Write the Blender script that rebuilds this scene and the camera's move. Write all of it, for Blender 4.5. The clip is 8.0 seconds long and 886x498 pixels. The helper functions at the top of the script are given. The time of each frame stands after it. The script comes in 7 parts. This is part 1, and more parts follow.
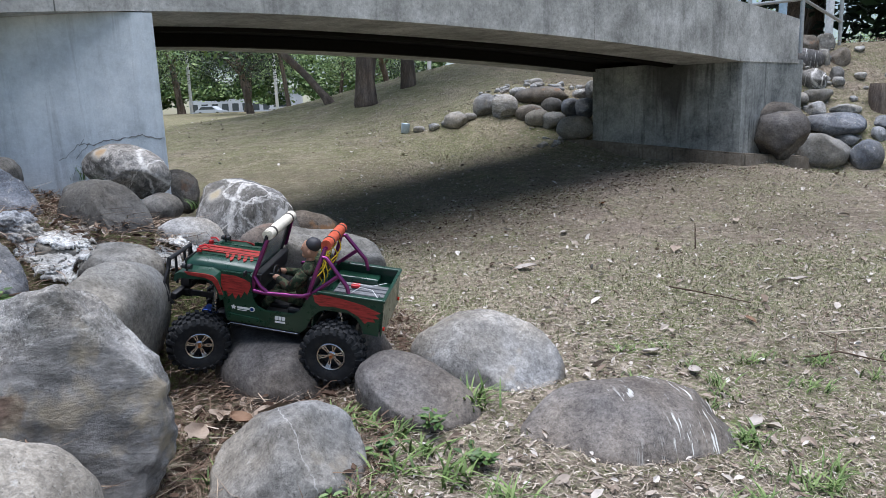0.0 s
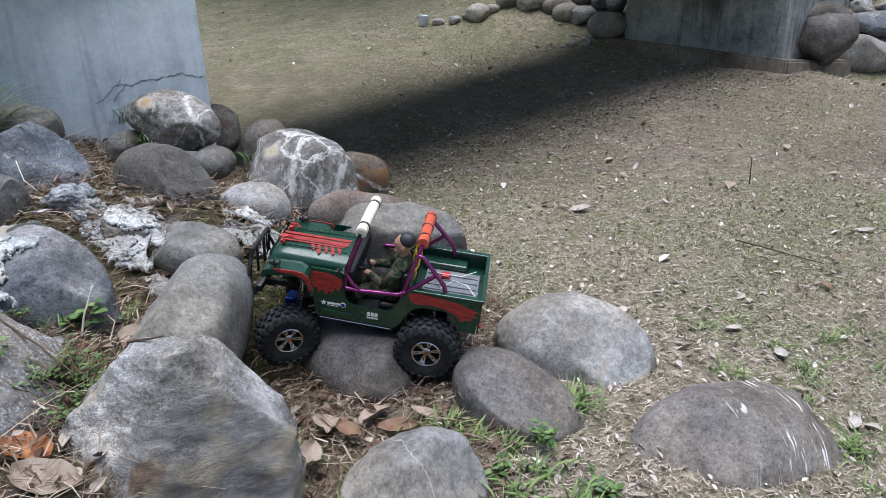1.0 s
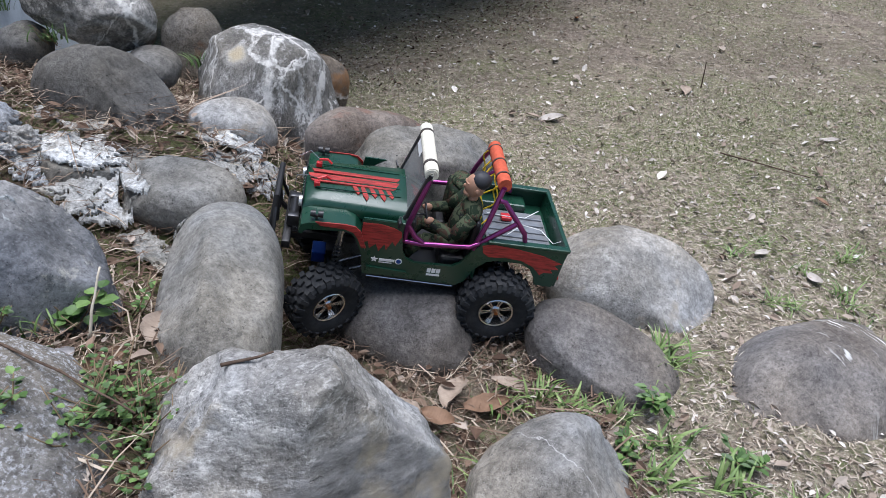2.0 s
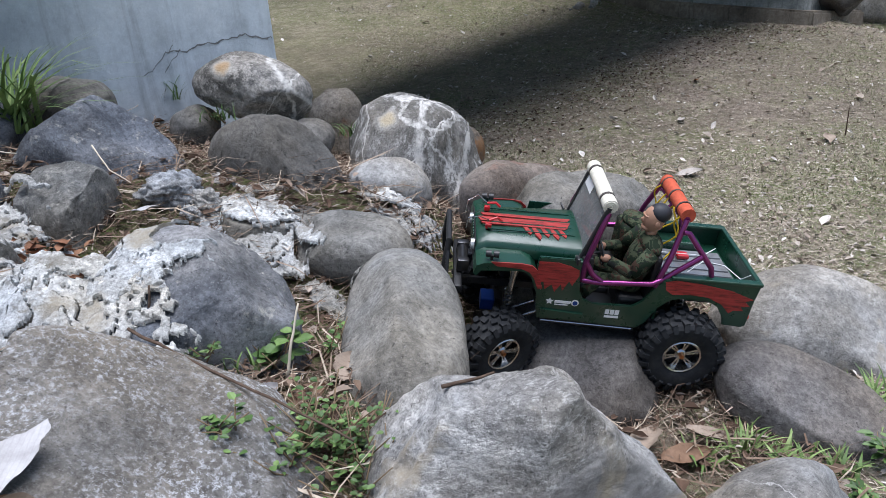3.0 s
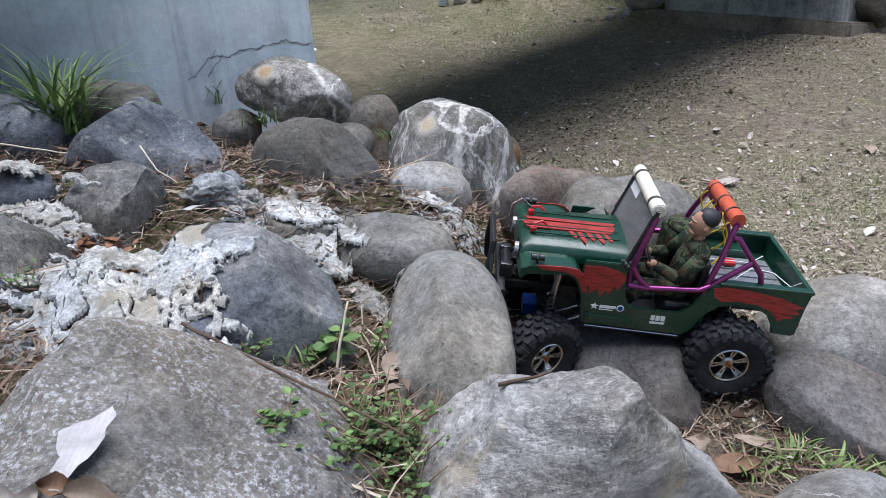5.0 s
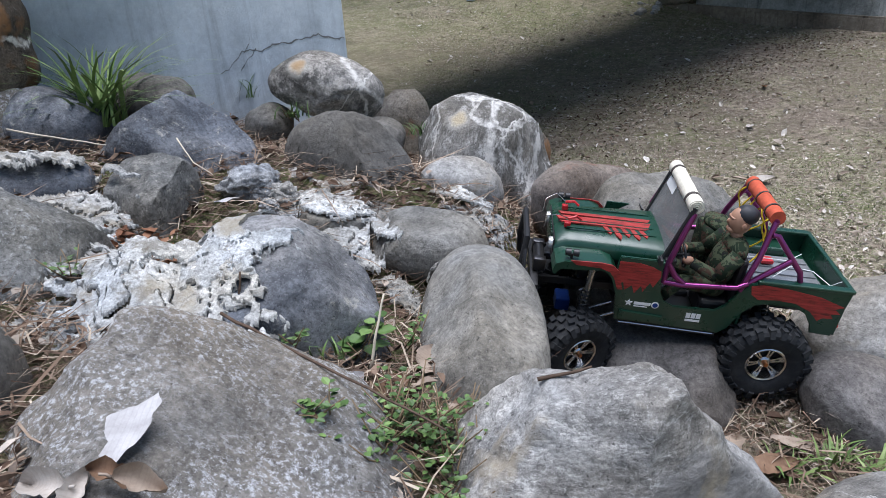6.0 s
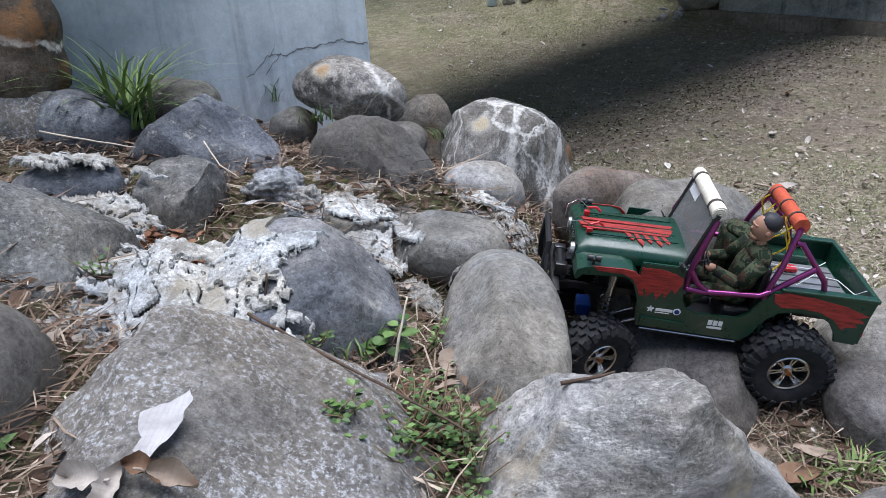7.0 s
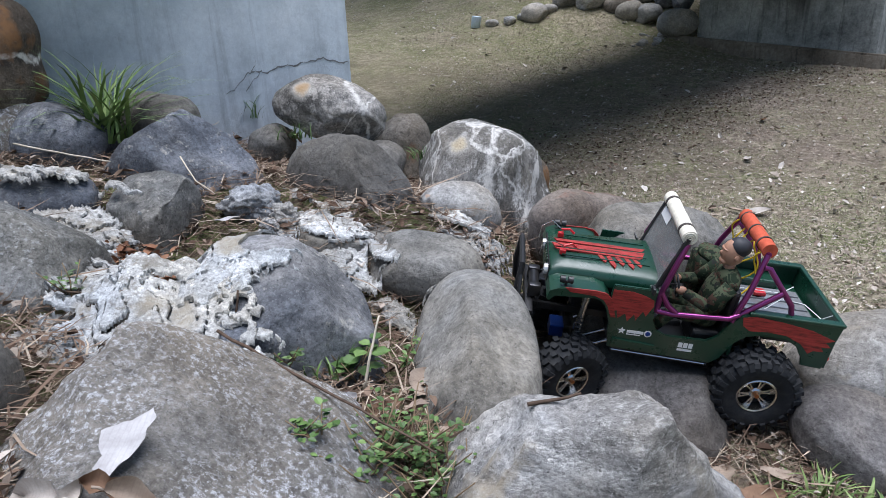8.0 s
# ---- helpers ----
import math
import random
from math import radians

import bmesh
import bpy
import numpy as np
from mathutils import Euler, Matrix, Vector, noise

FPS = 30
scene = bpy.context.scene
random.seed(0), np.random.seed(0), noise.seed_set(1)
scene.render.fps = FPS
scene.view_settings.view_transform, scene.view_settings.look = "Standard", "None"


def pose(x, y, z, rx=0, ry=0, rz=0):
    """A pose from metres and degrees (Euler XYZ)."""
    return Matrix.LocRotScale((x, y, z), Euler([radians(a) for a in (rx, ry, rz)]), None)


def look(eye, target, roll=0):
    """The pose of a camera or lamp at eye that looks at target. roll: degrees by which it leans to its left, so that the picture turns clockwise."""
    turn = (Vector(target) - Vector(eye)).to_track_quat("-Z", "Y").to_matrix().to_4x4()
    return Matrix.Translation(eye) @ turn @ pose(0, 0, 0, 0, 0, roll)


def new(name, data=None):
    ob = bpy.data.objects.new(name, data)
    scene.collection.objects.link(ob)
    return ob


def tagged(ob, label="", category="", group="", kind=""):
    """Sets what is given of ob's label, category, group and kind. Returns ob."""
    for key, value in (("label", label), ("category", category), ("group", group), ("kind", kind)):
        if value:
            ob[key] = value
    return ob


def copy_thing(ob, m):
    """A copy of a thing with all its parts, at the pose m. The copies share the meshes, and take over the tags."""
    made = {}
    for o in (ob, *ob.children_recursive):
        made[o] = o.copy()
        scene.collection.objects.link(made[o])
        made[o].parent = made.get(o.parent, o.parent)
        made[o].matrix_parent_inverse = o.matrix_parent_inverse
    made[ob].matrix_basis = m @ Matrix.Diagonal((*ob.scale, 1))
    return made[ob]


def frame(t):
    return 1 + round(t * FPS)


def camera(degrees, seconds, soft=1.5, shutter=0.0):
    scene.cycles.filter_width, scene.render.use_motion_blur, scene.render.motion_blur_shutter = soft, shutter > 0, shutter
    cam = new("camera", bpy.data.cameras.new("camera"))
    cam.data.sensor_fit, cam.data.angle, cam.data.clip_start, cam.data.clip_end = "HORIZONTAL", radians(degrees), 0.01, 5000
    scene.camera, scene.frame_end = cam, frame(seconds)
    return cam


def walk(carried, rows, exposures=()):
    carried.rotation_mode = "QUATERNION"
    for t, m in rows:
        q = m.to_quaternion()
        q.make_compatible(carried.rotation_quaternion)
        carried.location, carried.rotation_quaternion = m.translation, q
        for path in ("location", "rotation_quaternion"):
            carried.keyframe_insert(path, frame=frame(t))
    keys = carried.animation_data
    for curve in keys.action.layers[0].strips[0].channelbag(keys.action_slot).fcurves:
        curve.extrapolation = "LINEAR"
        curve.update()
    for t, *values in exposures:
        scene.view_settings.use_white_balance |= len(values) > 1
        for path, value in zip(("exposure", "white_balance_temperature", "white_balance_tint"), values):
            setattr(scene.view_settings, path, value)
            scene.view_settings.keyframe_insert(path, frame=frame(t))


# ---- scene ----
cam = camera(65.67, 8.0, soft=0.6)
PATH = [
    (0, 0.2334, -0.0924, 0.5777, 79.21, 2.03, 4.11),
    (0.5, 0.1689, -0.0587, 0.6276, 76.58, 3.83, 5.01),
    (1, 0.0132, 0.0331, 0.8112, 68.54, 1.52, 3.63),
    (1.2, -0.0693, 0.1260, 0.8132, 64.57, -0.09, 1.66),
    (2.3, -0.4731, 0.3293, 0.7688, 59.37, -2.60, -10.19),
    (2.5, -0.5010, 0.3305, 0.7252, 61.33, -1.59, -8.71),
    (3, -0.5110, 0.3278, 0.7093, 66.98, 3.38, -2.39),
    (3.5, -0.5267, 0.3203, 0.7026, 66.98, 5.16, -1.38),
    (4, -0.5311, 0.3225, 0.7087, 67.95, 3.24, -1.17),
    (4.5, -0.5367, 0.3261, 0.7020, 68.15, 3.20, -0.84),
    (6, -0.5622, 0.3265, 0.6944, 67.85, 3.49, 1.70),
    (6.5, -0.5673, 0.3232, 0.6947, 68.02, 3.38, 2.71),
    (7, -0.5695, 0.3183, 0.6981, 68.28, 3.41, 3.29),
    (7.5, -0.5680, 0.3173, 0.6989, 68.53, 2.55, 3.10),
    (8, -0.5572, 0.3148, 0.7013, 69.75, 2.08, 2.18),
]
walk(cam, [(t, pose(x, y, z, rx, ry, rz)) for t, x, y, z, rx, ry, rz in PATH])

# ---- world and sun: bright overcast ----
world = bpy.data.worlds.new("overcast_sky")
scene.world = world
world.use_nodes = True
wn = world.node_tree.nodes
sky = wn.new("ShaderNodeTexSky")
sky.sky_type, sky.sun_disc = "NISHITA", False
sky.sun_elevation, sky.sun_rotation = radians(86), radians(190)
sky.air_density, sky.dust_density, sky.ozone_density = 1.0, 1.2, 1.6
wn["Background"].inputs["Strength"].default_value = 0.072
world.node_tree.links.new(sky.outputs["Color"], wn["Background"].inputs["Color"])
sun = new("sun", bpy.data.lights.new("sun", "SUN"))
sun.data.energy, sun.data.angle, sun.data.color = 3.08, radians(52), (0.90, 0.92, 1.02)
sun.matrix_world = look((0.1, -0.2, 4.0), (0, 0, 0))
scene.view_settings.exposure = 0.90

# ---- materials ----
class Nodes:
    """A small builder of one procedural material."""

    def __init__(self, name, rough=0.8, metal=0.0, spec=0.4):
        self.mat = bpy.data.materials.new(name)
        self.mat.use_nodes = True
        self.tree = self.mat.node_tree
        self.bsdf = self.tree.nodes["Principled BSDF"]
        self.bsdf.inputs["Roughness"].default_value = rough
        self.bsdf.inputs["Metallic"].default_value = metal
        self.bsdf.inputs["Specular IOR Level"].default_value = spec
        self.coord = None

    def add(self, kind, **inputs):
        node = self.tree.nodes.new("ShaderNode" + kind)
        for key, value in inputs.items():
            self.feed(node, key.replace("_", " "), value)
        return node

    def feed(self, node, key, value):
        if isinstance(value, bpy.types.NodeSocket):
            self.tree.links.new(value, node.inputs[key])
        else:
            node.inputs[key].default_value = value

    def place(self, scale=(1, 1, 1), world_space=False):
        if world_space:
            src = self.add("NewGeometry").outputs["Position"]
        else:
            src = self.add("TexCoord").outputs["Object"]
        return self.add("Mapping", Vector=src, Scale=scale).outputs["Vector"]

    def noise(self, vec, scale, detail=5.0, rough=0.6, dist=0.0):
        return self.add("TexNoise", Vector=vec, Scale=scale, Detail=detail, Roughness=rough, Distortion=dist).outputs["Fac"]

    def ramp(self, fac, *stops):
        node = self.add("ValToRGB", Fac=fac)
        ramp = node.color_ramp
        while len(ramp.elements) < len(stops):
            ramp.elements.new(0.5)
        for el, (p, c) in zip(ramp.elements, stops):
            el.position = p
            el.color = (c, c, c, 1) if isinstance(c, (int, float)) else (*c, 1)
        return node.outputs["Color"]

    def mix(self, fac, a, b, mode="MIX"):
        node = self.add("Mix")
        node.data_type, node.blend_type = "RGBA", mode
        for i, v in ((0, fac), (6, a), (7, b)):
            if isinstance(v, bpy.types.NodeSocket):
                self.tree.links.new(v, node.inputs[i])
            elif i == 0:
                node.inputs[0].default_value = v
            else:
                node.inputs[i].default_value = (*v, 1)
        return node.outputs[2]

    def math(self, op, a, b=0.5):
        node = self.add("Math")
        node.operation = op
        for i, v in ((0, a), (1, b)):
            if isinstance(v, bpy.types.NodeSocket):
                self.tree.links.new(v, node.inputs[i])
            else:
                node.inputs[i].default_value = v
        return node.outputs[0]

    def color(self, value):
        if isinstance(value, tuple):
            value = (*value, 1)
        self.feed(self.bsdf, "Base Color", value)
        return self

    def rough(self, value):
        self.feed(self.bsdf, "Roughness", value)
        return self

    def bump(self, height, strength=0.5, distance=0.01):
        node = self.add("Bump", Height=height, Strength=strength, Distance=distance)
        self.feed(self.bsdf, "Normal", node.outputs["Normal"])
        return self


def rock_material(name, dark, mid, light, stain=(0.5, 0.48, 0.42), stain_at=0.62, streak=(1, 1, 1), rust=None, rust_at=0.58, veins=(), vein_rgb=(0.66, 0.64, 0.6), runs=0.0, fleck=34.0, grain=0.75, spot=None, bumpy=0.9, cracks=0.3, blots=(), streak_turn=(0, 0, 0), mottle=0.7):
    n = Nodes(name, 0.86, 0, 0.25)
    v = n.place()
    info = n.add("ObjectInfo").outputs["Random"]
    shift = n.add("VectorMath")
    n.tree.links.new(v, shift.inputs[0])
    off = n.add("CombineXYZ", X=info, Y=info, Z=info)
    scale = n.add("VectorMath")
    scale.operation = "SCALE"
    n.tree.links.new(off.outputs[0], scale.inputs[0])
    scale.inputs["Scale"].default_value = 7.0
    n.tree.links.new(scale.outputs[0], shift.inputs[1])
    v = shift.outputs[0]
    sv = n.add("Mapping", Vector=v, Scale=streak, Rotation=streak_turn).outputs["Vector"]
    big = n.noise(sv, 6.0, 3, 0.5, 0.5)
    mid_n = n.noise(sv, 22.0, 8, 0.72, 0.06)
    tone = n.math("ADD", n.math("MULTIPLY", big, 0.62), n.math("MULTIPLY", mid_n, 0.38))
    base = n.ramp(tone, (0.34, dark), (0.50, mid), (0.66, light))
    fine = n.noise(v, 170.0, 7, 0.78)
    base = n.mix(grain, base, n.ramp(fine, (0.34, 0.40), (0.5, 0.95), (0.64, 1.32)), "MULTIPLY")
    # gritty mottling between the grain and the broad tones
    grit = n.noise(sv, 64.0, 9, 0.78, 0.2)
    base = n.mix(mottle, base, n.ramp(grit, (0.36, 0.48), (0.5, 0.98), (0.63, 1.42)), "MULTIPLY")
    # weathering rind: broad warm and cool tints
    tint = n.ramp(n.noise(v, 3.2, 4, 0.6), (0.36, (0.95, 0.99, 1.06)), (0.62, (1.06, 1.0, 0.92)))
    base = n.mix(1.0, base, tint, "MULTIPLY")
    speck = n.ramp(n.noise(v, 300.0, 3, 0.6), (0.58, 0.0), (0.66, 1.0))
    base = n.mix(n.math("MULTIPLY", speck, 0.35), base, light)
    pit = n.ramp(n.noise(v, 210.0, 3, 0.6), (0.30, 1.0), (0.37, 0.0))
    base = n.mix(n.math("MULTIPLY", pit, 0.7), base, tuple(x * 0.35 for x in dark))
    base = n.mix(1.0, base, n.ramp(info, (0.0, 0.82), (1.0, 1.18)), "MULTIPLY")
    patch = n.ramp(n.noise(v, 6.0, 4, 0.6), (0.36, 0.15), (0.62, 1.0))
    st = n.ramp(n.noise(sv, fleck, 9, 0.8, 0.08), (stain_at - 0.06, 0.0), (stain_at, 1.0))
    st = n.math("MULTIPLY", n.math("MULTIPLY", st, patch), n.ramp(fine, (0.38, 0.25), (0.56, 1.0)))
    base = n.mix(st, base, stain)
    scr = n.add("Mapping", Vector=v, Scale=(160, 26, 30))
    scr.inputs["Rotation"].default_value = (0.3, 0.5, 0.7)
    scratch = n.ramp(n.noise(scr.outputs["Vector"], 1.0, 3, 0.6, 0.6), (0.66, 0.0), (0.70, 1.0))
    base = n.mix(n.math("MULTIPLY", scratch, 0.14), base, light)
    own = n.place()
    wob = n.add("TexNoise", Vector=own, Scale=16.0, Detail=5.0, Roughness=0.65).outputs["Color"]
    for normal, dist, width in veins:
        warp = n.add("VectorMath")
        warp.operation = "MULTIPLY_ADD"
        n.tree.links.new(wob, warp.inputs[0])
        warp.inputs[1].default_value = (0.05, 0.05, 0.05)
        n.tree.links.new(own, warp.inputs[2])
        dot = n.add("VectorMath")
        dot.operation = "DOT_PRODUCT"
        n.tree.links.new(warp.outputs[0], dot.inputs[0])
        dot.inputs[1].default_value = Vector(normal).normalized()
        away = n.math("ABSOLUTE", n.math("SUBTRACT", dot.outputs["Value"], dist + 0.025 * sum(Vector(normal).normalized())))
        line = n.ramp(n.math("DIVIDE", away, width), (0.35, 1.0), (1.0, 0.0))
        line = n.math("MULTIPLY", line, n.ramp(n.noise(own, 45.0, 6, 0.7), (0.34, 0.15), (0.55, 1.0)))
        base = n.mix(line, base, vein_rgb)
    if runs:
        rv = n.place((1.0, 0.12, 0.06))
        drip = n.ramp(n.noise(rv, 105.0, 3, 0.6, 0.3), (0.60, 0.0), (0.63, 1.0))
        drip = n.math("MULTIPLY", drip, n.ramp(n.noise(own, 26.0, 3, 0.6), (0.40, 0.0), (0.50, 1.0)))
        sep = n.add("SeparateXYZ", Vector=own)
        lim = n.ramp(n.math("ADD", n.math("MULTIPLY", sep.outputs["X"], 3.0), n.noise(own, 9, 3, 0.5)), (0.26, 0.0), (0.45, 1.0))
        base = n.mix(n.math("MULTIPLY", n.math("MULTIPLY", drip, lim), runs), base, (0.72, 0.72, 0.68))
    if spot is not None:
        near = n.add("VectorMath", Vector=own)
        near.operation = "DISTANCE"
        near.inputs[1].default_value = spot[0]
        dd = n.math("ADD", near.outputs["Value"], n.math("MULTIPLY", n.math("SUBTRACT", n.noise(own, 40, 4, 0.6), 0.5), 0.03))
        dd = n.math("DIVIDE", dd, spot[1])
        base = n.mix(n.ramp(dd, (0.0, 0.75), (0.45, 0.7), (1.1, 0.0)), base, (0.55, 0.53, 0.48))
        base = n.mix(n.ramp(dd, (0.0, 0.85), (0.35, 0.7), (0.70, 0.0)), base, spot[2])
    # darker patches round given centres, with ragged rims
    for centre, radius, rgb in blots:
        gap = n.add("VectorMath", Vector=own)
        gap.operation = "DISTANCE"
        gap.inputs[1].default_value = centre
        edge = n.math("ADD", n.math("DIVIDE", gap.outputs["Value"], radius), n.math("MULTIPLY", n.math("SUBTRACT", n.noise(own, 22, 6, 0.7), 0.5), 0.9))
        rock = n.mix(0.8, rgb, n.ramp(mid_n, (0.36, 0.45), (0.62, 1.5)), "MULTIPLY")
        base = n.mix(n.ramp(edge, (0.80, 0.9), (1.0, 0.0)), base, rock)
    if rust:
        rs = n.ramp(n.noise(own, 9.0, 4, 0.6), (rust_at, 0.0), (rust_at + 0.1, 1.0))
        base = n.mix(n.math("MULTIPLY", rs, 0.8), base, rust)
    # hairline cracks, broken into short lengths
    seam = n.math("ABSOLUTE", n.math("SUBTRACT", n.noise(sv, 7.5, 5, 0.62, 0.4), 0.5))
    crack = n.ramp(seam, (0.0, 1.0), (0.005, 0.0))
    crack = n.math("MULTIPLY", crack, n.ramp(n.noise(v, 9.0, 3, 0.6), (0.60, 0.0), (0.66, 1.0)))
    base = n.mix(n.math("MULTIPLY", crack, cracks), base, tuple(x * 0.4 for x in dark))
    n.color(base)
    h = n.math("ADD", n.math("MULTIPLY", fine, 0.4), n.math("ADD", mid_n, n.math("MULTIPLY", grit, 0.5)))
    h = n.math("SUBTRACT", h, n.math("MULTIPLY", crack, 0.5 * cracks))
    n.bump(h, bumpy, 0.008)
    return n.mat


ROCK_GREY = rock_material("grey_river_stone", (0.105, 0.103, 0.093), (0.195, 0.193, 0.18), (0.32, 0.32, 0.302), stain_at=0.60)
ROCK_BLUE = rock_material("blue_grey_stone", (0.066, 0.072, 0.083), (0.135, 0.145, 0.16), (0.29, 0.30, 0.315), stain_at=0.62)
ROCK_DARK = rock_material("dark_smooth_stone", (0.085, 0.080, 0.072), (0.132, 0.126, 0.114), (0.18, 0.173, 0.157), stain_at=0.90, grain=0.55, bumpy=0.62, cracks=0.0)
ROCK_SMOOTH = rock_material("smooth_olive_grey_stone", (0.105, 0.101, 0.090), (0.195, 0.19, 0.172), (0.29, 0.283, 0.26), stain_at=0.72, grain=0.6, bumpy=0.62, cracks=0.3)
ROCK_BEIGE = rock_material("pale_beige_grey_stone", (0.145, 0.139, 0.126), (0.27, 0.261, 0.24), (0.42, 0.408, 0.38), stain=(0.50, 0.49, 0.455), stain_at=0.64, rust=(0.30, 0.26, 0.20), rust_at=0.60, grain=0.62, bumpy=0.62, cracks=0.3)
ROCK_BEIGE_VEIN = rock_material("pale_stone_with_thin_vein", (0.145, 0.139, 0.126), (0.27, 0.261, 0.24), (0.42, 0.408, 0.38), stain=(0.50, 0.49, 0.455), stain_at=0.64, rust=(0.30, 0.26, 0.20), rust_at=0.60, grain=0.62, bumpy=0.62, cracks=0.3,
                                veins=(((0.92, 0.1, 0.15), 0.012, 0.0012),), vein_rgb=(0.44, 0.43, 0.41))
ROCK_RED = rock_material("reddish_brown_stone", (0.085, 0.070, 0.060), (0.15, 0.127, 0.110), (0.22, 0.195, 0.172), stain_at=0.85, rust=(0.20, 0.095, 0.065), rust_at=0.50, grain=0.72, bumpy=0.62, cracks=0.1)
ROCK_PURPLE = rock_material("purple_brown_stone", (0.075, 0.068, 0.062), (0.135, 0.124, 0.114), (0.20, 0.187, 0.172), stain_at=0.74, grain=0.72, bumpy=0.62, cracks=0.0)
ROCK_BROWN = rock_material("brown_grey_stone", (0.085, 0.072, 0.058), (0.16, 0.144, 0.122), (0.27, 0.252, 0.225), stain_at=0.66, rust=(0.25, 0.13, 0.07), rust_at=0.60)
ROCK_PALE = rock_material("pale_layered_stone", (0.10, 0.099, 0.095), (0.25, 0.247, 0.235), (0.50, 0.49, 0.465), stain=(0.60, 0.59, 0.565), stain_at=0.56, streak=(1, 1, 2.6))
ROCK_RIDGE = rock_material("pale_banded_stone", (0.10, 0.098, 0.092), (0.33, 0.323, 0.305), (0.72, 0.705, 0.665), stain=(0.74, 0.73, 0.70), stain_at=0.60, streak=(0.9, 1.0, 1.9), rust=(0.42, 0.36, 0.265), rust_at=0.54, grain=0.85, cracks=0.5, streak_turn=(0, 0.45, 0.2), blots=(((0.11, -0.11, -0.02), 0.19, (0.215, 0.21, 0.203)), ((0.02, -0.11, 0.05), 0.035, (0.15, 0.10, 0.07))))
ROCK_SPECK = rock_material("white_specked_dark_stone", (0.075, 0.077, 0.074), (0.145, 0.148, 0.142), (0.26, 0.265, 0.255), stain=(0.50, 0.51, 0.50), stain_at=0.60, fleck=110.0, grain=0.95)
ROCK_RUST = rock_material("dark_rusty_stone", (0.04, 0.035, 0.03), (0.095, 0.078, 0.06), (0.22, 0.19, 0.16), stain_at=0.7, rust=(0.24, 0.12, 0.05), rust_at=0.52, veins=(((0.3, 0.1, 0.9), 0.03, 0.008),))
ROCK_TOP = rock_material("quartz_veined_stone", (0.09, 0.085, 0.076), (0.21, 0.198, 0.176), (0.37, 0.35, 0.32), stain=(0.5, 0.47, 0.43), stain_at=0.55, rust=(0.36, 0.21, 0.10), rust_at=0.70,
                         veins=(((0.67, 0.4, 1.0), 0.0755, 0.0065), ((1.0, 0.05, 0.05), 0.106, 0.0045), ((0.9, 0.2, -0.55), 0.052, 0.0022)), spot=((-0.050, -0.070, 0.050), 0.034, (0.40, 0.25, 0.11)))
ROCK_EYE = rock_material("white_streaked_stone", (0.075, 0.074, 0.07), (0.15, 0.147, 0.138), (0.29, 0.282, 0.265), stain=(0.66, 0.65, 0.62), stain_at=0.57, streak=(1.4, 1.0, 0.55), fleck=24.0,
                         veins=(((1, -0.1, 0.25), 0.072, 0.010), ((1, 0.2, -0.15), 0.104, 0.006), ((0.8, 0.0, 0.6), 0.118, 0.0035), ((1, 0.15, 0.1), -0.100, 0.003), ((0.9, -0.1, -0.4), 0.012, 0.0028), ((0.2, -0.3, 1.0), 0.172, 0.004)),
                         spot=((-0.053, -0.093, 0.143), 0.034, (0.45, 0.36, 0.22)))
ROCK_DRIP = rock_material("stone_with_white_runs", (0.085, 0.076, 0.070), (0.155, 0.142, 0.130), (0.23, 0.214, 0.197), stain_at=0.80, runs=0.95, grain=0.72, bumpy=0.62, cracks=0.1)
ROCK_SLAB = rock_material("lichen_speckled_stone", (0.135, 0.120, 0.100), (0.22, 0.202, 0.175), (0.32, 0.305, 0.275), stain=(0.62, 0.64, 0.665), stain_at=0.57, fleck=160.0, grain=0.7, bumpy=0.65, cracks=0.12)
MORTAR = rock_material("old_lime_mortar", (0.25, 0.252, 0.236), (0.48, 0.484, 0.462), (0.68, 0.69, 0.67), stain=(0.17, 0.15, 0.115), stain_at=0.57, rust=(0.36, 0.315, 0.235), rust_at=0.57, grain=0.9)
RUBBLE = rock_material("pitted_pale_concrete", (0.17, 0.172, 0.17), (0.34, 0.345, 0.34), (0.52, 0.525, 0.52), stain=(0.10, 0.10, 0.095), stain_at=0.60, fleck=90.0, grain=0.95)


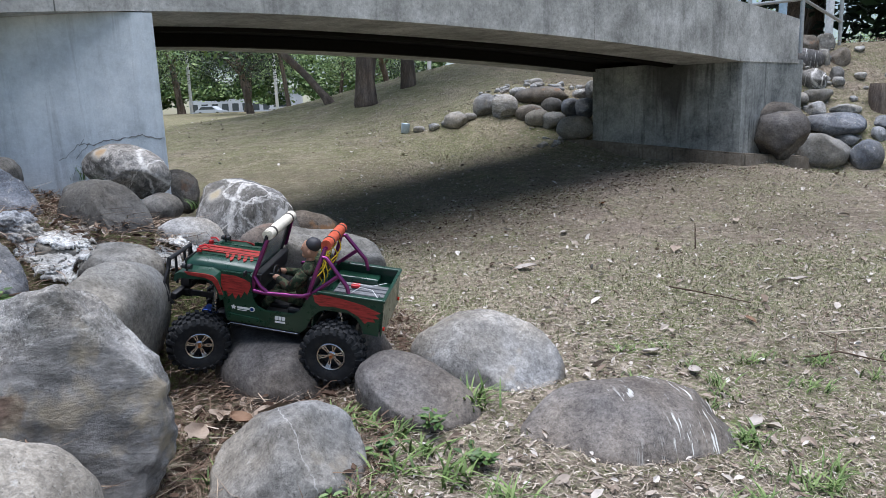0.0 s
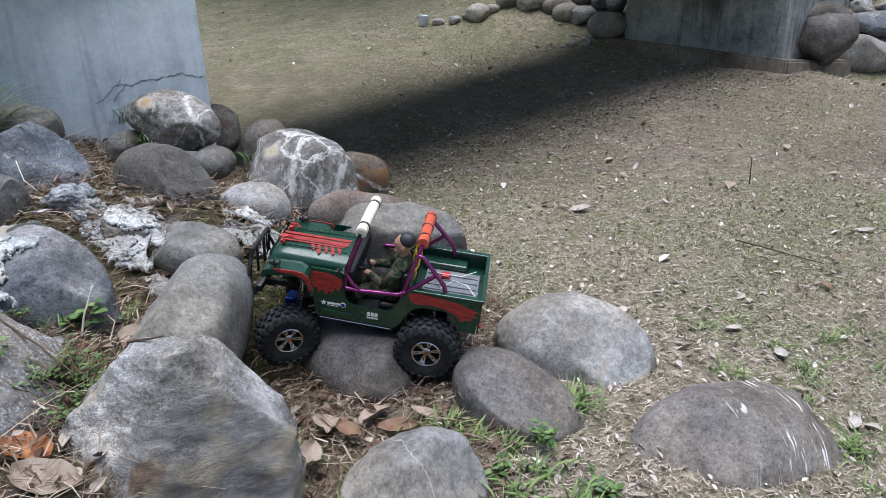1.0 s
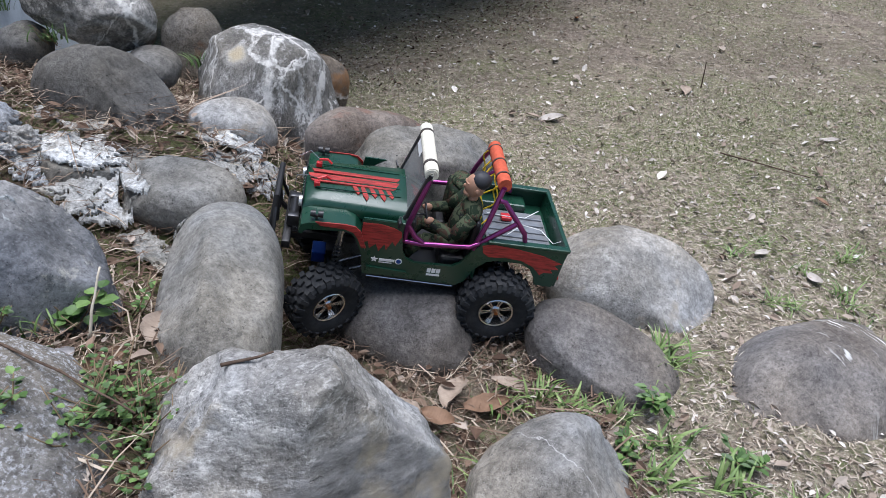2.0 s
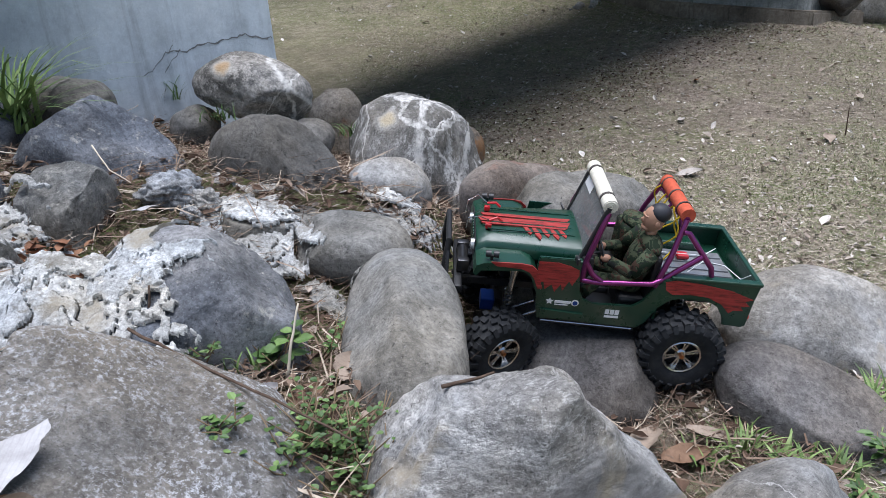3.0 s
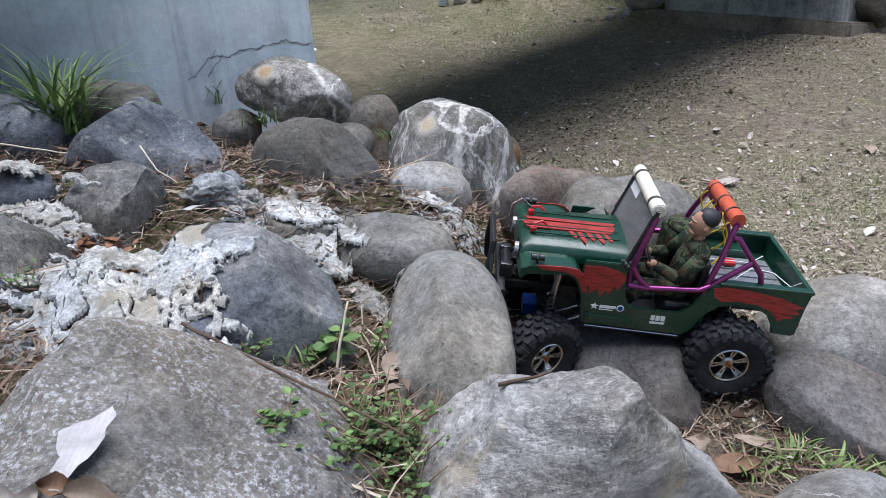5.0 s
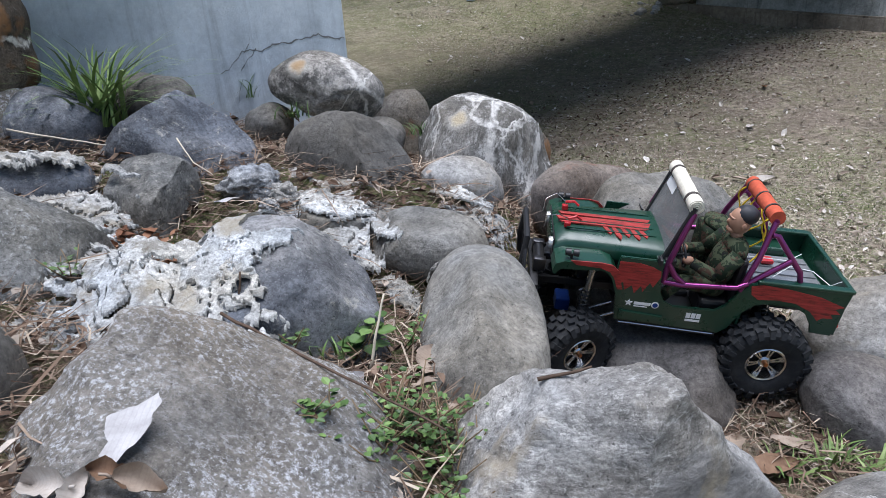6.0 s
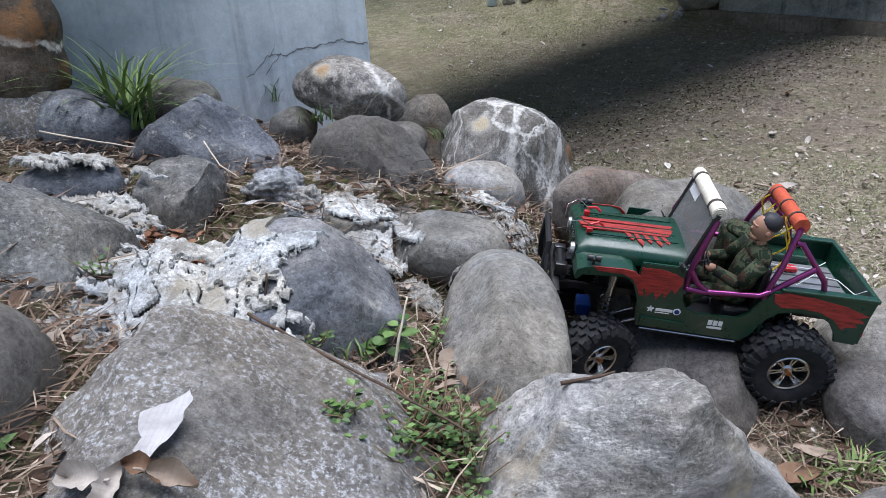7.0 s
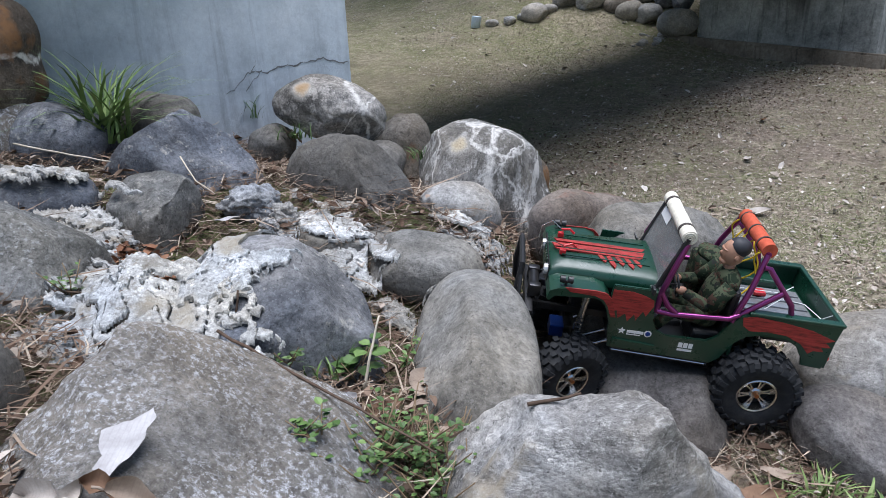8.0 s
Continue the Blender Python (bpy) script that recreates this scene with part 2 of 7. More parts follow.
def concrete_material(name, a, b, c, dirt=0.6, grain=0.6, stains=()):
    n = Nodes(name, 0.85, 0, 0.3)
    v = n.place(world_space=True)
    base = n.ramp(n.noise(v, 3.4, 8, 0.78), (0.34, a), (0.5, b), (0.64, c))
    run = n.place((11, 11, 0.8), True)
    base = n.mix(n.ramp(n.noise(run, 1.0, 5, 0.6), (0.5, 0.0), (0.7, 0.6)), base, tuple(x * 1.3 for x in b))
    base = n.mix(n.ramp(n.noise(run, 1.7, 6, 0.7, 0.4), (0.54, 0.0), (0.72, dirt)), base, tuple(x * 0.42 for x in a))
    thin = n.place((70, 70, 1.6), True)
    base = n.mix(n.ramp(n.noise(thin, 1.0, 4, 0.6), (0.64, 0.0), (0.74, 0.28 * dirt)), base, tuple(x * 0.35 for x in a))
    fine = n.noise(v, 70, 7, 0.75)
    base = n.mix(grain, base, n.ramp(fine, (0.32, 0.5), (0.6, 1.08)), "MULTIPLY")
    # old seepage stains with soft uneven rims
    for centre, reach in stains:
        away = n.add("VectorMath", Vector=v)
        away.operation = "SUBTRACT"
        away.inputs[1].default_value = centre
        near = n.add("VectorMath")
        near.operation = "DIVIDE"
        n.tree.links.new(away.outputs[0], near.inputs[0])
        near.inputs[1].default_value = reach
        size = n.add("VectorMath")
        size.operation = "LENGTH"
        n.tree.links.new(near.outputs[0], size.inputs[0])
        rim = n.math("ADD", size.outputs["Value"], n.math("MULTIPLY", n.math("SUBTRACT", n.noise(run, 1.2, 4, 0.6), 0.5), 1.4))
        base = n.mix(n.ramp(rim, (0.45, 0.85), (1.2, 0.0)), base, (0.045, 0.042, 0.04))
    pit = n.ramp(n.noise(v, 34, 3, 0.6), (0.28, 1.0), (0.34, 0.0))
    base = n.mix(n.math("MULTIPLY", pit, 0.5 * grain), base, tuple(x * 0.4 for x in a))
    n.color(base)
    n.bump(n.math("ADD", fine, n.noise(v, 9, 5, 0.6)), 0.35, 0.006)
    return n.mat


CONCRETE = concrete_material("weathered_concrete", (0.22, 0.222, 0.21), (0.42, 0.42, 0.40), (0.64, 0.64, 0.62), 0.5)
# stains are the wall's own; base tones also lowered for the deck's shade
CONCRETE_STAIN_SHADE = concrete_material("sooty_stained_shaded_concrete", (0.10, 0.108, 0.108), (0.27, 0.285, 0.275), (0.42, 0.43, 0.41), 0.95, stains=(((1.50, 4.95, 0.92), (0.30, 0.25, 0.50)),))
CONCRETE_DIRTY = concrete_material("soil_stained_concrete", (0.075, 0.060, 0.045), (0.17, 0.143, 0.112), (0.28, 0.245, 0.20), 0.9)
CONCRETE_PAINT = concrete_material("blue_grey_painted_concrete", (0.40, 0.45, 0.485), (0.56, 0.62, 0.66), (0.70, 0.755, 0.79), 0.45, 0.14)


def plain(name, rgb, rough=0.5, metal=0.0, spec=0.5, var=0.15, scale=40.0, bump=0.0):
    n = Nodes(name, rough, metal, spec)
    v = n.place()
    f = n.noise(v, scale, 4, 0.6)
    lo, hi = tuple(x * (1 - var) for x in rgb), tuple(min(1, x * (1 + var)) for x in rgb)
    n.color(n.ramp(f, (0.3, lo), (0.7, hi)))
    if bump:
        n.bump(n.noise(v, scale * 4, 4, 0.6), bump, 0.002)
    return n.mat


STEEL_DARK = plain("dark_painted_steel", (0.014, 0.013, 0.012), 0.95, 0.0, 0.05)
JOINT = plain("shaded_joint", (0.12, 0.12, 0.112), 0.9, 0, 0.2, 0.4, 30)
DECK_SHADE = plain("deck_shade_concrete", (0.028, 0.026, 0.024), 0.9, 0, 0.2, 0.4, 6)


def ground_material():
    n = Nodes("dry_grass_soil", 0.95, 0, 0.12)
    v = n.place(world_space=True)
    soil = n.ramp(n.noise(v, 34, 8, 0.8), (0.34, (0.10, 0.072, 0.053)), (0.48, (0.325, 0.265, 0.205)), (0.62, (0.57, 0.485, 0.39)))
    straw = n.ramp(n.noise(v, 150, 6, 0.8, 1.5), (0.50, 0.0), (0.64, 1.0))
    base = n.mix(n.math("MULTIPLY", straw, 0.6), soil, (0.57, 0.485, 0.37))
    clod = n.ramp(n.noise(v, 18.0, 8, 0.8), (0.36, 0.58), (0.62, 1.45))
    base = n.mix(0.95, base, clod, "MULTIPLY")
    sep = n.add("SeparateXYZ", Vector=v)
    # bare dark earth among the stones of the bank
    bank = n.ramp(n.math("ADD", n.math("MULTIPLY", sep.outputs["X"], -1.0), n.math("MULTIPLY", n.noise(v, 6, 4, 0.6), 0.5)), (0.30, 0.0), (0.75, 0.9))
    near = n.math("SUBTRACT", sep.outputs["Y"], n.math("MULTIPLY", n.noise(v, 3, 4, 0.6), 0.8))
    bank = n.math("MULTIPLY", bank, n.ramp(n.math("MULTIPLY", near, 0.25), (0.0, 0.0), (0.12, 1.0), (0.46, 1.0), (0.60, 0.0)))
    base = n.mix(bank, base, n.mix(straw, (0.090, 0.060, 0.043), (0.26, 0.195, 0.14)))
    green = n.ramp(n.noise(v, 1.9, 7, 0.78), (0.38, 0.0), (0.56, 1.0))
    green = n.math("MULTIPLY", green, n.ramp(n.noise(v, 60, 5, 0.75), (0.40, 0.0), (0.56, 0.85)))
    base = n.mix(green, base, (0.18, 0.225, 0.08))
    # soil worn bare along the foot of the bridge
    worn = n.ramp(n.math("MULTIPLY", n.math("ADD", sep.outputs["Y"], n.math("MULTIPLY", n.noise(v, 2.2, 5, 0.7), 1.2)), 0.1), (0.28, 0.0), (0.36, 0.75), (0.52, 0.75), (0.60, 0.0))
    worn = n.math("MULTIPLY", worn, n.ramp(n.noise(v, 4.0, 6, 0.75), (0.36, 0.25), (0.56, 1.0)))
    base = n.mix(worn, base, n.ramp(n.noise(v, 40, 7, 0.8), (0.36, (0.105, 0.080, 0.062)), (0.62, (0.31, 0.255, 0.205))))
    away = n.math("SUBTRACT", sep.outputs["Y"], n.math("MULTIPLY", sep.outputs["X"], 1.3))
    far = n.ramp(n.math("DIVIDE", n.math("ADD", away, n.math("MULTIPLY", n.noise(v, 0.9, 4, 0.6), 2.0)), 20.0), (0.18, 0.0), (0.34, 0.5), (0.62, 0.6))
    tuft = n.ramp(n.noise(v, 5.5, 8, 0.8), (0.36, (0.085, 0.078, 0.038)), (0.5, (0.17, 0.16, 0.085)), (0.64, (0.30, 0.27, 0.17)))
    base = n.mix(far, base, tuft)
    bare = n.ramp(n.math("ADD", n.math("MULTIPLY", sep.outputs["X"], 0.12), n.math("ADD", n.math("MULTIPLY", sep.outputs["Y"], 0.05), n.math("MULTIPLY", n.noise(v, 1.3, 6, 0.75), 0.5))), (0.62, 0.0), (0.80, 0.6))
    bare = n.math("MULTIPLY", bare, n.ramp(n.math("MULTIPLY", sep.outputs["Y"], 0.1), (0.5, 0.0), (0.65, 1.0)))
    base = n.mix(bare, base, n.ramp(n.noise(v, 28, 6, 0.8), (0.36, (0.07, 0.052, 0.038)), (0.62, (0.26, 0.21, 0.155))))
    n.color(base)
    n.bump(n.math("ADD", n.noise(v, 45, 8, 0.75), n.noise(v, 190, 4, 0.7)), 1.0, 0.014)
    return n.mat


GROUND = ground_material()


# ---- building helpers ----
def part(name, bm, material, parent=None, label="", smooth=False, angle=None):
    mesh = bpy.data.meshes.new(name)
    if smooth:
        for f in bm.faces:
            f.smooth = True
    bm.to_mesh(mesh)
    bm.free()
    if angle is not None:
        mesh.set_sharp_from_angle(angle=radians(angle))
    for m in (material if isinstance(material, (list, tuple)) else (material,)):
        mesh.materials.append(m)
    ob = new(name, mesh)
    if parent is not None:
        ob.parent = parent
    if label:
        ob["label"] = label
    return ob


def thing(name, m=None, label="", category="", group="", kind=""):
    ob = new(name)
    ob.empty_display_size = 0.05
    if m is not None:
        ob.matrix_world = m
    return tagged(ob, label, category, group, kind)


def box(bm, x0, x1, y0, y1, z0, z1, m=None, bevel=0.0):
    mm = Matrix.Translation(((x0 + x1) / 2, (y0 + y1) / 2, (z0 + z1) / 2)) @ Matrix.Diagonal((x1 - x0, y1 - y0, z1 - z0, 1))
    got = bmesh.ops.create_cube(bm, size=1, matrix=(m @ mm) if m is not None else mm)
    if bevel:
        edges = list({e for v in got["verts"] for e in v.link_edges})
        bmesh.ops.bevel(bm, geom=edges, offset=bevel, segments=2, affect="EDGES", profile=0.5)
    return bm


def tube(bm, pts, r, sides=8, closed=False, taper=1.0):
    """A round bar along points."""
    pts = [Vector(p) for p in pts]
    rings = []
    n = len(pts)
    up = None
    for i, p in enumerate(pts):
        d = (pts[min(i + 1, n - 1)] - pts[max(i - 1, 0)]).normalized()
        if up is None:
            up = d.orthogonal().normalized()
        side = (up - d * up.dot(d)).normalized()
        up = side
        other = d.cross(side)
        rr = r * (1 + (taper - 1) * i / max(1, n - 1))
        rings.append([bm.verts.new(p + (side * math.cos(a) + other * math.sin(a)) * rr) for a in [2 * math.pi * k / sides for k in range(sides)]])
    for a, b in zip(rings, rings[1:]):
        for k in range(sides):
            bm.faces.new((a[k], a[(k + 1) % sides], b[(k + 1) % sides], b[k]))
    bm.faces.new(list(reversed(rings[0])))
    bm.faces.new(rings[-1])
    return bm


def prism(bm, outline, a, b, axis="y"):
    """An outline in two axes pushed along the third, from a to b."""
    def at(p, c):
        return {"y": (p[0], c, p[1]), "x": (c, p[0], p[1]), "z": (p[0], p[1], c)}[axis]
    one = [bm.verts.new(at(p, a)) for p in outline]
    two = [bm.verts.new(at(p, b)) for p in outline]
    n = len(outline)
    for k in range(n):
        bm.faces.new((one[k], one[(k + 1) % n], two[(k + 1) % n], two[k]))
    bm.faces.new(list(reversed(one)))
    bm.faces.new(two)
    bmesh.ops.recalc_face_normals(bm, faces=bm.faces[:])
    return bm


def step(a, b, x):
    t = min(1.0, max(0.0, (x - a) / (b - a)))
    return t * t * (3 - 2 * t)


# ---- ground: a lawn that rises beyond the bridge, and the stone bank ----
def ground_z(x, y):
    z = 0.118 * max(0.0, min(y, 5.6) - 2.9) + 0.04 * max(0.0, min(y, 24.0) - 5.6) + 0.012 * max(0.0, min(y, 150.0) - 24.0)
    z -= 0.022 * min(1.9, max(0.0, x - 0.7)) * step(3.0, 4.8, y) * (1 - step(6.0, 8.0, y))
    # grassy mound behind the far abutment, and the shoulder in front of it
    z += 1.08 * math.exp(-((x - 1.5) / 4.0) ** 2 - ((y - 10.5) / (3.0 if y < 10.5 else 6.0)) ** 2)
    z += 0.33 * math.exp(-((x - 0.6) / 0.95) ** 2 - ((y - 6.2) / (0.52 if y < 6.2 else 1.6)) ** 2)
    # steep stone-faced bank beside the far abutment
    f = step(2.1, 2.5, x) * (1 - step(5.0, 9.0, x)) * step(4.3, 5.0, y) * (1 - step(6.6, 9.0, y))
    z += f * (min(1.12, max(0.06, 0.08 + 0.74 * (y - 5.02))) - z)
    # near stone bank
    s = -x - (0.28 + 0.55 * max(0.0, y - 1.8) + 0.19 * math.exp(-((y - 1.28) / 0.20) ** 2))
    bank = 0.20 * step(0.0, 0.27, s) + 0.30 * max(0.0, min(s, 0.85) - 0.27) + 0.12 * max(0.0, min(s, 2.2) - 0.85)
    z += bank * (1 - step(2.2, 3.2, y)) * step(-1.6, -0.3, y)
    # litter shelf behind the mortared stones
    z += 0.072 * math.exp(-((x + 0.73) / 0.27) ** 2 - ((y - 1.64) / 0.19) ** 2)
    # worn hollow along the far plinth
    z -= 0.06 * math.exp(-((x - 1.05) / 0.6) ** 2 - ((y - 4.9) / 0.28) ** 2)
    # the lawn falls away in front of the bank
    z -= 0.07 * step(0.25, 0.95, x) * (1 - step(1.3, 2.3, y))
    z += 0.012 * noise.noise((x * 3, y * 3, 0.3)) + 0.006 * noise.noise((x * 11, y * 11, 2.3)) + 0.03 * noise.noise((x * 0.6, y * 0.6, 5.0)) * step(2, 5, y)
    return z


def axis_steps(lo, hi, near_lo, near_hi, fine, grow=1.16):
    out = list(np.arange(near_lo, near_hi, fine))
    d, p = fine, near_hi
    while p < hi:
        out.append(p)
        d *= grow
        p += d
    out.append(hi)
    d, p = fine, near_lo
    while p > lo:
        d *= grow
        p -= d
        out.insert(0, max(p, lo))
    return out


def build_ground():
    xs = axis_steps(-400, 400, -2.0, 2.6, 0.035)
    ys = axis_steps(-400, 600, -0.6, 4.2, 0.035)
    verts = [(x, y, ground_z(x, y)) for y in ys for x in xs]
    w = len(xs)
    faces = [(j * w + i, j * w + i + 1, (j + 1) * w + i + 1, (j + 1) * w + i) for j in range(len(ys) - 1) for i in range(w - 1)]
    mesh = bpy.data.meshes.new("ground")
    mesh.from_pydata(verts, [], faces)
    mesh.polygons.foreach_set("use_smooth", [True] * len(faces))
    mesh.materials.append(GROUND)
    return tagged(new("ground", mesh), "dry trampled lawn with bare soil, straw and leaf litter", "ground", kind="structure")


build_ground()

# ---- bridge ----
DECK_A, DECK_D = Vector((-0.887, 2.234, 0)), Vector((2.767, 2.476, 0))
DECK_N = Vector((-2.476, 2.767, 0)).normalized()


def deck_low(s):
    return 0.983 - (0.5 if s < 0.2 else 0.17) * (s - 0.2) ** 2


def build_bridge():
    bridge = thing("footbridge", None, "low weathered concrete footbridge over the lawn", "bridge")
    def strip(name, n0, n1, low, high, mat, s0=-0.9, s1=1.20, label=""):
        bm = bmesh.new()
        rows = []
        steps = 36
        for i in range(steps + 1):
            s = s0 + (s1 - s0) * i / steps
            p = DECK_A + DECK_D * s
            z = deck_low(s)
            rows.append([bm.verts.new(p + DECK_N * n + Vector((0, 0, z + h))) for n, h in ((n0, low), (n1, low), (n1, high), (n0, high))])
        for a, b in zip(rows, rows[1:]):
            for k in range(4):
                bm.faces.new((a[k], b[k], b[(k + 1) % 4], a[(k + 1) % 4]))
        bm.faces.new(rows[0])
        bm.faces.new(list(reversed(rows[-1])))
        bmesh.ops.recalc_face_normals(bm, faces=bm.faces[:])
        return part(name, bm, mat, bridge, label)
    front = strip("edge_beam", 0.0, 0.40, 0.0, 0.37, CONCRETE)
    strip("edge_beam", 1.10, 1.36, 0.0, 0.37, CONCRETE)
    # near-black slab colour stands in for the shade under the deck
    strip("deck_slab", 0.40, 1.10, 0.05, 0.32, DECK_SHADE)
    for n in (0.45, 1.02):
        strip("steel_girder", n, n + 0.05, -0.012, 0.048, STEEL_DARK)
    strip("deck_surface", 0.40, 1.10, 0.322, 0.345, CONCRETE, label="worn concrete walkway")
    # form joints down the face of the beam: dark strips paint in their shade
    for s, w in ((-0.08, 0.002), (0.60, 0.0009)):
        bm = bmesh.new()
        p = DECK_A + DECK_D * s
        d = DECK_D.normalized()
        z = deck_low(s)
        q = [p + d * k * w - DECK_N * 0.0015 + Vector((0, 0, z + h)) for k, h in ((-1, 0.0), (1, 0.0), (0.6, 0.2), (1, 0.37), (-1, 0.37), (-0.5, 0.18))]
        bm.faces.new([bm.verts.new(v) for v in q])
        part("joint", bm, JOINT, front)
    return bridge


build_bridge()


def wall_block(name, pts, z0, z1, mat, label):
    bm = bmesh.new()
    prism(bm, pts, z0, z1, "z")
    return tagged(part(name, bm, mat), label, "wall", kind="structure")


wall_block("wall_near_abutment", [(-0.887, 2.214), (-3.167, 1.154), (-3.867, 2.484), (-1.567, 3.484)], -0.2, 0.955, CONCRETE_PAINT,
           "blue-grey painted concrete abutment with a branching crack")
wall_block("wall_far_abutment", [(1.88, 4.71), (2.48, 5.22), (1.58, 6.2), (0.99, 5.31)], -0.2, 0.90, CONCRETE_STAIN_SHADE,
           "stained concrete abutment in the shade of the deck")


# ---- boulders ----
BANK_STONES = []


def boulder(c, size, turn=(0, 0, 0), mat=ROCK_GREY, seed=1, box_pow=2.3, rough=0.08, detail=4, label="rounded grey boulder in the stone bank", planes=(), cuts=0, group="stones of the bank", strata=None):
    bm = bmesh.new()
    bmesh.ops.create_icosphere(bm, subdivisions=detail, radius=1)
    rnd = random.Random(seed)
    faces = [(Vector(d).normalized(), h) for d, h in planes]
    for _ in range(cuts):
        d = Vector((rnd.gauss(0, 1), rnd.gauss(0, 1), rnd.gauss(0, 0.8))).normalized()
        faces.append((d, 0.66 + 0.22 * rnd.random()))
    o = Vector((seed * 3.17, seed * 1.31, seed * 7.7))
    sz = Vector(size)
    big = max(size)
    fine = rough * (1.0 if detail < 5 else 1.15)
    for v in bm.verts:
        p = v.co
        k = (abs(p.x) ** box_pow + abs(p.y) ** box_pow + abs(p.z) ** box_pow) ** (-1 / box_pow)
        p = p * k
        for d, h in faces:
            t = p.dot(d) - h - 0.05 * noise.noise(p * 3 + o)
            if t > 0:
                p = p - d * t * 0.93
        q = Vector((p.x * sz.x, p.y * sz.y, p.z * sz.z)) / big
        f = rough * noise.noise(q * 1.1 + o) * 2.2 + rough * 0.75 * noise.noise(q * 2.6 + o) + rough * 0.3 * noise.noise(q * 5.2 + o) + fine * 0.24 * noise.noise(q * 9 + o)
        if detail >= 4:
            f += fine * 0.13 * noise.noise(q * 19 + o)
        if strata is not None:
            d, freq, amp = strata
            u = (q.dot(d) + 0.06 * noise.noise(q * 4 + o)) * freq
            f += amp * (u - math.floor(u)) * (0.5 + 0.5 * noise.noise(q * 5 - o))
        if detail >= 5:
            f += fine * 0.08 * noise.noise(q * 42 + o)
        p = p * (1 + f)
        v.co = Vector((p.x * sz.x, p.y * sz.y, p.z * sz.z))
    ob = part("boulder", bm, mat, None, smooth=True)
    ob.matrix_world = pose(*c, *turn)
    if group == "stones of the bank":
        BANK_STONES.append((ob, pose(*c, *turn)))
    return tagged(ob, label, "boulder", group)


boulder((-0.449, 0.848, 0.153), (0.169, 0.111, 0.194), (0, -3, -6), ROCK_RIDGE, 1, 2.7, 0.07, 6, "big pale layered boulder with a sharp ridge",
        (((0.70, -0.62, 0.22), 0.64), ((-0.30, -0.70, 0.60), 0.78), ((-0.75, -0.1, 0.65), 0.84), ((0.75, 0.1, 0.65), 0.88)), strata=(Vector((0.40, 0.2, 0.88)), 6.0, 0.034))
boulder((-0.873, 0.852, 0.224), (0.239, 0.201, 0.160), (0, 26, -8), ROCK_SLAB, 2, 2.4, 0.06, 6, "broad low boulder with pale lichen speckles", (((0.05, -0.05, 1), 0.86), ((-1, -0.1, 0.25), 0.66), ((-0.8, -0.5, 0.5), 0.78)))
boulder((-0.375, 0.600, 0.110), (0.115, 0.10, 0.12), (0, 20, 0), ROCK_BEIGE, 31, 2.4, 0.09, 4, "pale grey boulder at the foot of the bank")
boulder((-1.107, 0.813, 0.320), (0.111, 0.121, 0.155), (0, 0, 0), ROCK_DARK, 3, 2.4, 0.05, 5, "dark smooth boulder at the edge of the bank")
boulder((-1.267, 1.129, 0.295), (0.210, 0.146, 0.182), (0, 14, 14), ROCK_SPECK, 4, 2.3, 0.07, 5, "large rounded grey boulder dusted with lichen", (((0.85, -0.3, 0.3), 0.8), ((0.1, -0.5, 0.8), 0.88)))
boulder((-1.110, 1.430, 0.318), (0.085, 0.079, 0.118), (0, 8, 20), ROCK_GREY, 5, 3.4, 0.06, 5, "angular grey stone with a dark broken face", (((0.8, -0.5, 0.15), 0.55), ((-0.3, -0.3, 1), 0.72), ((-0.7, -0.6, 0.2), 0.8)))
boulder((-1.192, 1.653, 0.320), (0.226, 0.149, 0.204), (0, 6, -20), ROCK_BLUE, 6, 2.3, 0.07, 5, "rough blue-grey boulder with a peaked top", (((0.60, -0.3, 0.75), 0.68), ((-0.65, -0.2, 0.75), 0.58), ((0.1, -0.9, 0.35), 0.74)))
boulder((-0.832, 1.127, 0.233), (0.135, 0.122, 0.174), (0, 0, -24), ROCK_BLUE, 7, 2.9, 0.06, 5, "blue-grey boulder partly coated with old mortar", (((0.12, -0.30, 1), 0.78), ((0.85, -0.45, 0.15), 0.72), ((0.6, 0.2, 0.8), 0.84)))
boulder((-0.565, 1.199, 0.172), (0.090, 0.205, 0.138), (0, 10, 4), ROCK_SMOOTH, 46, 2.5, 0.028, 5, "smooth rounded grey boulder beside the jeep", (((-0.7, -0.2, 0.7), 0.92), ((0.2, -0.3, 1), 0.92)))
boulder((-0.240, 1.499, 0.006), (0.212, 0.284, 0.121), (0, 8, 20), ROCK_PURPLE, 9, 2.3, 0.05, 5, "smooth grey boulder under the jeep", (((0, -0.2, 1), 0.88), ((0.45, -0.85, 0.2), 0.72)))
boulder((0.065, 1.215, 0.012), (0.145, 0.095, 0.072), (0, 18, -30), ROCK_PURPLE, 10, 2.3, 0.05, 5, "dark flat stone beside the jeep's rear wheel", (((0.1, -0.45, 1), 0.72),))
boulder((0.199, 1.450, -0.031), (0.190, 0.135, 0.146), (0, 6, -25), ROCK_BEIGE, 11, 2.3, 0.06, 5, "pale beige-grey boulder at the edge of the lawn", (((0.5, -0.3, 0.75), 0.82),))
boulder((0.485, 1.160, -0.095), (0.262, 0.140, 0.168), (0, 10, 25), ROCK_DRIP, 12, 2.2, 0.05, 5, "brown-grey boulder with white bird-lime runs", (((-0.6, -0.3, 0.7), 0.86), ((0.75, -0.2, 0.55), 0.88)))
boulder((-0.112, 0.918, 0.018), (0.125, 0.110, 0.100), (0, 0, 30), ROCK_BEIGE_VEIN, 13, 2.3, 0.06, 5, "small pale boulder with a thin white vein", (((0.6, -0.5, 0.6), 0.74), ((-0.7, -0.2, 0.6), 0.8)))
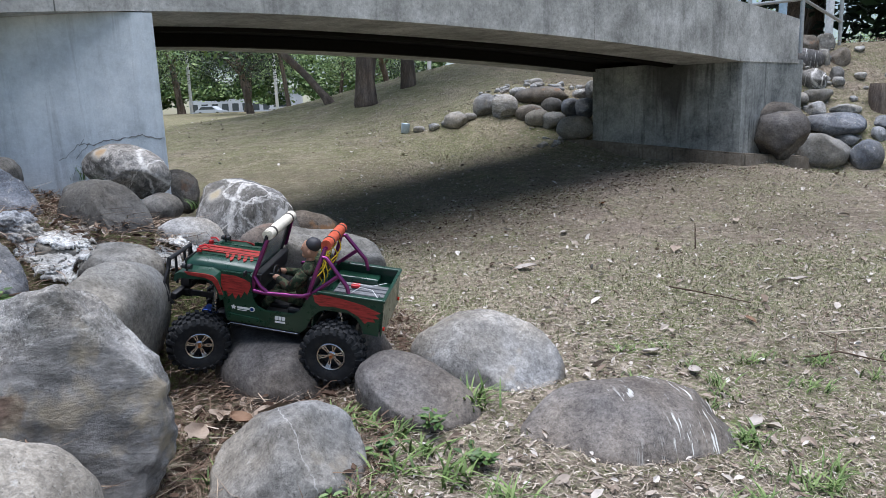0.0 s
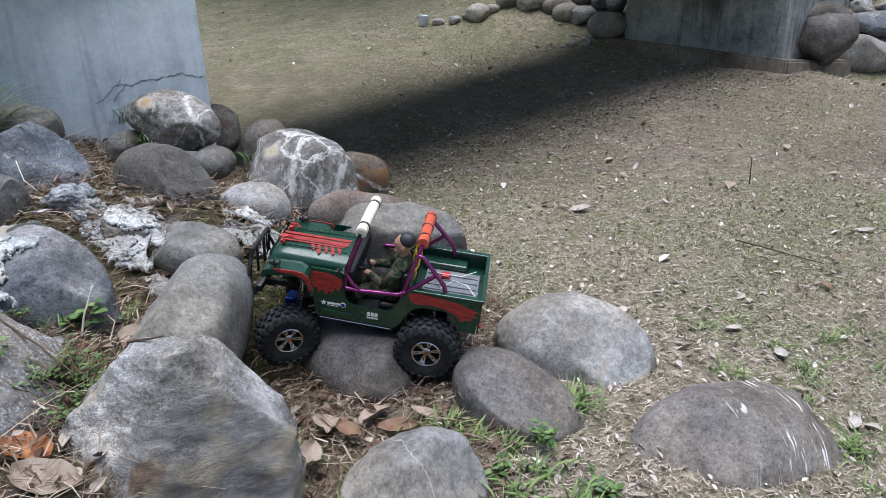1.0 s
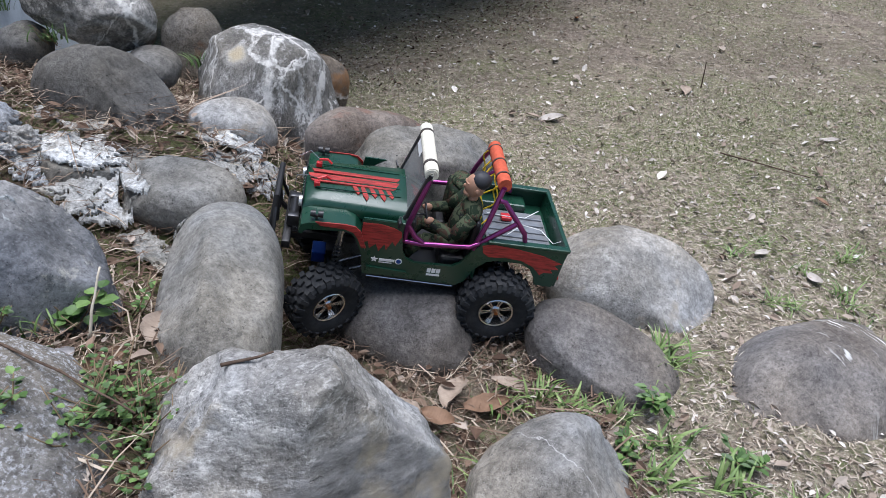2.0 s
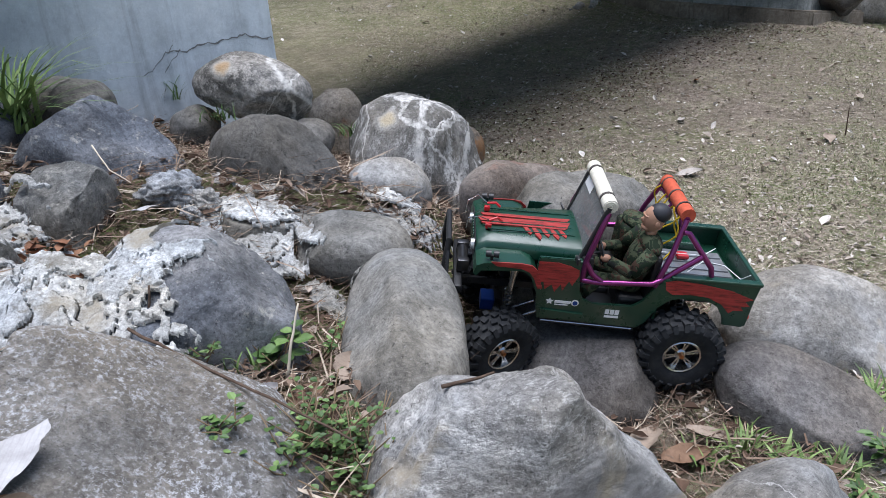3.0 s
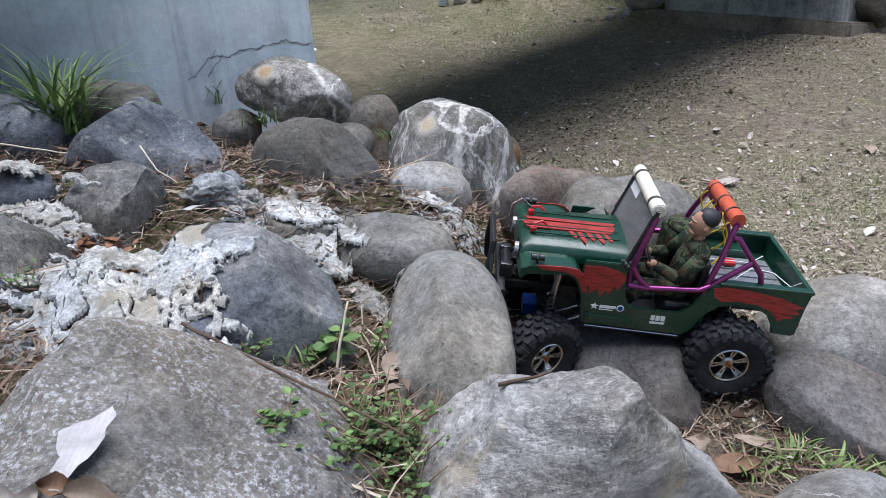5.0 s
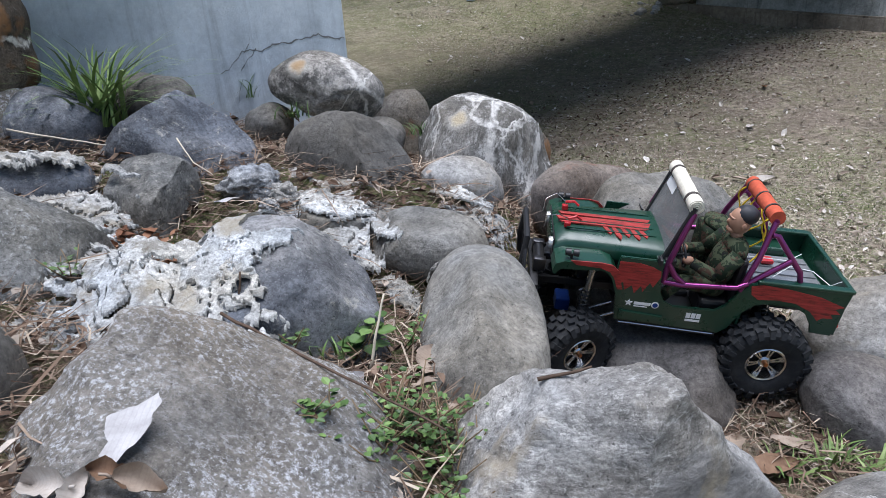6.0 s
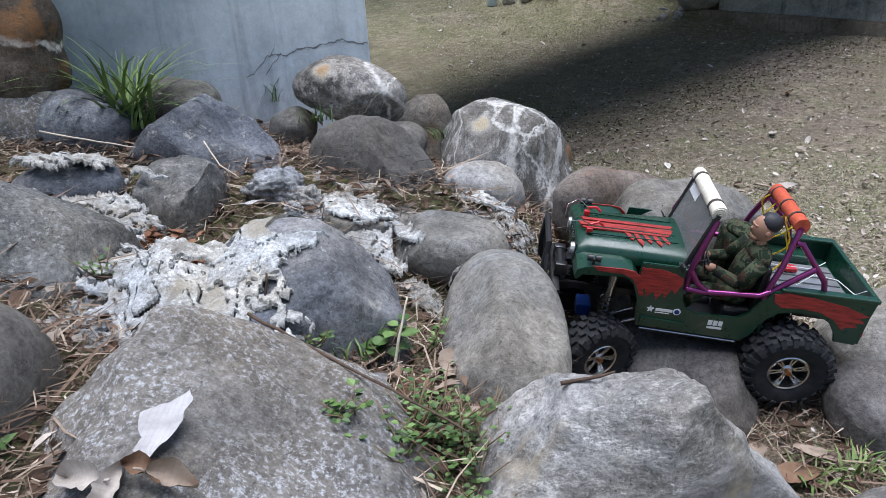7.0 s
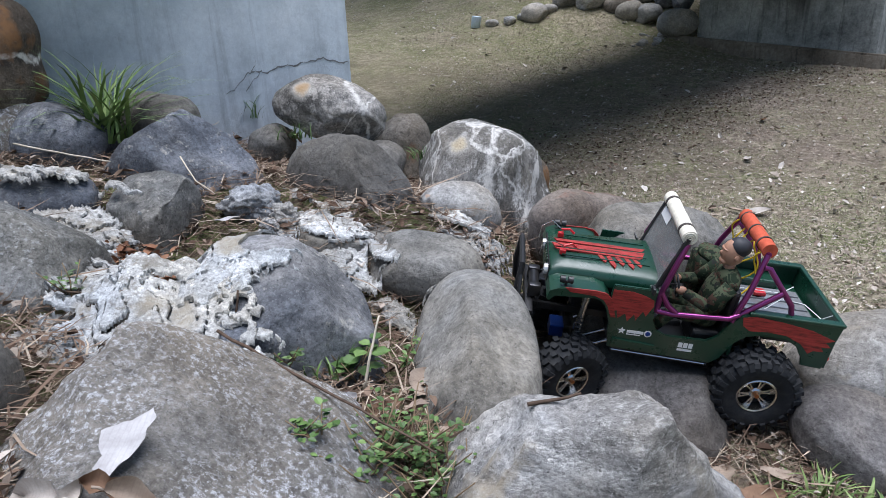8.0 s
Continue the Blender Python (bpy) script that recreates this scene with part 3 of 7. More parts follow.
boulder((-0.308, 1.728, 0.204), (0.168, 0.070, 0.096), (0, 12, 30), ROCK_RED, 28, 2.5, 0.07, 4, "flat brown stone with a rusty nose")
boulder((-0.231, 1.550, 0.124), (0.175, 0.099, 0.208), (0, 20, 20), ROCK_SMOOTH, 14, 2.7, 0.07, 5, "long brown-grey boulder with a broken face", (((0.3, -0.8, 0.3), 0.72), ((0.0, -0.2, 1), 0.82)))
boulder((-0.544, 1.960, 0.230), (0.173, 0.158, 0.176), (0, 10, -14), ROCK_EYE, 15, 2.3, 0.06, 5, "domed boulder streaked with white minerals", (((0.8, -0.3, 0.45), 0.84), ((-0.85, -0.4, 0.2), 0.86)))
boulder((-0.593, 1.694, 0.277), (0.093, 0.066, 0.060), (0, 8, 10), ROCK_BEIGE, 16, 2.3, 0.06, 4, "small flat grey stone")
boulder((-0.812, 1.663, 0.306), (0.147, 0.080, 0.148), (0, 12, -18), ROCK_DARK, 17, 2.2, 0.05, 5, "smooth dark brown-grey boulder", (((0.65, -0.1, 0.75), 0.66),))
boulder((-0.901, 1.973, 0.451), (0.126, 0.097, 0.073), (0, 16, -14), ROCK_TOP, 18, 2.5, 0.07, 5, "perched boulder crossed by a white quartz vein", (((-0.3, 0.0, -1), 0.72), ((0.7, -0.6, -0.3), 0.82)))
boulder((-0.764, 2.360, 0.245), (0.085, 0.079, 0.136), (0, 0, 0), ROCK_BROWN, 19, 2.3, 0.07, 4, "brown stone behind the streaked boulder")
boulder((-0.779, 1.911, 0.336), (0.057, 0.072, 0.047), (0, 10, 0), ROCK_DARK, 20, 2.3, 0.06, 4, "small dark stone wedged under the perched boulder")
boulder((-1.047, 1.954, 0.372), (0.054, 0.064, 0.054), (0, 0, 0), ROCK_DARK, 21, 2.3, 0.06, 4, "small dark stone at the foot of the wall")
boulder((-1.285, 1.866, 0.450), (0.100, 0.076, 0.068), (0, 8, -10), ROCK_DARK, 22, 2.4, 0.07, 4, "dark stone at the foot of the wall")
boulder((-1.408, 1.696, 0.435), (0.097, 0.082, 0.085), (0, 10, 0), ROCK_BLUE, 23, 2.4, 0.07, 4, "dark blue-grey stone beside a grass clump")
boulder((-1.528, 1.715, 0.477), (0.082, 0.084, 0.083), (0, 0, 0), ROCK_SLAB, 24, 2.4, 0.07, 4, "pale grey stone below a brown boulder")
boulder((-1.550, 1.720, 0.615), (0.114, 0.090, 0.125), (0, 0, 0), ROCK_RUST, 25, 2.4, 0.07, 4, "tall rusty brown boulder against the wall")
boulder((-0.650, 1.425, 0.258), (0.100, 0.075, 0.060), (0, 10, -12), ROCK_SMOOTH, 27, 2.4, 0.05, 5, "flat grey stone set in mortar", (((-0.1, -0.2, 1), 0.80), ((-0.8, -0.4, 0.3), 0.8)))
boulder((-0.800, 1.515, 0.278), (0.088, 0.085, 0.058), (0, 6, 8), ROCK_SMOOTH, 29, 3.0, 0.05, 5, "flat grey stone set in mortar", (((0.1, -0.15, 1), 0.56),))
boulder((-1.300, 1.420, 0.385), (0.09, 0.08, 0.06), (0, 0, 10), ROCK_BLUE, 30, 2.3, 0.06, 4, "low blue-grey stone among dry stalks")
boulder((-0.930, 2.380, 0.345), (0.062, 0.075, 0.078), (0, 0, 20), ROCK_BROWN, 32, 2.5, 0.07, 4, "small brown stone with pale seams by the wall corner")
boulder((-0.455, 2.330, 0.165), (0.118, 0.100, 0.105), (0, 14, 10), ROCK_RUST, 33, 2.4, 0.06, 4, "rusty-edged brown boulder behind the streaked one")

from mathutils.bvhtree import BVHTree


def stone_surface(x0, x1, y0, y1):
    """A tree of the bank stones that reach into a stretch of the plan."""
    verts, faces = [], []
    for ob, m in BANK_STONES:
        c = m.translation
        if x0 - 0.25 < c.x < x1 + 0.25 and y0 - 0.25 < c.y < y1 + 0.25:
            base = len(verts)
            verts += [m @ v.co for v in ob.data.vertices]
            faces += [[base + k for k in f.vertices] for f in ob.data.polygons]
    return BVHTree.FromPolygons(verts, faces)


STONES = stone_surface(-1.35, -0.45, 0.95, 1.65)


def mortar_patch(c, rx, ry, turn, slope, seed, thick=0.012, fill=0.05, label="crust of pale crumbling mortar between the stones"):
    """A flaking crust that follows the stones beneath it and fills the hollows to its own level."""
    o = Vector((seed * 5.3, seed * 2.1, 0))
    cell = 0.0028
    nu, nv = int(1.6 * rx / cell), int(1.6 * ry / cell)
    ca, sa = math.cos(radians(turn)), math.sin(radians(turn))
    place, base = {}, {}
    for i in range(-nu, nu + 1):
        for k in range(-nv, nv + 1):
            u, v = i * cell, k * cell
            a = math.atan2(v / ry, u / rx)
            w = Vector((math.cos(a), math.sin(a), 0))
            edge = 1 + 0.40 * noise.noise(w * 1.7 + o) + 0.24 * noise.noise(w * 5 + o) + 0.14 * noise.noise(Vector((u, v, 0)) * 90 + o)
            r = math.hypot(u / rx, v / ry) / edge
            if r > 1:
                continue
            x, y = c[0] + ca * u - sa * v, c[1] + sa * u + ca * v
            level = c[2] + slope[0] * (x - c[0]) + slope[1] * (y - c[1]) + 0.012 * noise.noise(Vector((x, y, 0)) * 14 + o)
            hit = STONES.ray_cast(Vector((x, y, 1.2)), Vector((0, 0, -1)))[0]
            below = max(hit.z if hit is not None else -1.0, ground_z(x, y))
            if below > level + 0.012:
                continue
            place[i, k] = (x, y, r, below)
            base[i, k] = max(below, min(level, below + fill))
    # soften the steps where it bridges from stone to stone
    for _ in range(7):
        base = {p: max(place[p][3], sum(base.get(q, base[p]) for q in ((p[0] + 1, p[1]), (p[0] - 1, p[1]), (p[0], p[1] + 1), (p[0], p[1] - 1), p)) / 5) for p in base}
    bm = bmesh.new()
    vert = {}
    for p, (x, y, r, below) in place.items():
        q = Vector((x, y, 0))
        lump = noise.noise(q * 15 + o) * 0.6 + noise.noise(q * 40 + o) * 0.4
        fine = noise.noise(q * 130 + o) * 0.6 + noise.noise(q * 260 + o) * 0.4
        t = (lump * 1.5 + 0.15 * fine) * 2.2
        flake = (math.floor(t) + step(0.80, 1.0, t - math.floor(t))) / 2.2
        h = thick * (0.55 + 0.75 * flake) * (1 - step(0.86, 1.0, r)) + 0.0014 * fine - thick * step(0.30, 0.42, -lump)
        vert[p] = bm.verts.new((x, y, base[p] + h - 0.004 * step(0.95, 1.0, r)))
    for i, k in place:
        ring = [vert.get(p) for p in ((i, k), (i + 1, k), (i + 1, k + 1), (i, k + 1))]
        if None in ring:
            continue
        a, b, d = ring[0].co, ring[1].co, ring[3].co
        if (b - a).cross(d - a).normalized().z > 0.64:
            bm.faces.new(ring)
    bmesh.ops.delete(bm, geom=[v for v in bm.verts if not v.link_faces], context="VERTS")
    rim = [e for e in bm.edges if e.is_boundary]
    got = bmesh.ops.extrude_edge_only(bm, edges=rim)["geom"]
    bmesh.ops.translate(bm, vec=(0, 0, -0.005), verts=[g for g in got if isinstance(g, bmesh.types.BMVert)])
    bmesh.ops.recalc_face_normals(bm, faces=bm.faces[:])
    return tagged(part("mortar_crust", bm, MORTAR, None, smooth=True, angle=60), label, "mortar", "mortar of the bank")


mortar_patch((-0.985, 1.105, 0.336), 0.150, 0.115, -20, (-0.20, 0.10), 1, 0.018)
mortar_patch((-0.935, 1.030, 0.338), 0.140, 0.090, 0, (-0.10, 0.60), 21, 0.014, 0.20)
mortar_patch((-0.895, 1.150, 0.390), 0.105, 0.085, 25, (-0.10, 0.0), 8, 0.010, 0.006)
mortar_patch((-0.845, 1.085, 0.325), 0.060, 0.045, 25, (-0.25, 0.0), 11, 0.012, 0.03)
mortar_patch((-1.050, 0.995, 0.335), 0.090, 0.080, 30, (-0.22, 0.0), 2, 0.010)
mortar_patch((-0.835, 1.475, 0.338), 0.095, 0.065, 10, (-0.15, 0.05), 3, 0.008, 0.008)
mortar_patch((-0.735, 1.400, 0.300), 0.110, 0.045, 5, (-0.22, 0.0), 12, 0.009, 0.03)
mortar_patch((-1.215, 1.370, 0.434), 0.130, 0.065, -14, (-0.2, 0.0), 4, 0.013, 0.03)
mortar_patch((-0.650, 1.350, 0.266), 0.085, 0.055, 0, (-0.24, 0.0), 5, 0.007, 0.015)
mortar_patch((-0.545, 1.560, 0.262), 0.100, 0.050, 10, (-0.14, 0.0), 6, 0.007, 0.015)
mortar_patch((-0.830, 1.590, 0.328), 0.100, 0.034, -6, (-0.12, 0.0), 15, 0.008, 0.02)
mortar_patch((-0.600, 1.610, 0.290), 0.075, 0.026, 4, (-0.12, 0.0), 16, 0.007, 0.02)
mortar_patch((-1.085, 1.245, 0.378), 0.075, 0.045, 60, (-0.2, 0.0), 7, 0.009, 0.03)


def mortar_lump(c, r, seed):
    bm = bmesh.new()
    bmesh.ops.create_icosphere(bm, subdivisions=5, radius=1)
    o = Vector((seed, seed * 2, 0))
    for v in bm.verts:
        p = v.co
        f = 1 + 0.45 * noise.noise(p * 1.4 + o) + 0.30 * noise.noise(p * 3.2 + o) - 0.16 * abs(noise.noise(p * 7 + o)) + 0.04 * noise.noise(p * 16 + o)
        v.co = Vector((p.x * r[0], p.y * r[1], p.z * r[2])) * f
    ob = part("mortar_lump", bm, RUBBLE, None, smooth=True)
    ob.matrix_world = pose(*c, 0, 10, 20)
    return tagged(ob, "knobbly broken lump of grey concrete on leaf litter", "rubble", "rubble lumps")


mortar_lump((-0.965, 1.520, 0.352), (0.056, 0.040, 0.034), 3)
mortar_lump((-0.905, 1.500, 0.335), (0.026, 0.022, 0.022), 7)
mortar_lump((-0.925, 1.470, 0.328), (0.017, 0.014, 0.013), 9)

# ---- abutment details ----
WALL_A, WALL_D = Vector((-0.887, 2.214, 0)), Vector((-0.906, -0.42, 0)).normalized()
WALL_OUT = Vector((0.42, -0.906, 0)).normalized()
CRACK = plain("dark_crack", (0.19, 0.195, 0.195), 0.95, 0, 0.1)
wall = bpy.data.objects["wall_near_abutment"]


def crack(points, width, seed):
    """A ragged dark fissure on the wall's face."""
    r = random.Random(seed)
    pts = []
    for (u0, z0), (u1, z1) in zip(points, points[1:]):
        for k in range(5):
            t = k / 5
            pts.append((u0 + (u1 - u0) * t, z0 + (z1 - z0) * t + r.uniform(-0.0025, 0.0025)))
    pts.append(points[-1])
    bm = bmesh.new()
    rows = []
    for i, (u, z) in enumerate(pts):
        w = width * r.uniform(0.25, 0.85) * (1 - 0.5 * i / len(pts))
        p = WALL_A + WALL_D * max(u, 0.004) + WALL_OUT * 0.0012
        rows.append((bm.verts.new(p + Vector((0, 0, z + w))), bm.verts.new(p + Vector((0, 0, z - w)))))
    for a, b in zip(rows, rows[1:]):
        bm.faces.new((a[0], a[1], b[1], b[0]))
    return part("crack", bm, CRACK, wall)


crack([(0.0, 0.544), (0.028, 0.543), (0.071, 0.558), (0.107, 0.552), (0.151, 0.545), (0.193, 0.545), (0.221, 0.531), (0.245, 0.537), (0.270, 0.533), (0.299, 0.505), (0.309, 0.494), (0.330, 0.486)], 0.0036, 1)
crack([(0.235, 0.536), (0.261, 0.512), (0.281, 0.487), (0.281, 0.462), (0.293, 0.438), (0.298, 0.41)], 0.0028, 2)
crack([(0.262, 0.536), (0.250, 0.552), (0.247, 0.566)], 0.0026, 3)

# plinth in front of the far abutment
bm = bmesh.new()
prism(bm, [(0.76, 5.36), (0.94, 5.235), (1.89, 4.60), (2.53, 5.12), (2.45, 5.24), (1.88, 4.74), (0.99, 5.34), (0.82, 5.45)], -0.1, 0.2, "z")
for v in bm.verts:
    if v.co.z > 0:
        v.co.z = 0.372 - 0.105 * (v.co.x - 0.99)
bmesh.ops.bevel(bm, geom=[e for e in bm.edges if all(v.co.z > 0 for v in e.verts)], offset=0.012, segments=2, affect="EDGES")
tagged(part("trim_plinth", bm, CONCRETE_DIRTY), "low concrete plinth along the foot of the abutment", "plinth", kind="structure")
# bearing ledge at the end of the deck
bm = bmesh.new()
prism(bm, [(1.86, 4.685), (2.43, 5.17), (2.35, 5.27), (1.79, 4.78)], 0.875, 0.900, "z")
tagged(part("trim_bearing_ledge", bm, CONCRETE), "thin dark bearing ledge under the deck end", "ledge", kind="structure")

# railing beyond the far end of the deck
RAIL_GREY = plain("galvanised_rail", (0.42, 0.43, 0.43), 0.4, 0.6)
RAIL_WHITE = plain("white_painted_post", (0.75, 0.77, 0.78), 0.5)
RAIL_BLUE = plain("pale_blue_post", (0.38, 0.52, 0.64), 0.5)


def railing():
    rail = thing("railing", None, "grey and white tubular railing at the bridge end", "railing")
    for (x, y, z0, z1, r, m) in ((2.60, 5.94, 1.05, 2.1, 0.032, RAIL_BLUE), (2.75, 5.93, 1.0, 2.1, 0.018, RAIL_GREY), (3.26, 6.58, 0.95, 2.2, 0.034, RAIL_WHITE), (3.36, 6.58, 0.95, 2.2, 0.016, RAIL_GREY), (2.20, 5.55, 1.05, 2.0, 0.016, RAIL_GREY)):
        bm = bmesh.new()
        tube(bm, [(x, y, z0), (x, y, z1)], r, 12)
        part("post", bm, m, rail, smooth=True, angle=50)
    for a, b in (((2.60, 5.94, 1.52), (3.36, 6.58, 1.30)), ((2.20, 5.55, 1.62), (3.36, 6.58, 1.85)), ((2.20, 5.55, 1.34), (2.75, 5.93, 1.42))):
        bm = bmesh.new()
        tube(bm, [a, b], 0.013, 8)
        part("rail", bm, RAIL_GREY, rail, smooth=True, angle=50)
    return rail


railing()

# ---- stones by the far abutment ----
FAR = "stones by the far abutment"
for k, (c, s, m) in enumerate((((0.169, 5.882, 0.664), (0.103, 0.085, 0.102), ROCK_BEIGE), ((-0.080, 5.790, 0.550), (0.097, 0.080, 0.077), ROCK_BEIGE), ((0.330, 5.786, 0.645), (0.111, 0.091, 0.118), ROCK_PALE),
                               ((0.652, 6.005, 0.735), (0.228, 0.188, 0.080), ROCK_BROWN), ((0.544, 5.725, 0.588), (0.121, 0.100, 0.075), ROCK_BROWN), ((0.598, 5.637, 0.543), (0.105, 0.087, 0.076), ROCK_SMOOTH),
                               ((0.715, 5.593, 0.519), (0.107, 0.088, 0.078), ROCK_SMOOTH), ((0.860, 5.345, 0.470), (0.142, 0.112, 0.094), ROCK_SMOOTH))):
    boulder(c, s, (0, 0, -12), m, 40 + k, 2.3, 0.05, 4, "rounded stone heaped beside the far abutment", (), 2, FAR)
for k, (c, s, m) in enumerate((((0.724, 5.829, 0.650), (0.089, 0.074, 0.065), ROCK_DARK), ((0.873, 5.750, 0.628), (0.080, 0.066, 0.072), ROCK_BLUE), ((0.985, 5.680, 0.620), (0.084, 0.070, 0.080), ROCK_BLUE),
                               ((0.982, 6.030, 0.734), (0.067, 0.055, 0.045), ROCK_PALE), ((1.070, 6.000, 0.765), (0.050, 0.045, 0.085), ROCK_GREY), ((0.441, 6.098, 0.780), (0.071, 0.058, 0.040), ROCK_PALE),
                               ((0.589, 6.149, 0.815), (0.043, 0.036, 0.030), ROCK_PALE))):
    boulder(c, s, (0, 0, k * 23 - 40), m, 50 + k, 2.4, 0.06, 4, "rounded stone heaped beside the far abutment", (), 2, FAR)
BANK = "stones of the far bank"
for k, (c, s, m) in enumerate((((2.215, 4.960, 0.491), (0.180, 0.140, 0.107), ROCK_PURPLE), ((2.178, 4.850, 0.373), (0.197, 0.162, 0.165), ROCK_PURPLE), ((2.631, 5.214, 0.235), (0.190, 0.157, 0.138), ROCK_SMOOTH),
                               ((2.916, 5.147, 0.201), (0.130, 0.107, 0.114), ROCK_BLUE), ((2.821, 5.456, 0.423), (0.236, 0.195, 0.090), ROCK_BLUE), ((2.636, 5.754, 0.625), (0.125, 0.103, 0.058), ROCK_BEIGE),
                               ((2.846, 5.776, 0.647), (0.106, 0.087, 0.056), ROCK_SMOOTH))):
    boulder(c, s, (0, 0, -14), m, 60 + k, 2.6, 0.07, 4, "weathered boulder set in the far bank", (), 4, BANK)
for k, (c, s, m) in enumerate((((2.849, 5.949, 0.775), (0.121, 0.100, 0.098), ROCK_EYE), ((2.916, 6.204, 0.964), (0.130, 0.107, 0.106), ROCK_DRIP), ((3.000, 6.400, 1.090), (0.100, 0.080, 0.090), ROCK_BROWN),
                               ((3.149, 6.388, 1.097), (0.077, 0.063, 0.090), ROCK_GREY), ((3.064, 6.179, 0.945), (0.055, 0.048, 0.090), ROCK_GREY), ((3.193, 6.183, 0.951), (0.087, 0.072, 0.101), ROCK_BROWN),
                               ((3.076, 5.988, 0.805), (0.073, 0.060, 0.076), ROCK_DARK))):
    boulder(c, s, (0, 0, k * 19 - 50), m, 70 + k, 2.6, 0.07, 4, "weathered boulder set in the far bank", (), 4, BANK)
for k, (c, s, m) in enumerate((((2.769, 5.651, 0.542), (0.088, 0.072, 0.066), RUBBLE), ((2.985, 5.617, 0.533), (0.115, 0.095, 0.045), ROCK_GREY), ((3.116, 5.361, 0.334), (0.061, 0.051, 0.067), RUBBLE),
                               ((3.198, 5.464, 0.429), (0.078, 0.064, 0.052), ROCK_BLUE), ((2.884, 5.332, 0.309), (0.088, 0.072, 0.045), ROCK_GREY))):
    boulder(c, s, (0, 0, k * 31), m, 80 + k, 2.6, 0.08, 4, "pale broken stone set in the far bank", (), 5, BANK)
rnd = random.Random(12)
for k in range(34):
    x, y = rnd.uniform(2.5, 3.5), rnd.uniform(5.1, 6.4)
    r = rnd.uniform(0.018, 0.050)
    boulder((x, y, ground_z(x, y) + 0.3 * r), (r * rnd.uniform(0.9, 1.5), r, r * rnd.uniform(0.6, 0.95)), (0, 0, rnd.uniform(0, 180)), (ROCK_GREY, RUBBLE, ROCK_BEIGE)[k % 3], 100 + k, 2.8, 0.07, 3, "small stone packed into the far bank", (), 5, BANK)
for k in range(46):
    x, y = rnd.gauss(0.62, 0.32), rnd.uniform(5.95, 6.75)
    if k > 30:
        x, y = rnd.gauss(0.68, 0.07), 5.40 - rnd.uniform(0.0, 0.2)
    r = rnd.uniform(0.015, 0.042) * (0.7 if k > 30 else 1)
    boulder((x, y, ground_z(x, y) + 0.3 * r), (r * rnd.uniform(0.9, 1.6), r, r * rnd.uniform(0.5, 0.9)), (0, 0, rnd.uniform(0, 180)), (ROCK_PALE, RUBBLE, ROCK_BEIGE)[k % 3], 200 + k, 2.6, 0.08, 3, "small pale rubble piece beside the far abutment", (), 5, FAR)


def tin_can():
    bm = bmesh.new()
    m = Matrix.Translation((-0.522, 5.869, ground_z(-0.522, 5.869) + 0.040)) @ Matrix.Rotation(radians(8), 4, "Y")
    bmesh.ops.create_cone(bm, segments=20, radius1=0.036, radius2=0.038, depth=0.085, cap_ends=True, matrix=m)
    bmesh.ops.bevel(bm, geom=bm.edges[:], offset=0.003, segments=1, affect="EDGES")
    return tagged(part("tin_can", bm, plain("pale_blue_tin", (0.45, 0.55, 0.62), 0.4, 0.3), None, smooth=True, angle=40), "pale blue tin can lying on the lawn", "can")


tin_can()
for k, (x, y, r) in enumerate(((-0.40, 5.83, 0.038), (-0.27, 5.80, 0.045), (-0.17, 5.84, 0.040), (-0.09, 5.87, 0.055), (0.03, 5.84, 0.050))):
    boulder((x, y, ground_z(x, y) + 0.35 * r), (r * 1.3, r, r * 0.75), (0, 0, k * 50), (ROCK_BEIGE, ROCK_PALE)[k % 2], 260 + k, 2.6, 0.07, 3, "small pale stone on the lawn beside a tin can", (), 4, FAR)

# ---- trees and distance ----
BARK = rock_material("ridged_bark", (0.07, 0.054, 0.043), (0.15, 0.118, 0.095), (0.26, 0.215, 0.178), stain_at=0.85, streak=(2.2, 2.2, 0.35))


def leaf_material(name, a, b, c):
    n = Nodes(name, 0.6, 0, 0.35)
    rnd = n.add("NewGeometry").outputs["Random Per Island"]
    n.color(n.ramp(rnd, (0.05, a), (0.5, b), (0.95, c)))
    return n.mat


TREE_LEAF = leaf_material("tree_leaves", (0.06, 0.12, 0.04), (0.15, 0.25, 0.08), (0.30, 0.40, 0.16))
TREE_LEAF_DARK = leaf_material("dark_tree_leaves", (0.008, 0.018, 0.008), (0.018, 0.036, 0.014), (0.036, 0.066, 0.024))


def mesh_object(name, verts, faces, mat, parent=None, smooth=False):
    mesh = bpy.data.meshes.new(name)
    mesh.from_pydata([tuple(v) for v in verts], [], faces)
    mesh.materials.append(mat)
    if smooth:
        mesh.polygons.foreach_set("use_smooth", [True] * len(faces))
    ob = new(name, mesh)
    if parent is not None:
        ob.parent = parent
    return ob


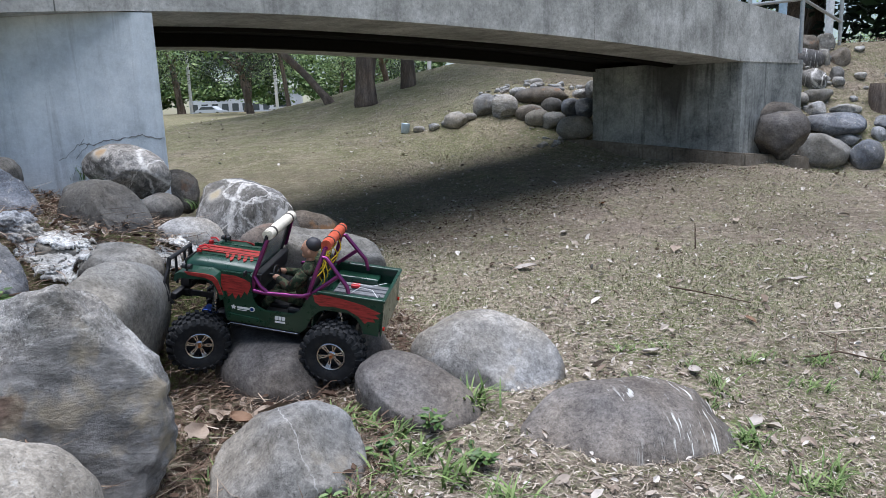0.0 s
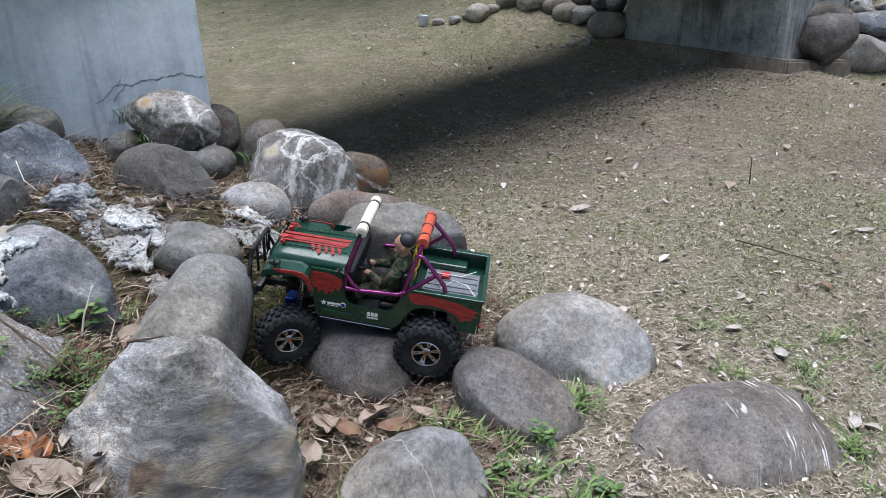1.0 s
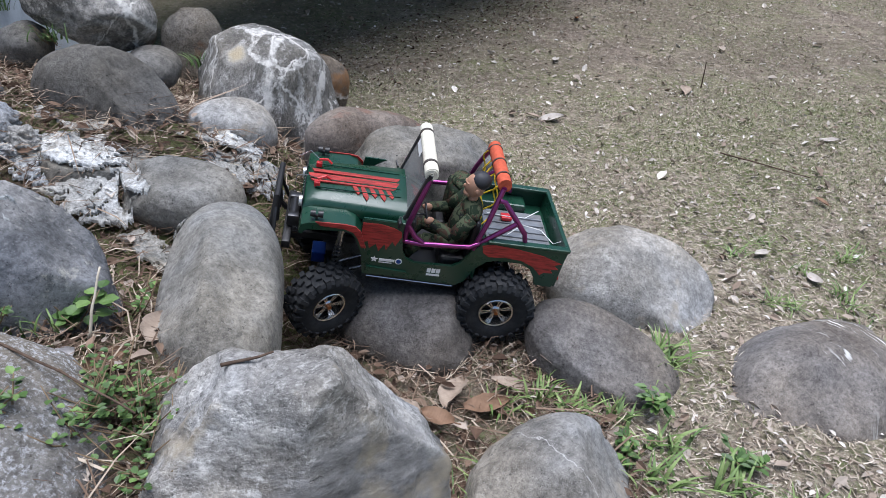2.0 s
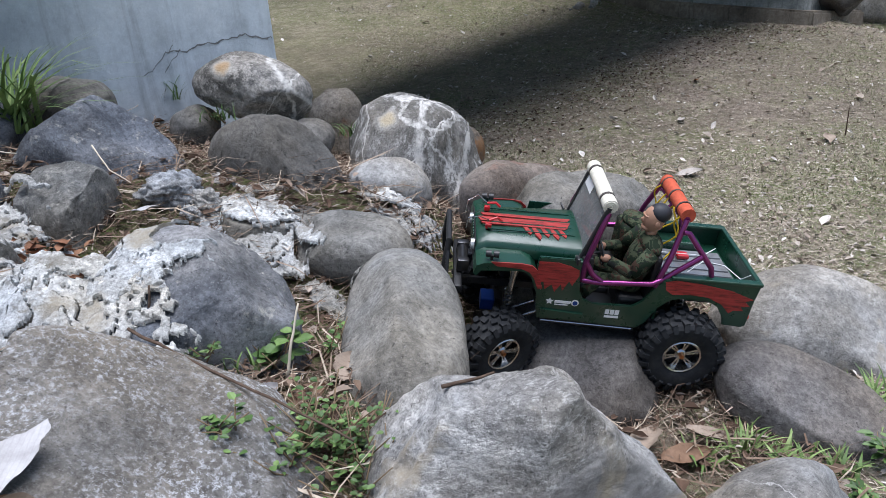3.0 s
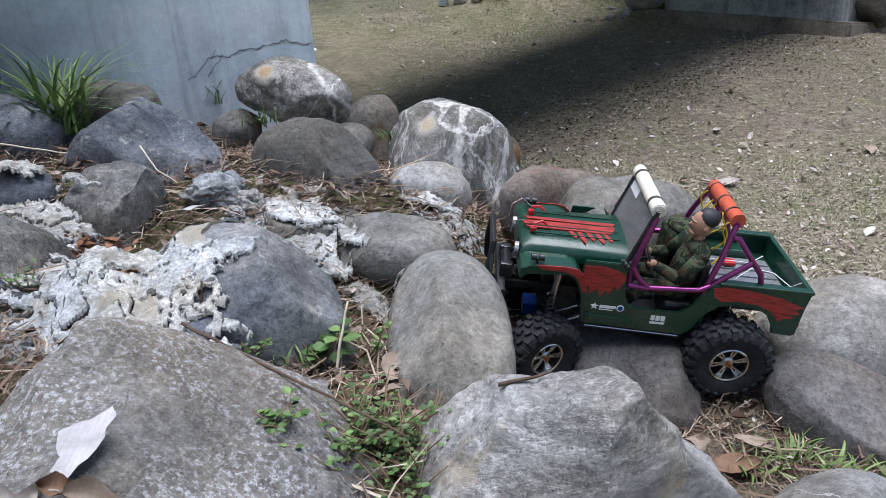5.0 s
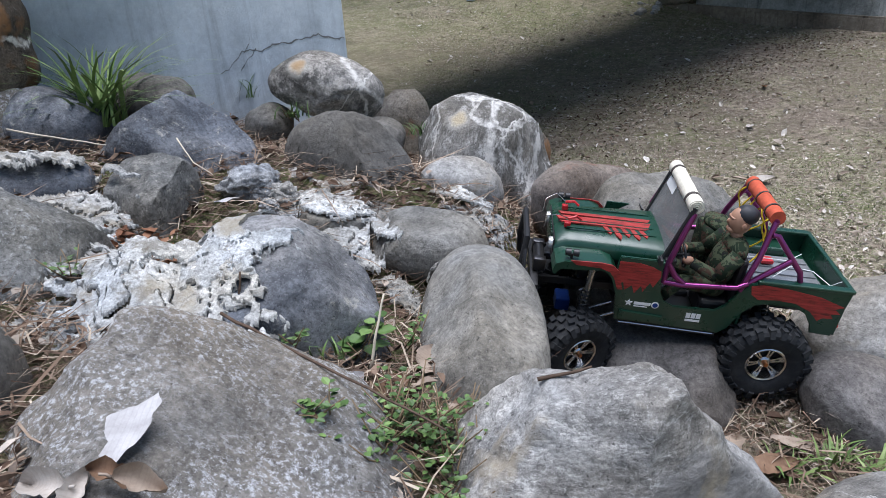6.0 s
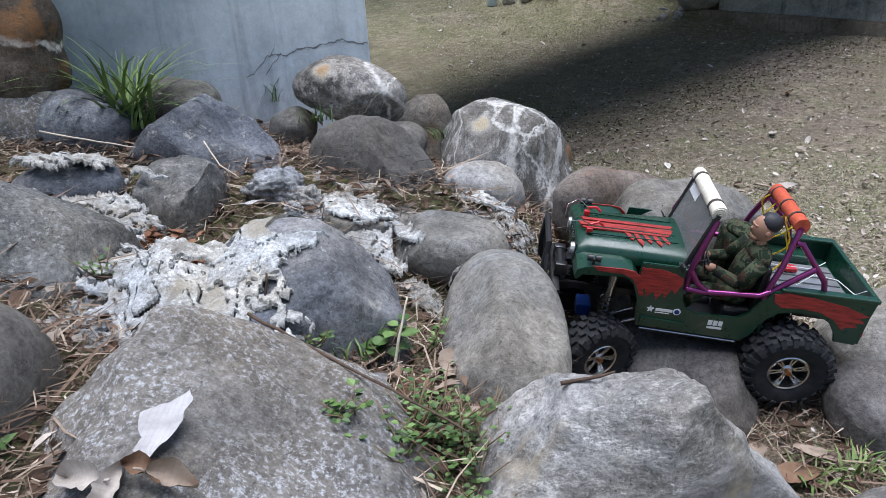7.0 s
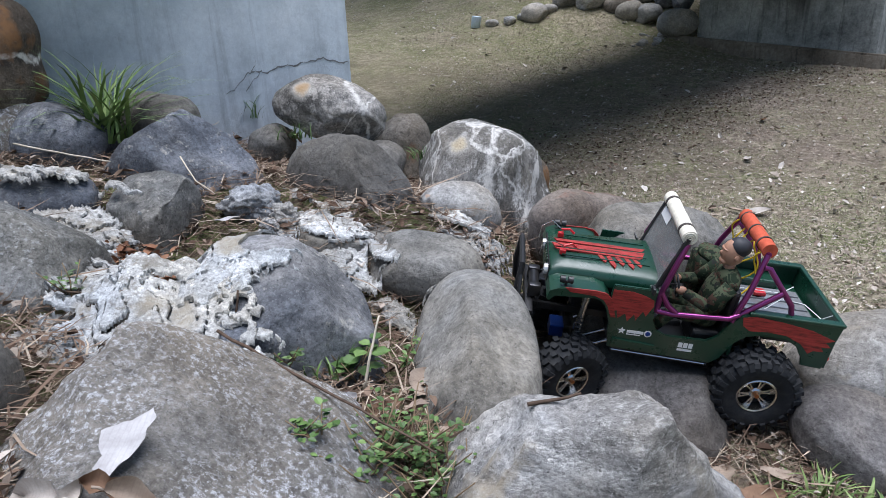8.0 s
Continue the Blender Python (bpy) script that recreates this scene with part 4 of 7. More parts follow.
def tree(base, lean, r, height, crown, seed, leaves=1600, leaf=0.13, mat=None, label="park tree with a rough brown trunk and green crown"):
    rnd = random.Random(seed)
    x, y = base
    z = ground_z(x, y) - 0.1
    t = thing("tree", Matrix.Translation((x, y, z)), label, "tree", "trees of the park")
    bm = bmesh.new()
    top = Vector((lean[0], lean[1], height))
    pts = []
    for k in range(27):
        s = k / 26
        pts.append(Vector((top.x * s ** 1.3, top.y * s ** 1.3, top.z * s)) + Vector((noise.noise((s * 3, seed, 0)), noise.noise((s * 3, seed, 4)), 0)) * r * 0.7 * s)
    tube(bm, pts, r * 1.15, 28, False, 0.68)
    for v in bm.verts:
        a = math.atan2(v.co.y, v.co.x)
        flare = 1 + 0.22 * max(0, 1 - v.co.z / (height * 0.12))
        c = min(pts, key=lambda p: abs(p.z - v.co.z))
        d = v.co - c
        d.z = 0
        v.co += d * (0.34 * noise.noise(Vector((math.cos(a) * 2.6, math.sin(a) * 2.6, v.co.z * 1.4 + seed))) + 0.16 * noise.noise(Vector((math.cos(a) * 6, math.sin(a) * 6, v.co.z * 2.5 + seed))) + flare - 1)
    part("trunk", bm, BARK, t, smooth=True)
    tips = []
    for k in range(6):
        bm = bmesh.new()
        a = 2 * math.pi * k / 6 + rnd.random()
        s0 = pts[18 + 2 * (k % 4)]
        end = top + Vector((math.cos(a) * crown * 0.75, math.sin(a) * crown * 0.75, crown * rnd.uniform(-0.35, 0.7)))
        mid = s0.lerp(end, 0.5) + Vector((0, 0, crown * 0.12))
        tube(bm, [s0, s0.lerp(mid, 0.5), mid, mid.lerp(end, 0.6), end], r * 0.36, 8, False, 0.25)
        part("limb", bm, BARK, t, smooth=True)
        tips += [mid, mid.lerp(end, 0.6), end]
    verts, faces = [], []
    for k in range(leaves):
        c = rnd.choice(tips) + Vector((rnd.gauss(0, 1), rnd.gauss(0, 1), rnd.gauss(0, 0.8))) * crown * 0.24
        u = Vector((rnd.gauss(0, 1), rnd.gauss(0, 1), rnd.gauss(0, 0.7))).normalized()
        w = u.orthogonal().normalized()
        sz = leaf * rnd.uniform(0.6, 1.3)
        i = len(verts)
        verts += [c - u * sz, c + w * sz * 0.42, c + u * sz, c - w * sz * 0.42]
        faces.append((i, i + 1, i + 2, i + 3))
    tagged(mesh_object("crown", verts, faces, mat or TREE_LEAF, t), kind="stuff")
    return t


tree((-1.24, 8.0), (0.1, 0.2), 0.100, 3.6, 2.2, 1, 2500, 0.10, None, "park tree with a thick ridged brown trunk")
tree((-0.81, 8.6), (0.05, 0.0), 0.066, 3.4, 1.8, 2, 2500, 0.10, None, "park tree with a thick ridged brown trunk")
tree((-1.79, 8.65), (-1.25, 0.3), 0.052, 1.25, 0.9, 3, 1500, 0.05, None, "leaning park tree with a dark bent trunk")
for k in range(26):
    x = -19 + 1.25 * k + 0.7 * math.sin(k * 5.1)
    y = 24 + 4.5 * math.sin(k * 2.7) + (4 if k > 18 else 0)
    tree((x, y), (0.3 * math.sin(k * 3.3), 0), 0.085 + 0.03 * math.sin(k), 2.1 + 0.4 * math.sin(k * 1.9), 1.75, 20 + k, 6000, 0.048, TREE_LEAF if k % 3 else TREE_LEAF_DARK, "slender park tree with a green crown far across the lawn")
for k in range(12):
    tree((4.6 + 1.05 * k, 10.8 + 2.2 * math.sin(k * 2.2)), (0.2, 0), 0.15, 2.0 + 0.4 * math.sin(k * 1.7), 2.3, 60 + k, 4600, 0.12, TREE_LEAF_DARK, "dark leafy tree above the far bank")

bm = bmesh.new()
stump_z = ground_z(1.30, 8.05)
tube(bm, [(1.30, 8.05, stump_z - 0.08), (1.30, 8.05, stump_z + 0.02), (1.305, 8.05, stump_z + 0.12), (1.30, 8.045, stump_z + 0.165)], 0.10, 18, False, 0.85)
for v in bm.verts:
    v.co += Vector((1, 1, 0.4)) * 0.02 * noise.noise(v.co * 14)
tagged(part("tree_stump", bm, BARK, None, smooth=True, angle=50), "short sawn brown tree stump on the grassy mound", "stump")

bm = bmesh.new()
tube(bm, [(3.253, 5.636, 0.46), (3.255, 5.636, 0.55), (3.25, 5.64, 0.65), (3.255, 5.64, 0.72)], 0.085, 16, False, 0.9)
for v in bm.verts:
    v.co += Vector((1, 1, 0.4)) * 0.02 * noise.noise(v.co * 16)
tagged(part("tree_stump", bm, BARK, None, smooth=True, angle=50), "brown weathered tree stump in the far bank", "stump")

POLE = plain("white_pole", (0.7, 0.7, 0.68), 0.6)
for x, y, h in ((-10.4, 24.0, 3.2), (-7.3, 24.0, 3.9), (-1.55, 20.0, 3.6), (0.55, 19.0, 2.9)):
    bm = bmesh.new()
    z = ground_z(x, y) - 0.05
    tube(bm, [(x, y, z), (x, y, z + h)], 0.055, 10)
    tagged(part("park_post", bm, POLE, None, smooth=True, angle=50), "plain white post standing in the far lawn", "post", "white posts")

FACADE = plain("pale_facade", (0.62, 0.65, 0.68), 0.8, 0, 0.3, 0.1, 0.4)
WINDOW = plain("dark_window_glass", (0.06, 0.075, 0.085), 0.15, 0, 0.6)
ROOF = plain("grey_roof", (0.25, 0.25, 0.25), 0.7)


def far_building(x, y, w, h):
    z = ground_z(x, y)
    b = thing("far_building", Matrix.Translation((x, y, z)), "pale low building far behind the park trees", "building", "far buildings")
    bm = bmesh.new()
    box(bm, -w / 2, w / 2, 0, 6, -0.5, h)
    part("wall", bm, FACADE, b)
    bm = bmesh.new()
    box(bm, -w / 2 - 0.2, w / 2 + 0.2, -0.3, 6.2, h, h + 0.3)
    part("roof", bm, ROOF, b)
    n = int(w / 1.6)
    for i in range(n):
        for j in range(max(1, int(h / 2.6))):
            bm = bmesh.new()
            xx = -w / 2 + (i + 0.5) * w / n
            box(bm, xx - 0.5, xx + 0.5, -0.03, 0.02, 0.8 + 2.6 * j, 1.9 + 2.6 * j)
            part("window", bm, WINDOW, b)
    return b


far_building(-38, 104, 16, 3.6)
far_building(-19, 110, 9, 5.0)


def far_wood(seed=9):
    """The joined mass of foliage behind the single trees."""
    r = random.Random(seed)
    verts, faces = [], []
    while len(faces) < 130000:
        x = r.uniform(-34, 9)
        y = 34 + 5 * noise.noise((x * 0.12, 0, 1)) + r.gauss(0, 1.2)
        low = (1.3 if x < -8.5 else 0.1) + 0.8 * noise.noise((x * 0.5, 2.0, 0))
        z = low + 6.5 * r.random() ** 1.4
        if noise.noise((x * 0.45, z * 0.6, 4.0)) < -0.34:
            continue
        c = Vector((x, y, ground_z(x, y) + z - 0.6))
        u = Vector((r.gauss(0, 1), r.gauss(0, 1), r.gauss(0, 0.7))).normalized()
        w = u.orthogonal().normalized()
        sz = r.uniform(0.06, 0.15)
        i = len(verts)
        verts += [c - u * sz, c + w * sz * 0.5, c + u * sz, c - w * sz * 0.5]
        faces.append((i, i + 1, i + 2, i + 3))
    return tagged(mesh_object("far_wood", verts, faces, TREE_LEAF), "dense green park foliage beyond the lawn", "trees", kind="stuff")


far_wood()


def parked_car(x, y, turn, rgb, seed):
    z = ground_z(x, y)
    c = thing("parked_car", pose(x, y, z, 0, 0, turn), "small parked car seen far off between the trees", "car", "parked cars")
    bm = bmesh.new()
    prism(bm, [(-2.0, 0.35), (2.0, 0.35), (2.05, 0.8), (1.2, 0.92), (0.6, 1.42), (-1.1, 1.45), (-1.7, 0.95), (-2.05, 0.85)], -0.82, 0.82, "y")
    bmesh.ops.bevel(bm, geom=bm.edges[:], offset=0.06, segments=2, affect="EDGES")
    part("body", bm, plain("car_paint", rgb, 0.3), c)
    for s in (1, -1):
        bm = bmesh.new()
        prism(bm, [(0.95, 0.95), (0.5, 1.34), (-1.0, 1.36), (-1.45, 0.98)], s * 0.822, s * 0.835, "y")
        part("window", bm, WINDOW, c)
        for xx in (-1.25, 1.25):
            bm = bmesh.new()
            bmesh.ops.create_cone(bm, segments=18, radius1=0.32, radius2=0.32, depth=0.2, cap_ends=True, matrix=Matrix.Translation((xx, s * 0.76, 0.32)) @ Matrix.Rotation(radians(90), 4, "X"))
            part("wheel", bm, RUBBER_FAR, c)
    return c


RUBBER_FAR = plain("far_tyre", (0.02, 0.02, 0.02), 0.8)
parked_car(-27.5, 92, 8, (0.62, 0.64, 0.66), 1)
parked_car(-38.5, 94, -5, (0.55, 0.58, 0.62), 2)
parked_car(-21.5, 95, 0, (0.6, 0.42, 0.05), 3)


# ---- toy jeep with its doll driver ----
def paint(name, rgb, rough=0.28):
    n = Nodes(name, rough, 0, 0.5)
    v = n.place()
    dust = n.ramp(n.noise(v, 22, 6, 0.7), (0.45, 0.0), (0.85, 0.2))
    scuff = n.ramp(n.noise(n.place((40, 200, 200)), 1.0, 3, 0.6), (0.66, 0.0), (0.72, 0.3))
    base = n.mix(dust, rgb, tuple(0.75 * x + 0.035 for x in rgb))
    base = n.mix(scuff, base, tuple(0.6 * x + 0.08 for x in rgb))
    n.color(base)
    n.rough(n.ramp(n.noise(v, 30, 5, 0.7), (0.35, rough * 0.8), (0.8, rough * 1.9)))
    n.bsdf.inputs["Coat Weight"].default_value = 0.35
    n.bsdf.inputs["Coat Roughness"].default_value = 0.15
    return n.mat


def camouflage():
    n = Nodes("camouflage_cloth", 0.95, 0, 0.1)
    v = n.place()
    a = n.ramp(n.noise(v, 55, 3, 0.6, 0.8), (0.49, 0.0), (0.51, 1.0))
    b = n.ramp(n.noise(n.place((1.3, 0.8, 1)), 70, 3, 0.6, 0.8), (0.56, 0.0), (0.58, 1.0))
    c = n.ramp(n.noise(n.place((0.7, 1.2, 1)), 85, 3, 0.6, 1.0), (0.60, 0.0), (0.62, 1.0))
    base = n.mix(a, (0.016, 0.026, 0.016), (0.062, 0.074, 0.045))
    base = n.mix(b, base, (0.06, 0.036, 0.026))
    base = n.mix(c, base, (0.018, 0.02, 0.018))
    n.color(base)
    n.bump(n.noise(v, 300, 3, 0.6), 0.4, 0.001)
    return n.mat


def tyre_rubber():
    n = Nodes("dusty_black_rubber", 0.8, 0, 0.3)
    v = n.place()
    d = n.ramp(n.noise(v, 60, 6, 0.75), (0.45, 0.0), (0.8, 0.6))
    n.color(n.mix(d, (0.016, 0.018, 0.021), (0.07, 0.07, 0.068)))
    n.bump(n.noise(v, 500, 3, 0.6), 0.3, 0.0008)
    return n.mat


def clear_glass(name, rgb, rough=0.05, clear=1.0):
    n = Nodes(name, rough, 0, 0.5)
    v = n.place()
    n.color(n.ramp(n.noise(v, 30, 5, 0.7), (0.35, tuple(0.85 * x for x in rgb)), (0.7, rgb)))
    n.bsdf.inputs["Transmission Weight"].default_value = clear
    n.bsdf.inputs["IOR"].default_value = 1.25
    return n.mat


GREEN = paint("green_body_paint", (0.005, 0.040, 0.022))
def brushed_red():
    n = Nodes("red_brushed_paint", 0.45, 0, 0.4)
    v = n.place((18, 120, 120))
    streak = n.ramp(n.noise(v, 2.2, 5, 0.7), (0.36, (0.13, 0.02, 0.016)), (0.50, (0.33, 0.032, 0.028)), (0.66, (0.44, 0.05, 0.042)))
    n.color(streak)
    n.bump(n.noise(v, 3.0, 4, 0.6), 0.3, 0.001)
    return n.mat


RED = brushed_red()
PURPLE = plain("purple_anodised_tube", (0.24, 0.05, 0.17), 0.28, 0.85, 0.5, 0.1)
RUBBER = tyre_rubber()
BLACK = plain("black_plastic", (0.014, 0.014, 0.015), 0.45)
CHROME = plain("brushed_silver", (0.62, 0.61, 0.59), 0.25, 1.0, 0.5, 0.12)
GUN = plain("dark_gunmetal", (0.10, 0.10, 0.105), 0.35, 0.9)
COPPER = plain("copper_nut", (0.55, 0.23, 0.10), 0.3, 1.0)
CANVAS = plain("cream_canvas", (0.70, 0.66, 0.55), 0.95, 0, 0.1, 0.10, 120, 0.4)
ORANGE_CLOTH = plain("faded_red_cloth", (0.50, 0.10, 0.055), 0.9, 0, 0.15, 0.2, 90, 0.4)
STRAP = plain("dark_strap", (0.05, 0.04, 0.035), 0.8)
YELLOW_CORD = plain("yellow_cord", (0.68, 0.46, 0.03), 0.7, 0, 0.3, 0.15, 200)
DECAL = plain("white_decal", (0.78, 0.79, 0.78), 0.5, 0, 0.4, 0.06)
BLUE_ANOD = plain("blue_anodised", (0.02, 0.07, 0.32), 0.3, 0.6)
RED_PLASTIC = plain("red_plastic", (0.5, 0.02, 0.025), 0.35)
SKIN = plain("doll_vinyl", (0.40, 0.22, 0.145), 0.5, 0, 0.4, 0.08)
HAIR = plain("doll_hair_paint", (0.02, 0.021, 0.026), 0.6)
CAMO = camouflage()
GLASS = clear_glass("smoked_screen", (0.30, 0.31, 0.31), 0.08, 0.62)
ACETATE = plain("clear_film_over_foil", (0.26, 0.27, 0.28), 0.15, 0.35, 0.6, 0.25, 25)
LAMP_RED = plain("red_tail_lens", (0.6, 0.03, 0.02), 0.2)
CLEAR_LENS = plain("lamp_lens", (0.5, 0.5, 0.48), 0.1, 0.4)

WHEEL_R = 0.0590
HALF_BASE = 0.1435
DROOP = 0.014


def lathe(bm, profile, segs=40, axis="y"):
    """Revolve (radius, offset) pairs about the axle."""
    rings = []
    for r, o in profile:
        rings.append([bm.verts.new((r * math.cos(a), o, r * math.sin(a))) for a in [2 * math.pi * k / segs for k in range(segs)]])
    for a, b in zip(rings, rings[1:]):
        for k in range(segs):
            bm.faces.new((a[k], a[(k + 1) % segs], b[(k + 1) % segs], b[k]))
    bmesh.ops.recalc_face_normals(bm, faces=bm.faces[:])
    return bm


def make_wheel(parent):
    bm = bmesh.new()
    lathe(bm, [(0.001, -0.012), (0.02, -0.012), (0.024, -0.018), (0.024, 0.002), (0.014, 0.006), (0.001, 0.006)], 28)
    wheel = part("wheel", bm, BLACK, parent, smooth=True, angle=35)
    # tyre: carcass and staggered lugs
    bm = bmesh.new()
    lathe(bm, [(0.0255, -0.017), (0.030, -0.0205), (0.040, -0.0225), (0.049, -0.0215), (0.0535, -0.018), (0.0545, -0.009), (0.0548, 0.0),
               (0.0545, 0.009), (0.0535, 0.018), (0.049, 0.0215), (0.040, 0.0225), (0.030, 0.0205), (0.0255, 0.017)], 56)
    count = 22
    for k in range(count):
        for row, (off, dx, wx, wy, ang) in enumerate(((-0.0055, 0.0, 0.0085, 0.008, 14), (0.0055, 0.5, 0.0085, 0.008, -14), (-0.0165, 0.5, 0.0075, 0.0085, -8), (0.0165, 0.0, 0.0075, 0.0085, 8))):
            a = 2 * math.pi * (k + dx) / count
            m = Matrix.Rotation(-a, 4, "Y") @ Matrix.Translation((0.0562, off, 0)) @ Matrix.Rotation(radians(ang), 4, "X")
            box(bm, -0.0035, 0.003 - 0.0008 * (row > 1), -wy / 2, wy / 2, -wx / 2, wx / 2, m)
        # shoulder lugs that run over the side wall
        for side in (-1, 1):
            a = 2 * math.pi * (k + (0.5 if side < 0 else 0.0)) / count
            m = Matrix.Rotation(-a, 4, "Y") @ Matrix.Translation((0.0505, side * 0.0212, 0)) @ Matrix.Rotation(side * radians(-22), 4, "Z")
            box(bm, -0.005, 0.0052, -0.0018, 0.0018, -0.0032, 0.0032, m)
    part("tyre", bm, RUBBER, wheel, "knobbly black rubber tyre", smooth=True, angle=30)
    bm = bmesh.new()
    lathe(bm, [(0.0262, 0.0165), (0.0268, 0.0185), (0.0255, 0.0195), (0.0235, 0.0185), (0.0228, 0.008), (0.0245, 0.0), (0.0262, 0.0)], 40)
    for k in range(6):
        for da in (-7.5, 7.5):
            a = radians(60 * k + da)
            m = Matrix.Rotation(-a, 4, "Y")
            box(bm, 0.006, 0.0245, 0.0085, 0.0125, -0.0013, 0.0013, m, 0.0005)
        m = Matrix.Rotation(-radians(60 * k), 4, "Y")
        box(bm, 0.019, 0.0245, 0.009, 0.012, -0.0035, 0.0035, m, 0.0006)
    lathe(bm, [(0.0075, 0.007), (0.0085, 0.012), (0.006, 0.0145), (0.0005, 0.0145)], 20)
    part("rim", bm, [CHROME], wheel, "silver six-spoke rim", smooth=True, angle=35)
    bm = bmesh.new()
    bmesh.ops.create_cone(bm, segments=6, radius1=0.0032, radius2=0.0032, depth=0.006, cap_ends=True, matrix=Matrix.Translation((0, 0.0165, 0)) @ Matrix.Rotation(radians(90), 4, "X"))
    part("wheel_nut", bm, COPPER, wheel, "copper wheel nut")
    return wheel


SIDE = [(0.098, 0.093), (-0.066, 0.089), (-0.078, 0.100), (-0.092, 0.132), (-0.108, 0.148), (-0.135, 0.156), (-0.165, 0.154), (-0.186, 0.143),
        (-0.199, 0.124), (-0.203, 0.110), (-0.236, 0.108), (-0.243, 0.188), (-0.120, 0.192), (-0.092, 0.186), (-0.077, 0.170), (-0.064, 0.142), (-0.050, 0.131),
        (0.014, 0.130), (0.030, 0.137), (0.038, 0.152), (0.043, 0.185), (0.047, 0.208), (0.110, 0.208), (0.112, 0.190), (0.108, 0.160), (0.104, 0.125)]


def decal(parent, name, outline, y, mat, label="", lift=0.0006):
    bm = bmesh.new()
    s = 1 if y > 0 else -1
    prism(bm, outline, y, y + s * lift, "y")
    return part(name, bm, mat, parent, label)


def build_jeep(m):
    car = thing("toy_jeep", m, "dark green radio-controlled toy jeep with red brush stripes", "toy car")
    W = 0.095
    # body shell
    for s in (1, -1):
        bm = bmesh.new()
        prism(bm, SIDE, s * W, s * (W - 0.004), "y")
        bmesh.ops.bevel(bm, geom=[e for e in bm.edges if all(abs(v.co.y) > W - 0.001 for v in e.verts)], offset=0.0012, segments=2, affect="EDGES")
        side = part("side_panel", bm, GREEN, car)
        bm = bmesh.new()
        box(bm, -0.243, -0.10, s * (W - 0.012), s * (W + 0.0015), 0.187, 0.193, None, 0.0018)
        part("top_rail", bm, GREEN, side)
        bm = bmesh.new()
        box(bm, -0.199, -0.10, s * 0.055, s * (W - 0.004), 0.1535, 0.172, None, 0.004)
        part("wheel_box", bm, GREEN, side)
    bm = bmesh.new()
    box(bm, -0.2425, -0.239, -W + 0.0045, W - 0.0045, 0.108, 0.189)
    box(bm, -0.246, -0.238, -W, W, 0.186, 0.1925, None, 0.0018)
    part("tailgate", bm, GREEN, car)
    bm = bmesh.new()
    box(bm, -0.238, -0.094, -W + 0.0045, W - 0.0045, 0.150, 0.153)
    part("bed_floor", bm, GREEN, car)
    bm = bmesh.new()
    box(bm, -0.093, -0.089, -W + 0.0045, W - 0.0045, 0.107, 0.188)
    part("bulkhead", bm, GREEN, car)
    bm = bmesh.new()
    box(bm, -0.088, 0.10, -W + 0.0045, W - 0.0045, 0.103, 0.106)
    part("cabin_floor", bm, BLACK, car)
    bm = bmesh.new()
    box(bm, 0.04, 0.052, -W + 0.0045, W - 0.0045, 0.150, 0.203, None, 0.002)
    part("cowl", bm, GREEN, car)
    # rocker step mark
    bm = bmesh.new()
    prism(bm, [(0.094, 0.098), (0.020, 0.098), (0.026, 0.109), (0.094, 0.113)], W, W + 0.0035, "y")
    part("step_panel", bm, GREEN, car)
    # hood with crowned top
    bm = bmesh.new()
    rows = []
    for i in range(11):
        x = 0.040 + 0.168 * i / 10
        half = 0.073 - 0.011 * i / 10
        top = 0.214 - 0.004 * (i / 10) ** 2 - (0.010 if i == 10 else 0.0)
        ring = [(-half, 0.186), (-half, top - 0.016), (-half + 0.004, top - 0.007), (-half + 0.012, top - 0.001), (-half * 0.45, top + 0.002), (0, top + 0.003),
                (half * 0.45, top + 0.002), (half - 0.012, top - 0.001), (half - 0.004, top - 0.007), (half, top - 0.016), (half, 0.186)]
        rows.append([bm.verts.new((x, y, z)) for y, z in ring])
    for a, b in zip(rows, rows[1:]):
        for k in range(10):
            bm.faces.new((a[k], b[k], b[k + 1], a[k + 1]))
    bm.faces.new(rows[0])
    bm.faces.new(list(reversed(rows[-1])))
    bmesh.ops.recalc_face_normals(bm, faces=bm.faces[:])
    hood = part("hood", bm, GREEN, car, smooth=True, angle=40)
    bm = bmesh.new()
    for y in (-0.035, -0.012, 0.012, 0.035):
        box(bm, 0.05, 0.19, y - 0.001, y + 0.001, 0.2155, 0.2172)
    part("rib", bm, GREEN, hood)
    # red brush strokes on the hood
    for y0, y1, x0, x1 in ((-0.004, 0.010, 0.052, 0.205), (0.014, 0.019, 0.058, 0.20), (-0.018, -0.009, 0.05, 0.20)):
        bm = bmesh.new()
        prism(bm, [(x0, y0), (x1, y0 + 0.001), (x1 - 0.004, y1), (x0 + 0.006, y1 + 0.001)], 0.2150, 0.2174, "z")
        part("paint_stroke", bm, RED, hood, "red brushed stripe")
    for k, (x, ln) in enumerate(((0.07, 0.022), (0.083, 0.03), (0.098, 0.024), (0.112, 0.034), (0.126, 0.02))):
        bm = bmesh.new()
        prism(bm, [(x, 0.018), (x + 0.006, 0.018), (x + 0.001, 0.020 + ln * 0.7), (x - 0.005, 0.022 + ln), (x - 0.008, 0.020 + ln * 0.8), (x - 0.004, 0.020 + ln * 0.3)], 0.2142, 0.2166, "z")
        part("paint_drip", bm, RED, hood, "red brushed drip")
